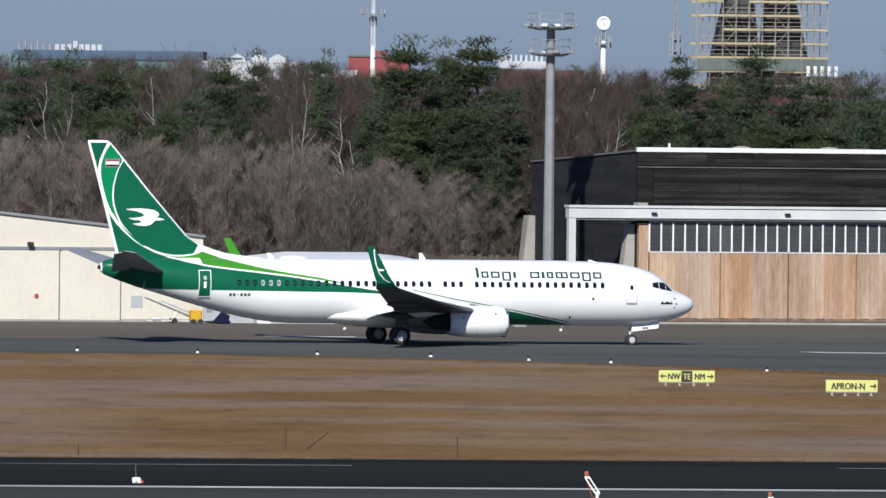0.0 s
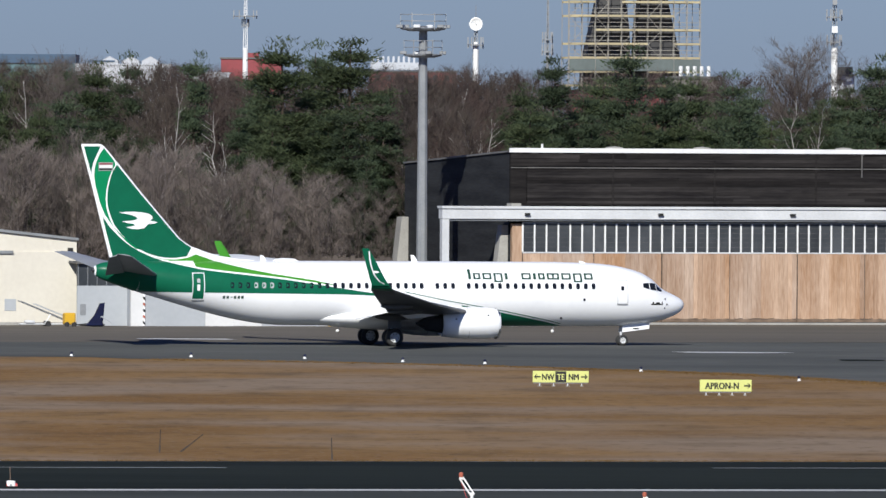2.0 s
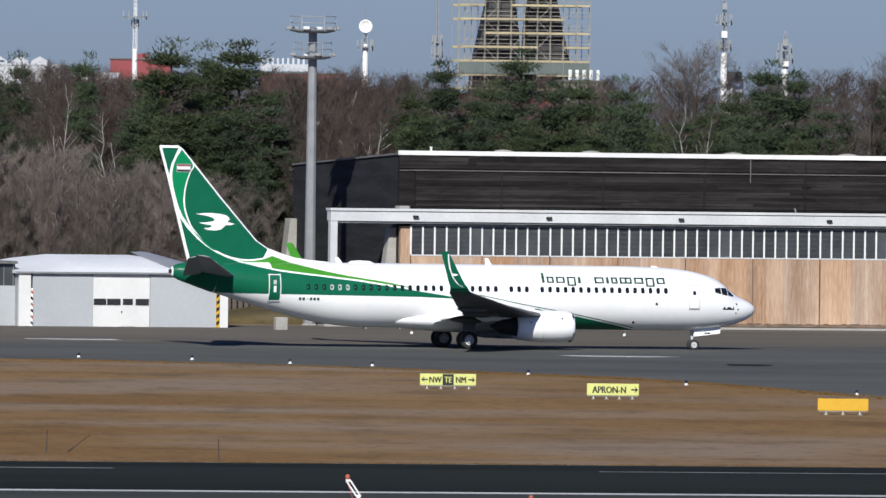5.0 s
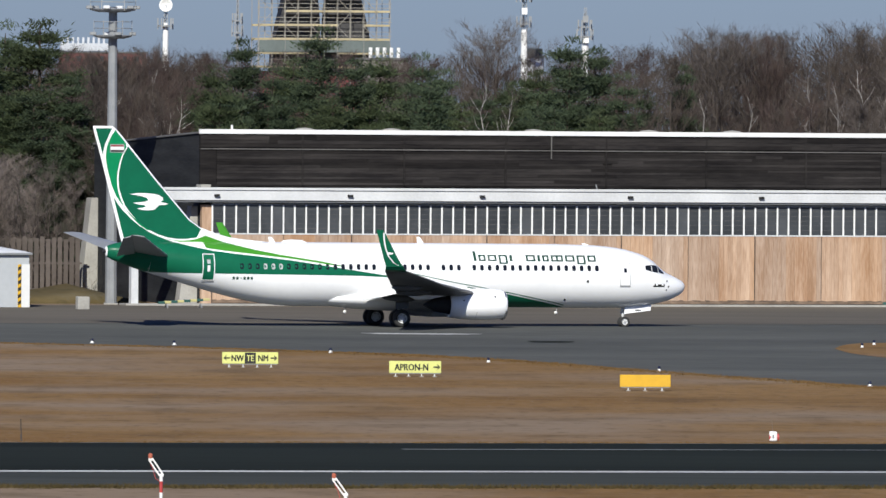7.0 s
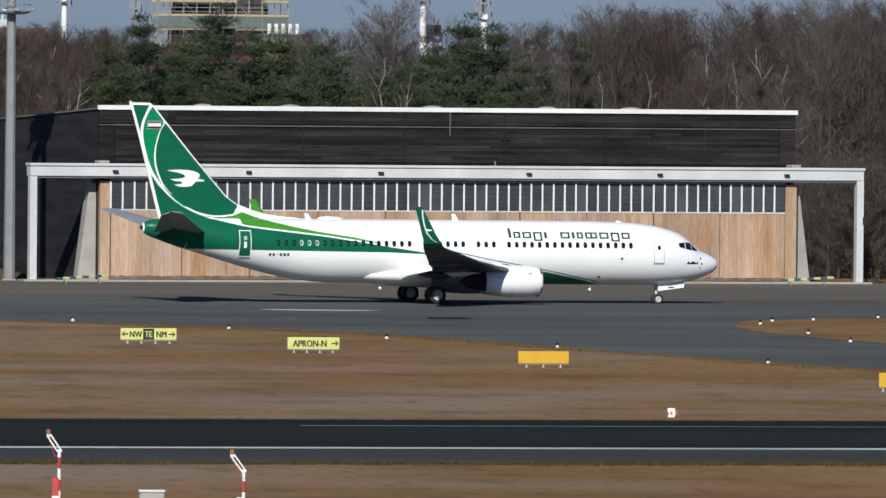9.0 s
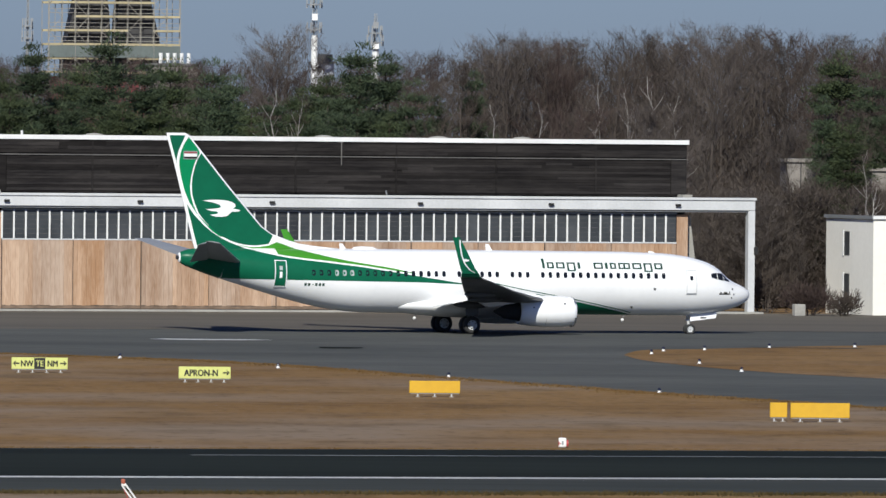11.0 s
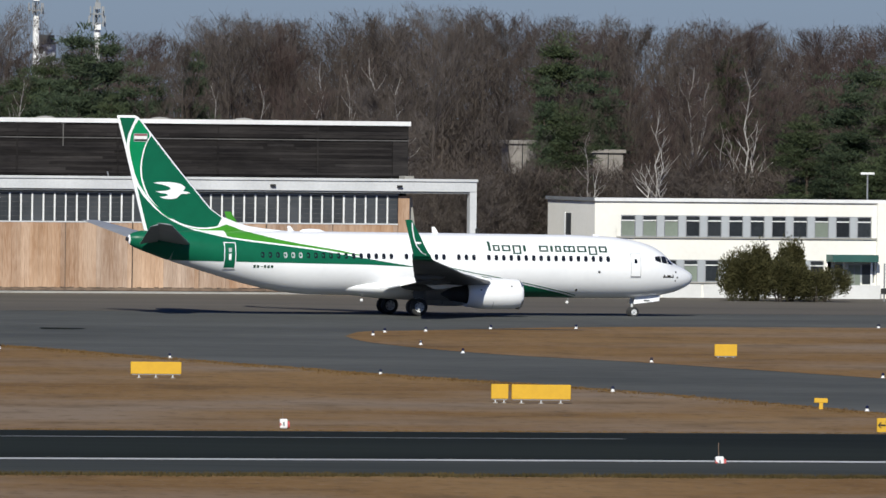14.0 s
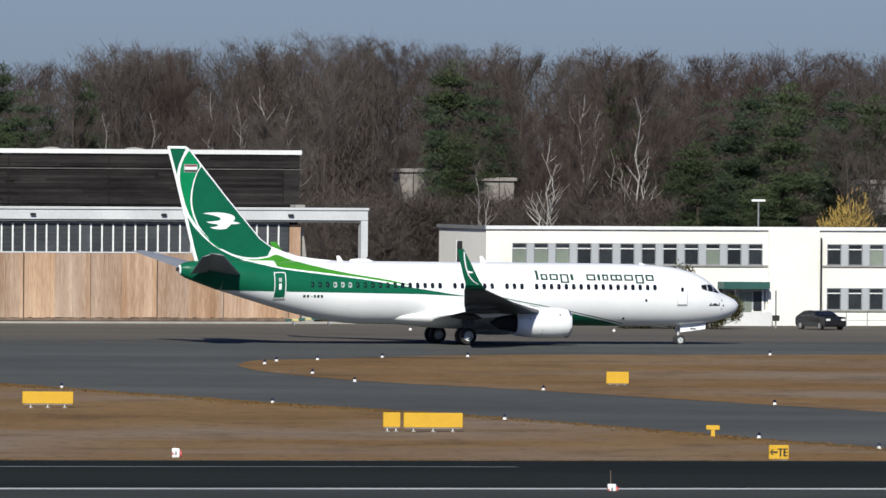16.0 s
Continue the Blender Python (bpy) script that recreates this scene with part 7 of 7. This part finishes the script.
# ---- edge lights ----
def edge_light():
    g = empty("edge_light", pose(-14.7, 729.0, 0), "small white taxiway edge light with a dark blue lens", "light", "taxiway edge lights")
    bm = bmesh.new()
    lathe(bm, [(0, 0.12), (0.03, 0.12), (0.05, 0.075), (0.1, 0.075), (0.13, 0.085)], (0, 0, 0), "z", 12, True)
    part("stem", bm, M["white"], g, smooth=True)
    bm = bmesh.new()
    lathe(bm, [(0.13, 0.085), (0.21, 0.08), (0.26, 0.05), (0.28, 0.01)], (0, 0, 0), "z", 12, True)
    part("lens", bm, M["blue_lamp"], g, smooth=True)
    return g


light = edge_light()
for x, y in ((-7.5, 728.0), (-0.7, 725), (5.1, 717.4), (9.9, 713.6), (18.6, 695.6), (26.8, 674), (35.3, 655.5), (44.5, 624.3), (50.8, 719.5), (52.1, 727.8), (54.9, 732.2), (59.5, 740.6), (65.1, 744.6), (51.8, 694.6), (52.7, 675), (53.8, 594.2),
             (62.9, 563.1), (70.9, 627.5), (66.5, 546.3), (61.6, 657.2), (85.1, 756), (-22, 731.5), (-30, 729)):
    copy_thing(light, pose(x, y, 0.012))


def runway_light(x, y):
    g = empty("runway_light", pose(x, y, 0.02), "red and white runway light box with a thin stake", "light", "runway edge lights")
    boxed("body", (-0.2, 0.2, -0.15, 0.15, 0.0, 0.36), M["white"], g, bevel=0.04)
    for s in (-1, 1):
        bm = bmesh.new()
        lathe(bm, [(0, 0.13), (0.1, 0.13), (0.12, 0.02)], (s * 0.2, -0.03, 0.15), "x", 10, True)
        part("lamp", bm, M["red"], g, "red side lamp")
    bm = bmesh.new()
    add_tube(bm, (-0.03, 0.1, 0.3), (-0.05, 0.1, 0.82), 0.02, sides=5)
    part("stake", bm, M["wood_base"], g)
    boxed("number_bar", (-0.05, 0.05, -0.165, -0.15, 0.1, 0.24), M["metal"], g)
    g.scale = (0.85, 0.85, 1.15)


for x, y in ((-11.9, 474.4), (47.65, 479.0), (33.3, 526)):
    runway_light(x, y)


def banded_pole(x, y, top, head):
    """A red and white banded pole that ends in a tilted white frame with a lamp."""
    g = empty("banded_pole", pose(x, y, 0), "red and white banded pole with a tilted lamp head", "pole", "lamp poles beside the runway")
    z, k = 0.0, 0
    while z < top - 0.05:
        z1 = min(top, z + 0.36)
        bm = bmesh.new()
        add_tube(bm, (0, 0, z), (0, 0, z1), 0.055, sides=8)
        part("band", bm, M["red"] if k % 2 == 0 else M["white"], g)
        z, k = z1, k + 1
    bm = bmesh.new()
    for o in (-0.07, 0.07):
        add_tube(bm, (o, 0, top), (o + head[0], 0, top + head[1] * 0.8), 0.028, sides=6)
    add_tube(bm, (-0.08, 0, top), (0.08, 0, top), 0.05, sides=6)
    add_tube(bm, (-0.08 + head[0], 0, top + head[1] * 0.8), (0.08 + head[0], 0, top + head[1] * 0.8), 0.05, sides=6)
    part("head_frame", bm, M["white"], g, "tilted white tube frame")
    bm = bmesh.new()
    lathe(bm, [(0, 0.02), (0.02, 0.065), (0.13, 0.075), (0.17, 0.03)], (head[0] - 0.02, 0, top + head[1] * 0.85), "z", 10, True)
    part("lamp", bm, M["orange"], g, "orange lamp")
    bm = bmesh.new()
    p = [(0.0, -0.05, top - 0.25), (-0.18, -0.05, top - 0.1), (-0.26, -0.05, top + 0.15), (head[0] * 0.8 - 0.08, -0.05, top + head[1] * 0.6)]
    for q, r in zip(p, p[1:]):
        add_tube(bm, q, r, 0.012, sides=4)
    part("cable", bm, M["red"], g)
    b = boxed("cabinet", (-0.22, -0.02, -0.12, 0.08, 0, top - 0.85), M["red"], g, "red and white banded box")
    for zz in (0.3, 0.95):
        if zz + 0.3 < top - 0.85:
            boxed("white_band", (-0.225, -0.015, -0.125, 0.085, zz, zz + 0.33), M["white"], b)


banded_pole(5.02, 390, 2.72, (-0.33, 0.62))
banded_pole(10.95, 390, 2.12, (-0.36, 0.62))
g = empty("control_cabinet", pose(8.0, 390, 0), "pale grey control cabinet on the grass", "cabinet")
boxed("body", (-0.4, 0.4, -0.3, 0.3, 0, 1.42), M["concrete"], g, bevel=0.03)
boxed("lid", (-0.43, 0.43, -0.33, 0.33, 1.42, 1.5), M["white_steel"], g, bevel=0.02)
g = empty("control_cabinet", pose(5.55, 390.2, 0), "small pale cabinet beside the banded pole", "cabinet")
boxed("body", (-0.12, 0.12, -0.1, 0.1, 0, 0.75), M["white_steel"], g, bevel=0.02)

# stakes left in the grass
for x, y, lean, h in ((-6.8, 528.6, 2, 1.0), (0.7, 519.4, -2, 0.95), (-5.9, 530.2, 52, 1.25), (-15.5, 518.4, 0, 0.5)):
    s = empty("stake", pose(x, y, 0, 0, lean, 0), "thin dark stake in the dry grass", "stake")
    bm = bmesh.new()
    add_tube(bm, (0, 0, -0.05), (0, 0, h), 0.03, 0.02, 5)
    part("rod", bm, M["bark"], s)
    bm = bmesh.new()
    add_tube(bm, (0, 0, 0), (0, 0, h * 0.3), 0.038, sides=6)
    part("collar", bm, M["bark"], s)


# ---- things along the apron ----
M["boom_yellow"] = material("faded_yellow_paint", (0.55, 0.50, 0.22), (0.45, 0.40, 0.18), 1, 0.6)


def striped_boom(x, y, turn):
    g = empty("striped_boom", pose(x, y, 0, 0, 0, turn), "yellow and black striped boom lying before the hangar", "boom")
    for k in range(8):
        boxed("segment", (-1.9 + 0.47 * k, -1.44 + 0.47 * k, -0.1, 0.1, 0.3 + 0.03 * k, 0.48 + 0.03 * k), M["boom_yellow"] if k % 2 else M["teal"], g, bevel=0.02)
    for s in (-1.3, 1.2):
        bm = bmesh.new()
        add_tube(bm, (s, -0.35, 0), (s, 0, 0.3), 0.05, sides=6)
        add_tube(bm, (s, 0.35, 0), (s, 0, 0.3), 0.05, sides=6)
        part("trestle", bm, M["metal"], g)


striped_boom(12.2, 832.6, 20)
striped_boom(63.2, 848.5, 8)
for x, y, w, h in ((5.2, 824.5, 0.42, 0.9), (70.4, 850.6, 0.4, 0.85)):
    g = empty("concrete_block", row_frame(x, y), "pale concrete block at the edge of the apron", "block")
    boxed("body", (-w, w, -w * 0.8, w * 0.8, 0, h), M["concrete"], g, bevel=0.05)
g = empty("service_cart", row_frame(-16.8, 824.6), "small yellow service cart on the apron", "cart")
boxed("body", (-0.38, 0.38, -0.4, 0.4, 0.15, 0.95), M["yellow"], g, bevel=0.08)
for s in (-1, 1):
    bm = bmesh.new()
    lathe(bm, [(-0.05, 0.05), (-0.05, 0.17), (0.05, 0.17), (0.05, 0.05)], (s * 0.25, -0.42, 0.17), "y", 12, True)
    part("wheel", bm, M["rubber"], g)


def tail_section():
    g = empty("tail_section", pose(-14.8, 824.0, 0, 0, 0, 14), "dark blue aircraft tail fin with a grey tailplane on the apron", "aircraft part")
    bm = bmesh.new()
    add_prism(bm, [(-0.9, -0.06, 0.12), (0.28, -0.06, 0.12), (0.36, -0.06, 0.9), (0.42, -0.06, 1.66), (0.08, -0.06, 1.62), (-0.3, -0.06, 0.8)], (0, 0.12, 0))
    bmesh.ops.recalc_face_normals(bm, faces=bm.faces)
    part("fin", bm, M["blue_lamp"], g, "dark blue fin")
    bm = bmesh.new()
    add_rings(bm, [[(x, 0.2 + r * math.cos(k * math.tau / 12), 0.16 + r * 0.6 * math.sin(k * math.tau / 12)) for k in range(12)] for x, r in ((-1.5, 0.04), (-1.0, 0.14), (-0.2, 0.22), (0.3, 0.2), (0.5, 0.04))])
    bmesh.ops.recalc_face_normals(bm, faces=bm.faces)
    part("tail_cone", bm, M["black"], g, smooth=True)
    bm = bmesh.new()
    add_prism(bm, [(0.0, -0.5, 0.72), (0.28, -0.5, 0.76), (0.95, -0.5, 0.46), (1.3, -0.5, 0.16), (0.95, -0.5, 0.16), (0.4, -0.5, 0.55)], (0, 0.1, 0))
    bmesh.ops.recalc_face_normals(bm, faces=bm.faces)
    part("tailplane", bm, M["grey_wall"], g, "grey tailplane")


def tilted_ramp():
    g = empty("tilted_ramp", row_frame(-18.6, 824.9), "pale metal loading ramp tilted on a low wheeled frame", "ramp")
    for y in (-0.35, 0.35):
        bm = bmesh.new()
        add_tube(bm, (1.55, y, 0.45), (-1.65, y, 1.75), 0.05, 0.035, 6)
        part("side_rail", bm, M["metal"], g)
        bm = bmesh.new()
        add_tube(bm, (1.5, y, 0.72), (-0.6, y, 1.55), 0.025, sides=5)
        part("handrail", bm, M["grey_wall"], g)
        bm = bmesh.new()
        lathe(bm, [(-0.05, 0.04), (-0.05, 0.2), (0.05, 0.2), (0.05, 0.04)], (0.3, y, 0.2), "y", 12, True)
        part("wheel", bm, M["rubber"], g)
    for k in range(9):
        u = (k + 0.5) / 9
        boxed("rung", (1.52 - 3.2 * u - 0.05, 1.52 - 3.2 * u + 0.05, -0.35, 0.35, 0.44 + 1.3 * u, 0.49 + 1.3 * u), M["white_steel"], g)
    bm = bmesh.new()
    add_tube(bm, (0.5, -0.3, 0.9), (0.1, -0.3, 0.2), 0.05, sides=6)
    part("strut", bm, M["white"], g, "white strut")
    boxed("frame", (-1.6, 1.5, -0.3, 0.3, 0.12, 0.22), M["white_steel"], g, bevel=0.03)
    boxed("chock_box", (-1.3, -0.6, -0.4, 0.1, 0.22, 0.42), M["white_steel"], g, bevel=0.06)


tail_section()
tilted_ramp()


def parked_car():
    M["car_paint"] = material("black_car_paint", (0.012, 0.013, 0.016), (0.016, 0.017, 0.02), 1, 0.2)
    g = empty("parked_car", pose(98.8, 846.2, 0, 0, 0, 114), "dark hatchback parked beside the office building", "car")
    prof = [(-2.05, 0.35), (-2.08, 0.75), (-1.95, 0.95), (-1.1, 0.96), (-0.35, 1.32), (0.3, 1.38), (1.15, 1.33), (1.85, 0.98), (2.05, 0.85), (2.08, 0.4), (1.9, 0.25), (-1.9, 0.25)]
    bm = bmesh.new()
    add_rings(bm, [[(x, y * (1 if z < 1.02 else 0.82), z) for x, z in prof] for y in (-0.86, -0.8, 0.8, 0.86)])
    bmesh.ops.recalc_face_normals(bm, faces=bm.faces)
    bmesh.ops.bevel(bm, geom=list(bm.edges), offset=0.03, segments=1, affect="EDGES")
    part("body", bm, M["car_paint"], g, "glossy black car body")
    for s in (-1, 1):
        bm = bmesh.new()
        add_prism(bm, [(-0.95, s * 0.80, 0.99), (-0.35, s * 0.74, 1.26), (0.3, s * 0.73, 1.31), (1.05, s * 0.74, 1.27), (1.5, s * 0.80, 1.0)], (0, s * 0.02, 0))
        bmesh.ops.recalc_face_normals(bm, faces=bm.faces)
        part("side_window", bm, M["plane_dark"], g)
        for x in (-1.3, 1.3):
            bm = bmesh.new()
            lathe(bm, [(-0.1, 0.15), (-0.1, 0.31), (0.1, 0.31), (0.1, 0.15)], (x, s * 0.8, 0.31), "y", 16, True)
            wl = part("wheel", bm, M["rubber"], g)
            bm = bmesh.new()
            lathe(bm, [(s * 0.105, 0.01), (s * 0.105, 0.2), (s * 0.08, 0.21)], (x, s * 0.8, 0.31), "y", 12)
            part("rim", bm, M["bare_metal"], wl)
        boxed("headlight", (-2.09, -1.98, s * 0.62 - 0.16, s * 0.62 + 0.16, 0.68, 0.82), M["white"], g, "clear headlight")
        boxed("tail_light", (1.98, 2.07, s * 0.62 - 0.16, s * 0.62 + 0.16, 0.75, 0.95), M["red"], g, "red tail light")
    bm = bmesh.new()
    add_prism(bm, [(-1.04, -0.68, 1.02), (-0.42, -0.6, 1.3), (-0.42, 0.6, 1.3), (-1.04, 0.68, 1.02)], (-0.02, 0, 0.03))
    bmesh.ops.recalc_face_normals(bm, faces=bm.faces)
    part("windscreen", bm, M["plane_dark"], g)


parked_car()
g = empty("street_lamp", pose(97.0, 870, 0), "tall street lamp with a pale double head", "lamp")
bm = bmesh.new()
add_tube(bm, (0, 0, 0), (0, 0, 8.8), 0.09, 0.06, 8)
part("pole", bm, M["metal"], g)
for s in (-1, 1):
    boxed("head", (min(0, s * 0.5), max(0, s * 0.5), -0.12, 0.12, 8.78, 8.95), M["white"], g, "pale lamp head", 0.03)
g = empty("notice_post", pose(96.0, 849.5, 0), "slim post with a small dark box near the entrance", "post")
bm = bmesh.new()
add_tube(bm, (0, 0, 0), (0, 0, 2.7), 0.06, sides=6)
part("post", bm, M["metal"], g)
boxed("box", (-0.25, 0.25, -0.2, 0.0, 0.55, 0.95), M["black"], g)


def paling(x0, x1, y, h):
    g = empty("timber_fence", pose(x0, y, 0), "grey weathered timber fence at the edge of the wood", "fence")
    n = int((x1 - x0) / 0.42)
    for k in range(n):
        boxed("slat", (0.42 * k, 0.42 * k + 0.31, -0.03, 0, 0, h - 0.15 + 0.1 * math.sin(k * 2.3)), M["twig_grey"], g)
    for z in (0.6, h * 0.55, h - 0.4):
        boxed("rail", (0, x1 - x0, 0.0, 0.06, z, z + 0.14), M["twig_grey"], g)


paling(-6.0, 5.4, 866, 4.5)
# fence before the offices
g = empty("wire_fence", row_frame(100, 857.5), "low wire fence with slim posts beside the offices", "fence")
for k in range(12):
    bm = bmesh.new()
    add_tube(bm, (1.6 * k, -1.2, 0), (1.6 * k, -1.2, 1.1), 0.035, sides=5)
    part("post", bm, M["metal"], g)
for z in (0.5, 1.05):
    bm = bmesh.new()
    add_tube(bm, (0, -1.2, z), (17.6, -1.2, z), 0.02, sides=4)
    part("wire", bm, M["metal"], g)
# grass verge between apron and wood
bm = bmesh.new()
add_rings(bm, [[(x, 0, 0), (x, 3, h * 0.7), (x, 7, h), (x, 14, 0)] for x, h in ((0, 0.02), (2, 0.8), (5, 1.3), (8, 0.6), (10, 0.02))])
bmesh.ops.recalc_face_normals(bm, faces=bm.faces)
mound = part("grass_mound", bm, M["mound_grass"], None, smooth=True)
mound.matrix_basis = row_frame(1.2, 846)
tagged(mound, "low grassy mound beside the hangar", "mound", kind="structure")


# ---- what moves ----
ROLL = [(0, 193.85), (1, 197.67), (2, 201.56), (3, 205.53), (4, 209.59), (5, 213.74), (6, 217.99), (7, 222.35), (8, 226.83), (9, 231.42), (10, 236.13), (11, 240.96), (12, 245.91), (13, 250.97), (14, 256.16), (15, 261.46), (16, 266.87)]


def taxiing(t, s):
    """The airliner s metres along the taxiway, slightly nose-down as the ground falls away."""
    x, y = along(736.6, s)
    k = 1 + lerp([(0, 2.5), (4, 4.5), (7, 5.5), (16, 5.0)], t) / y
    dip = lerp([(0, 0.03), (2, 0.05), (7, 0.15), (13, 0.28), (16, 0.3)], t)
    return row_frame(x * k + 0.14, y * k) @ pose(4, 0, 0) @ pose(0, 0, 0, 0, dip, 0) @ pose(-4, 0, 0)


def motions():
    walk(airliner, [(t, taxiing(t, s)) for t, s in ROLL])
    curve = [s for t, s in ROLL]
    for w, (x, y, r) in wheels:
        rows = []
        for k in range(16 * 15 + 1):
            t = k / 15
            i = min(15, int(t))
            p = [curve[max(0, min(16, i + j))] for j in (-1, 0, 1, 2)]
            u = t - i
            s = 0.5 * (2 * p[1] + (p[2] - p[0]) * u + (2 * p[0] - 5 * p[1] + 4 * p[2] - p[3]) * u * u + (3 * p[1] - p[0] - 3 * p[2] + p[3]) * u ** 3)
            rows.append((t, Matrix.Translation((x, y, r)) @ Matrix.Rotation((s - curve[0]) / r, 4, "Y")))
        walk(w, rows)


motions()
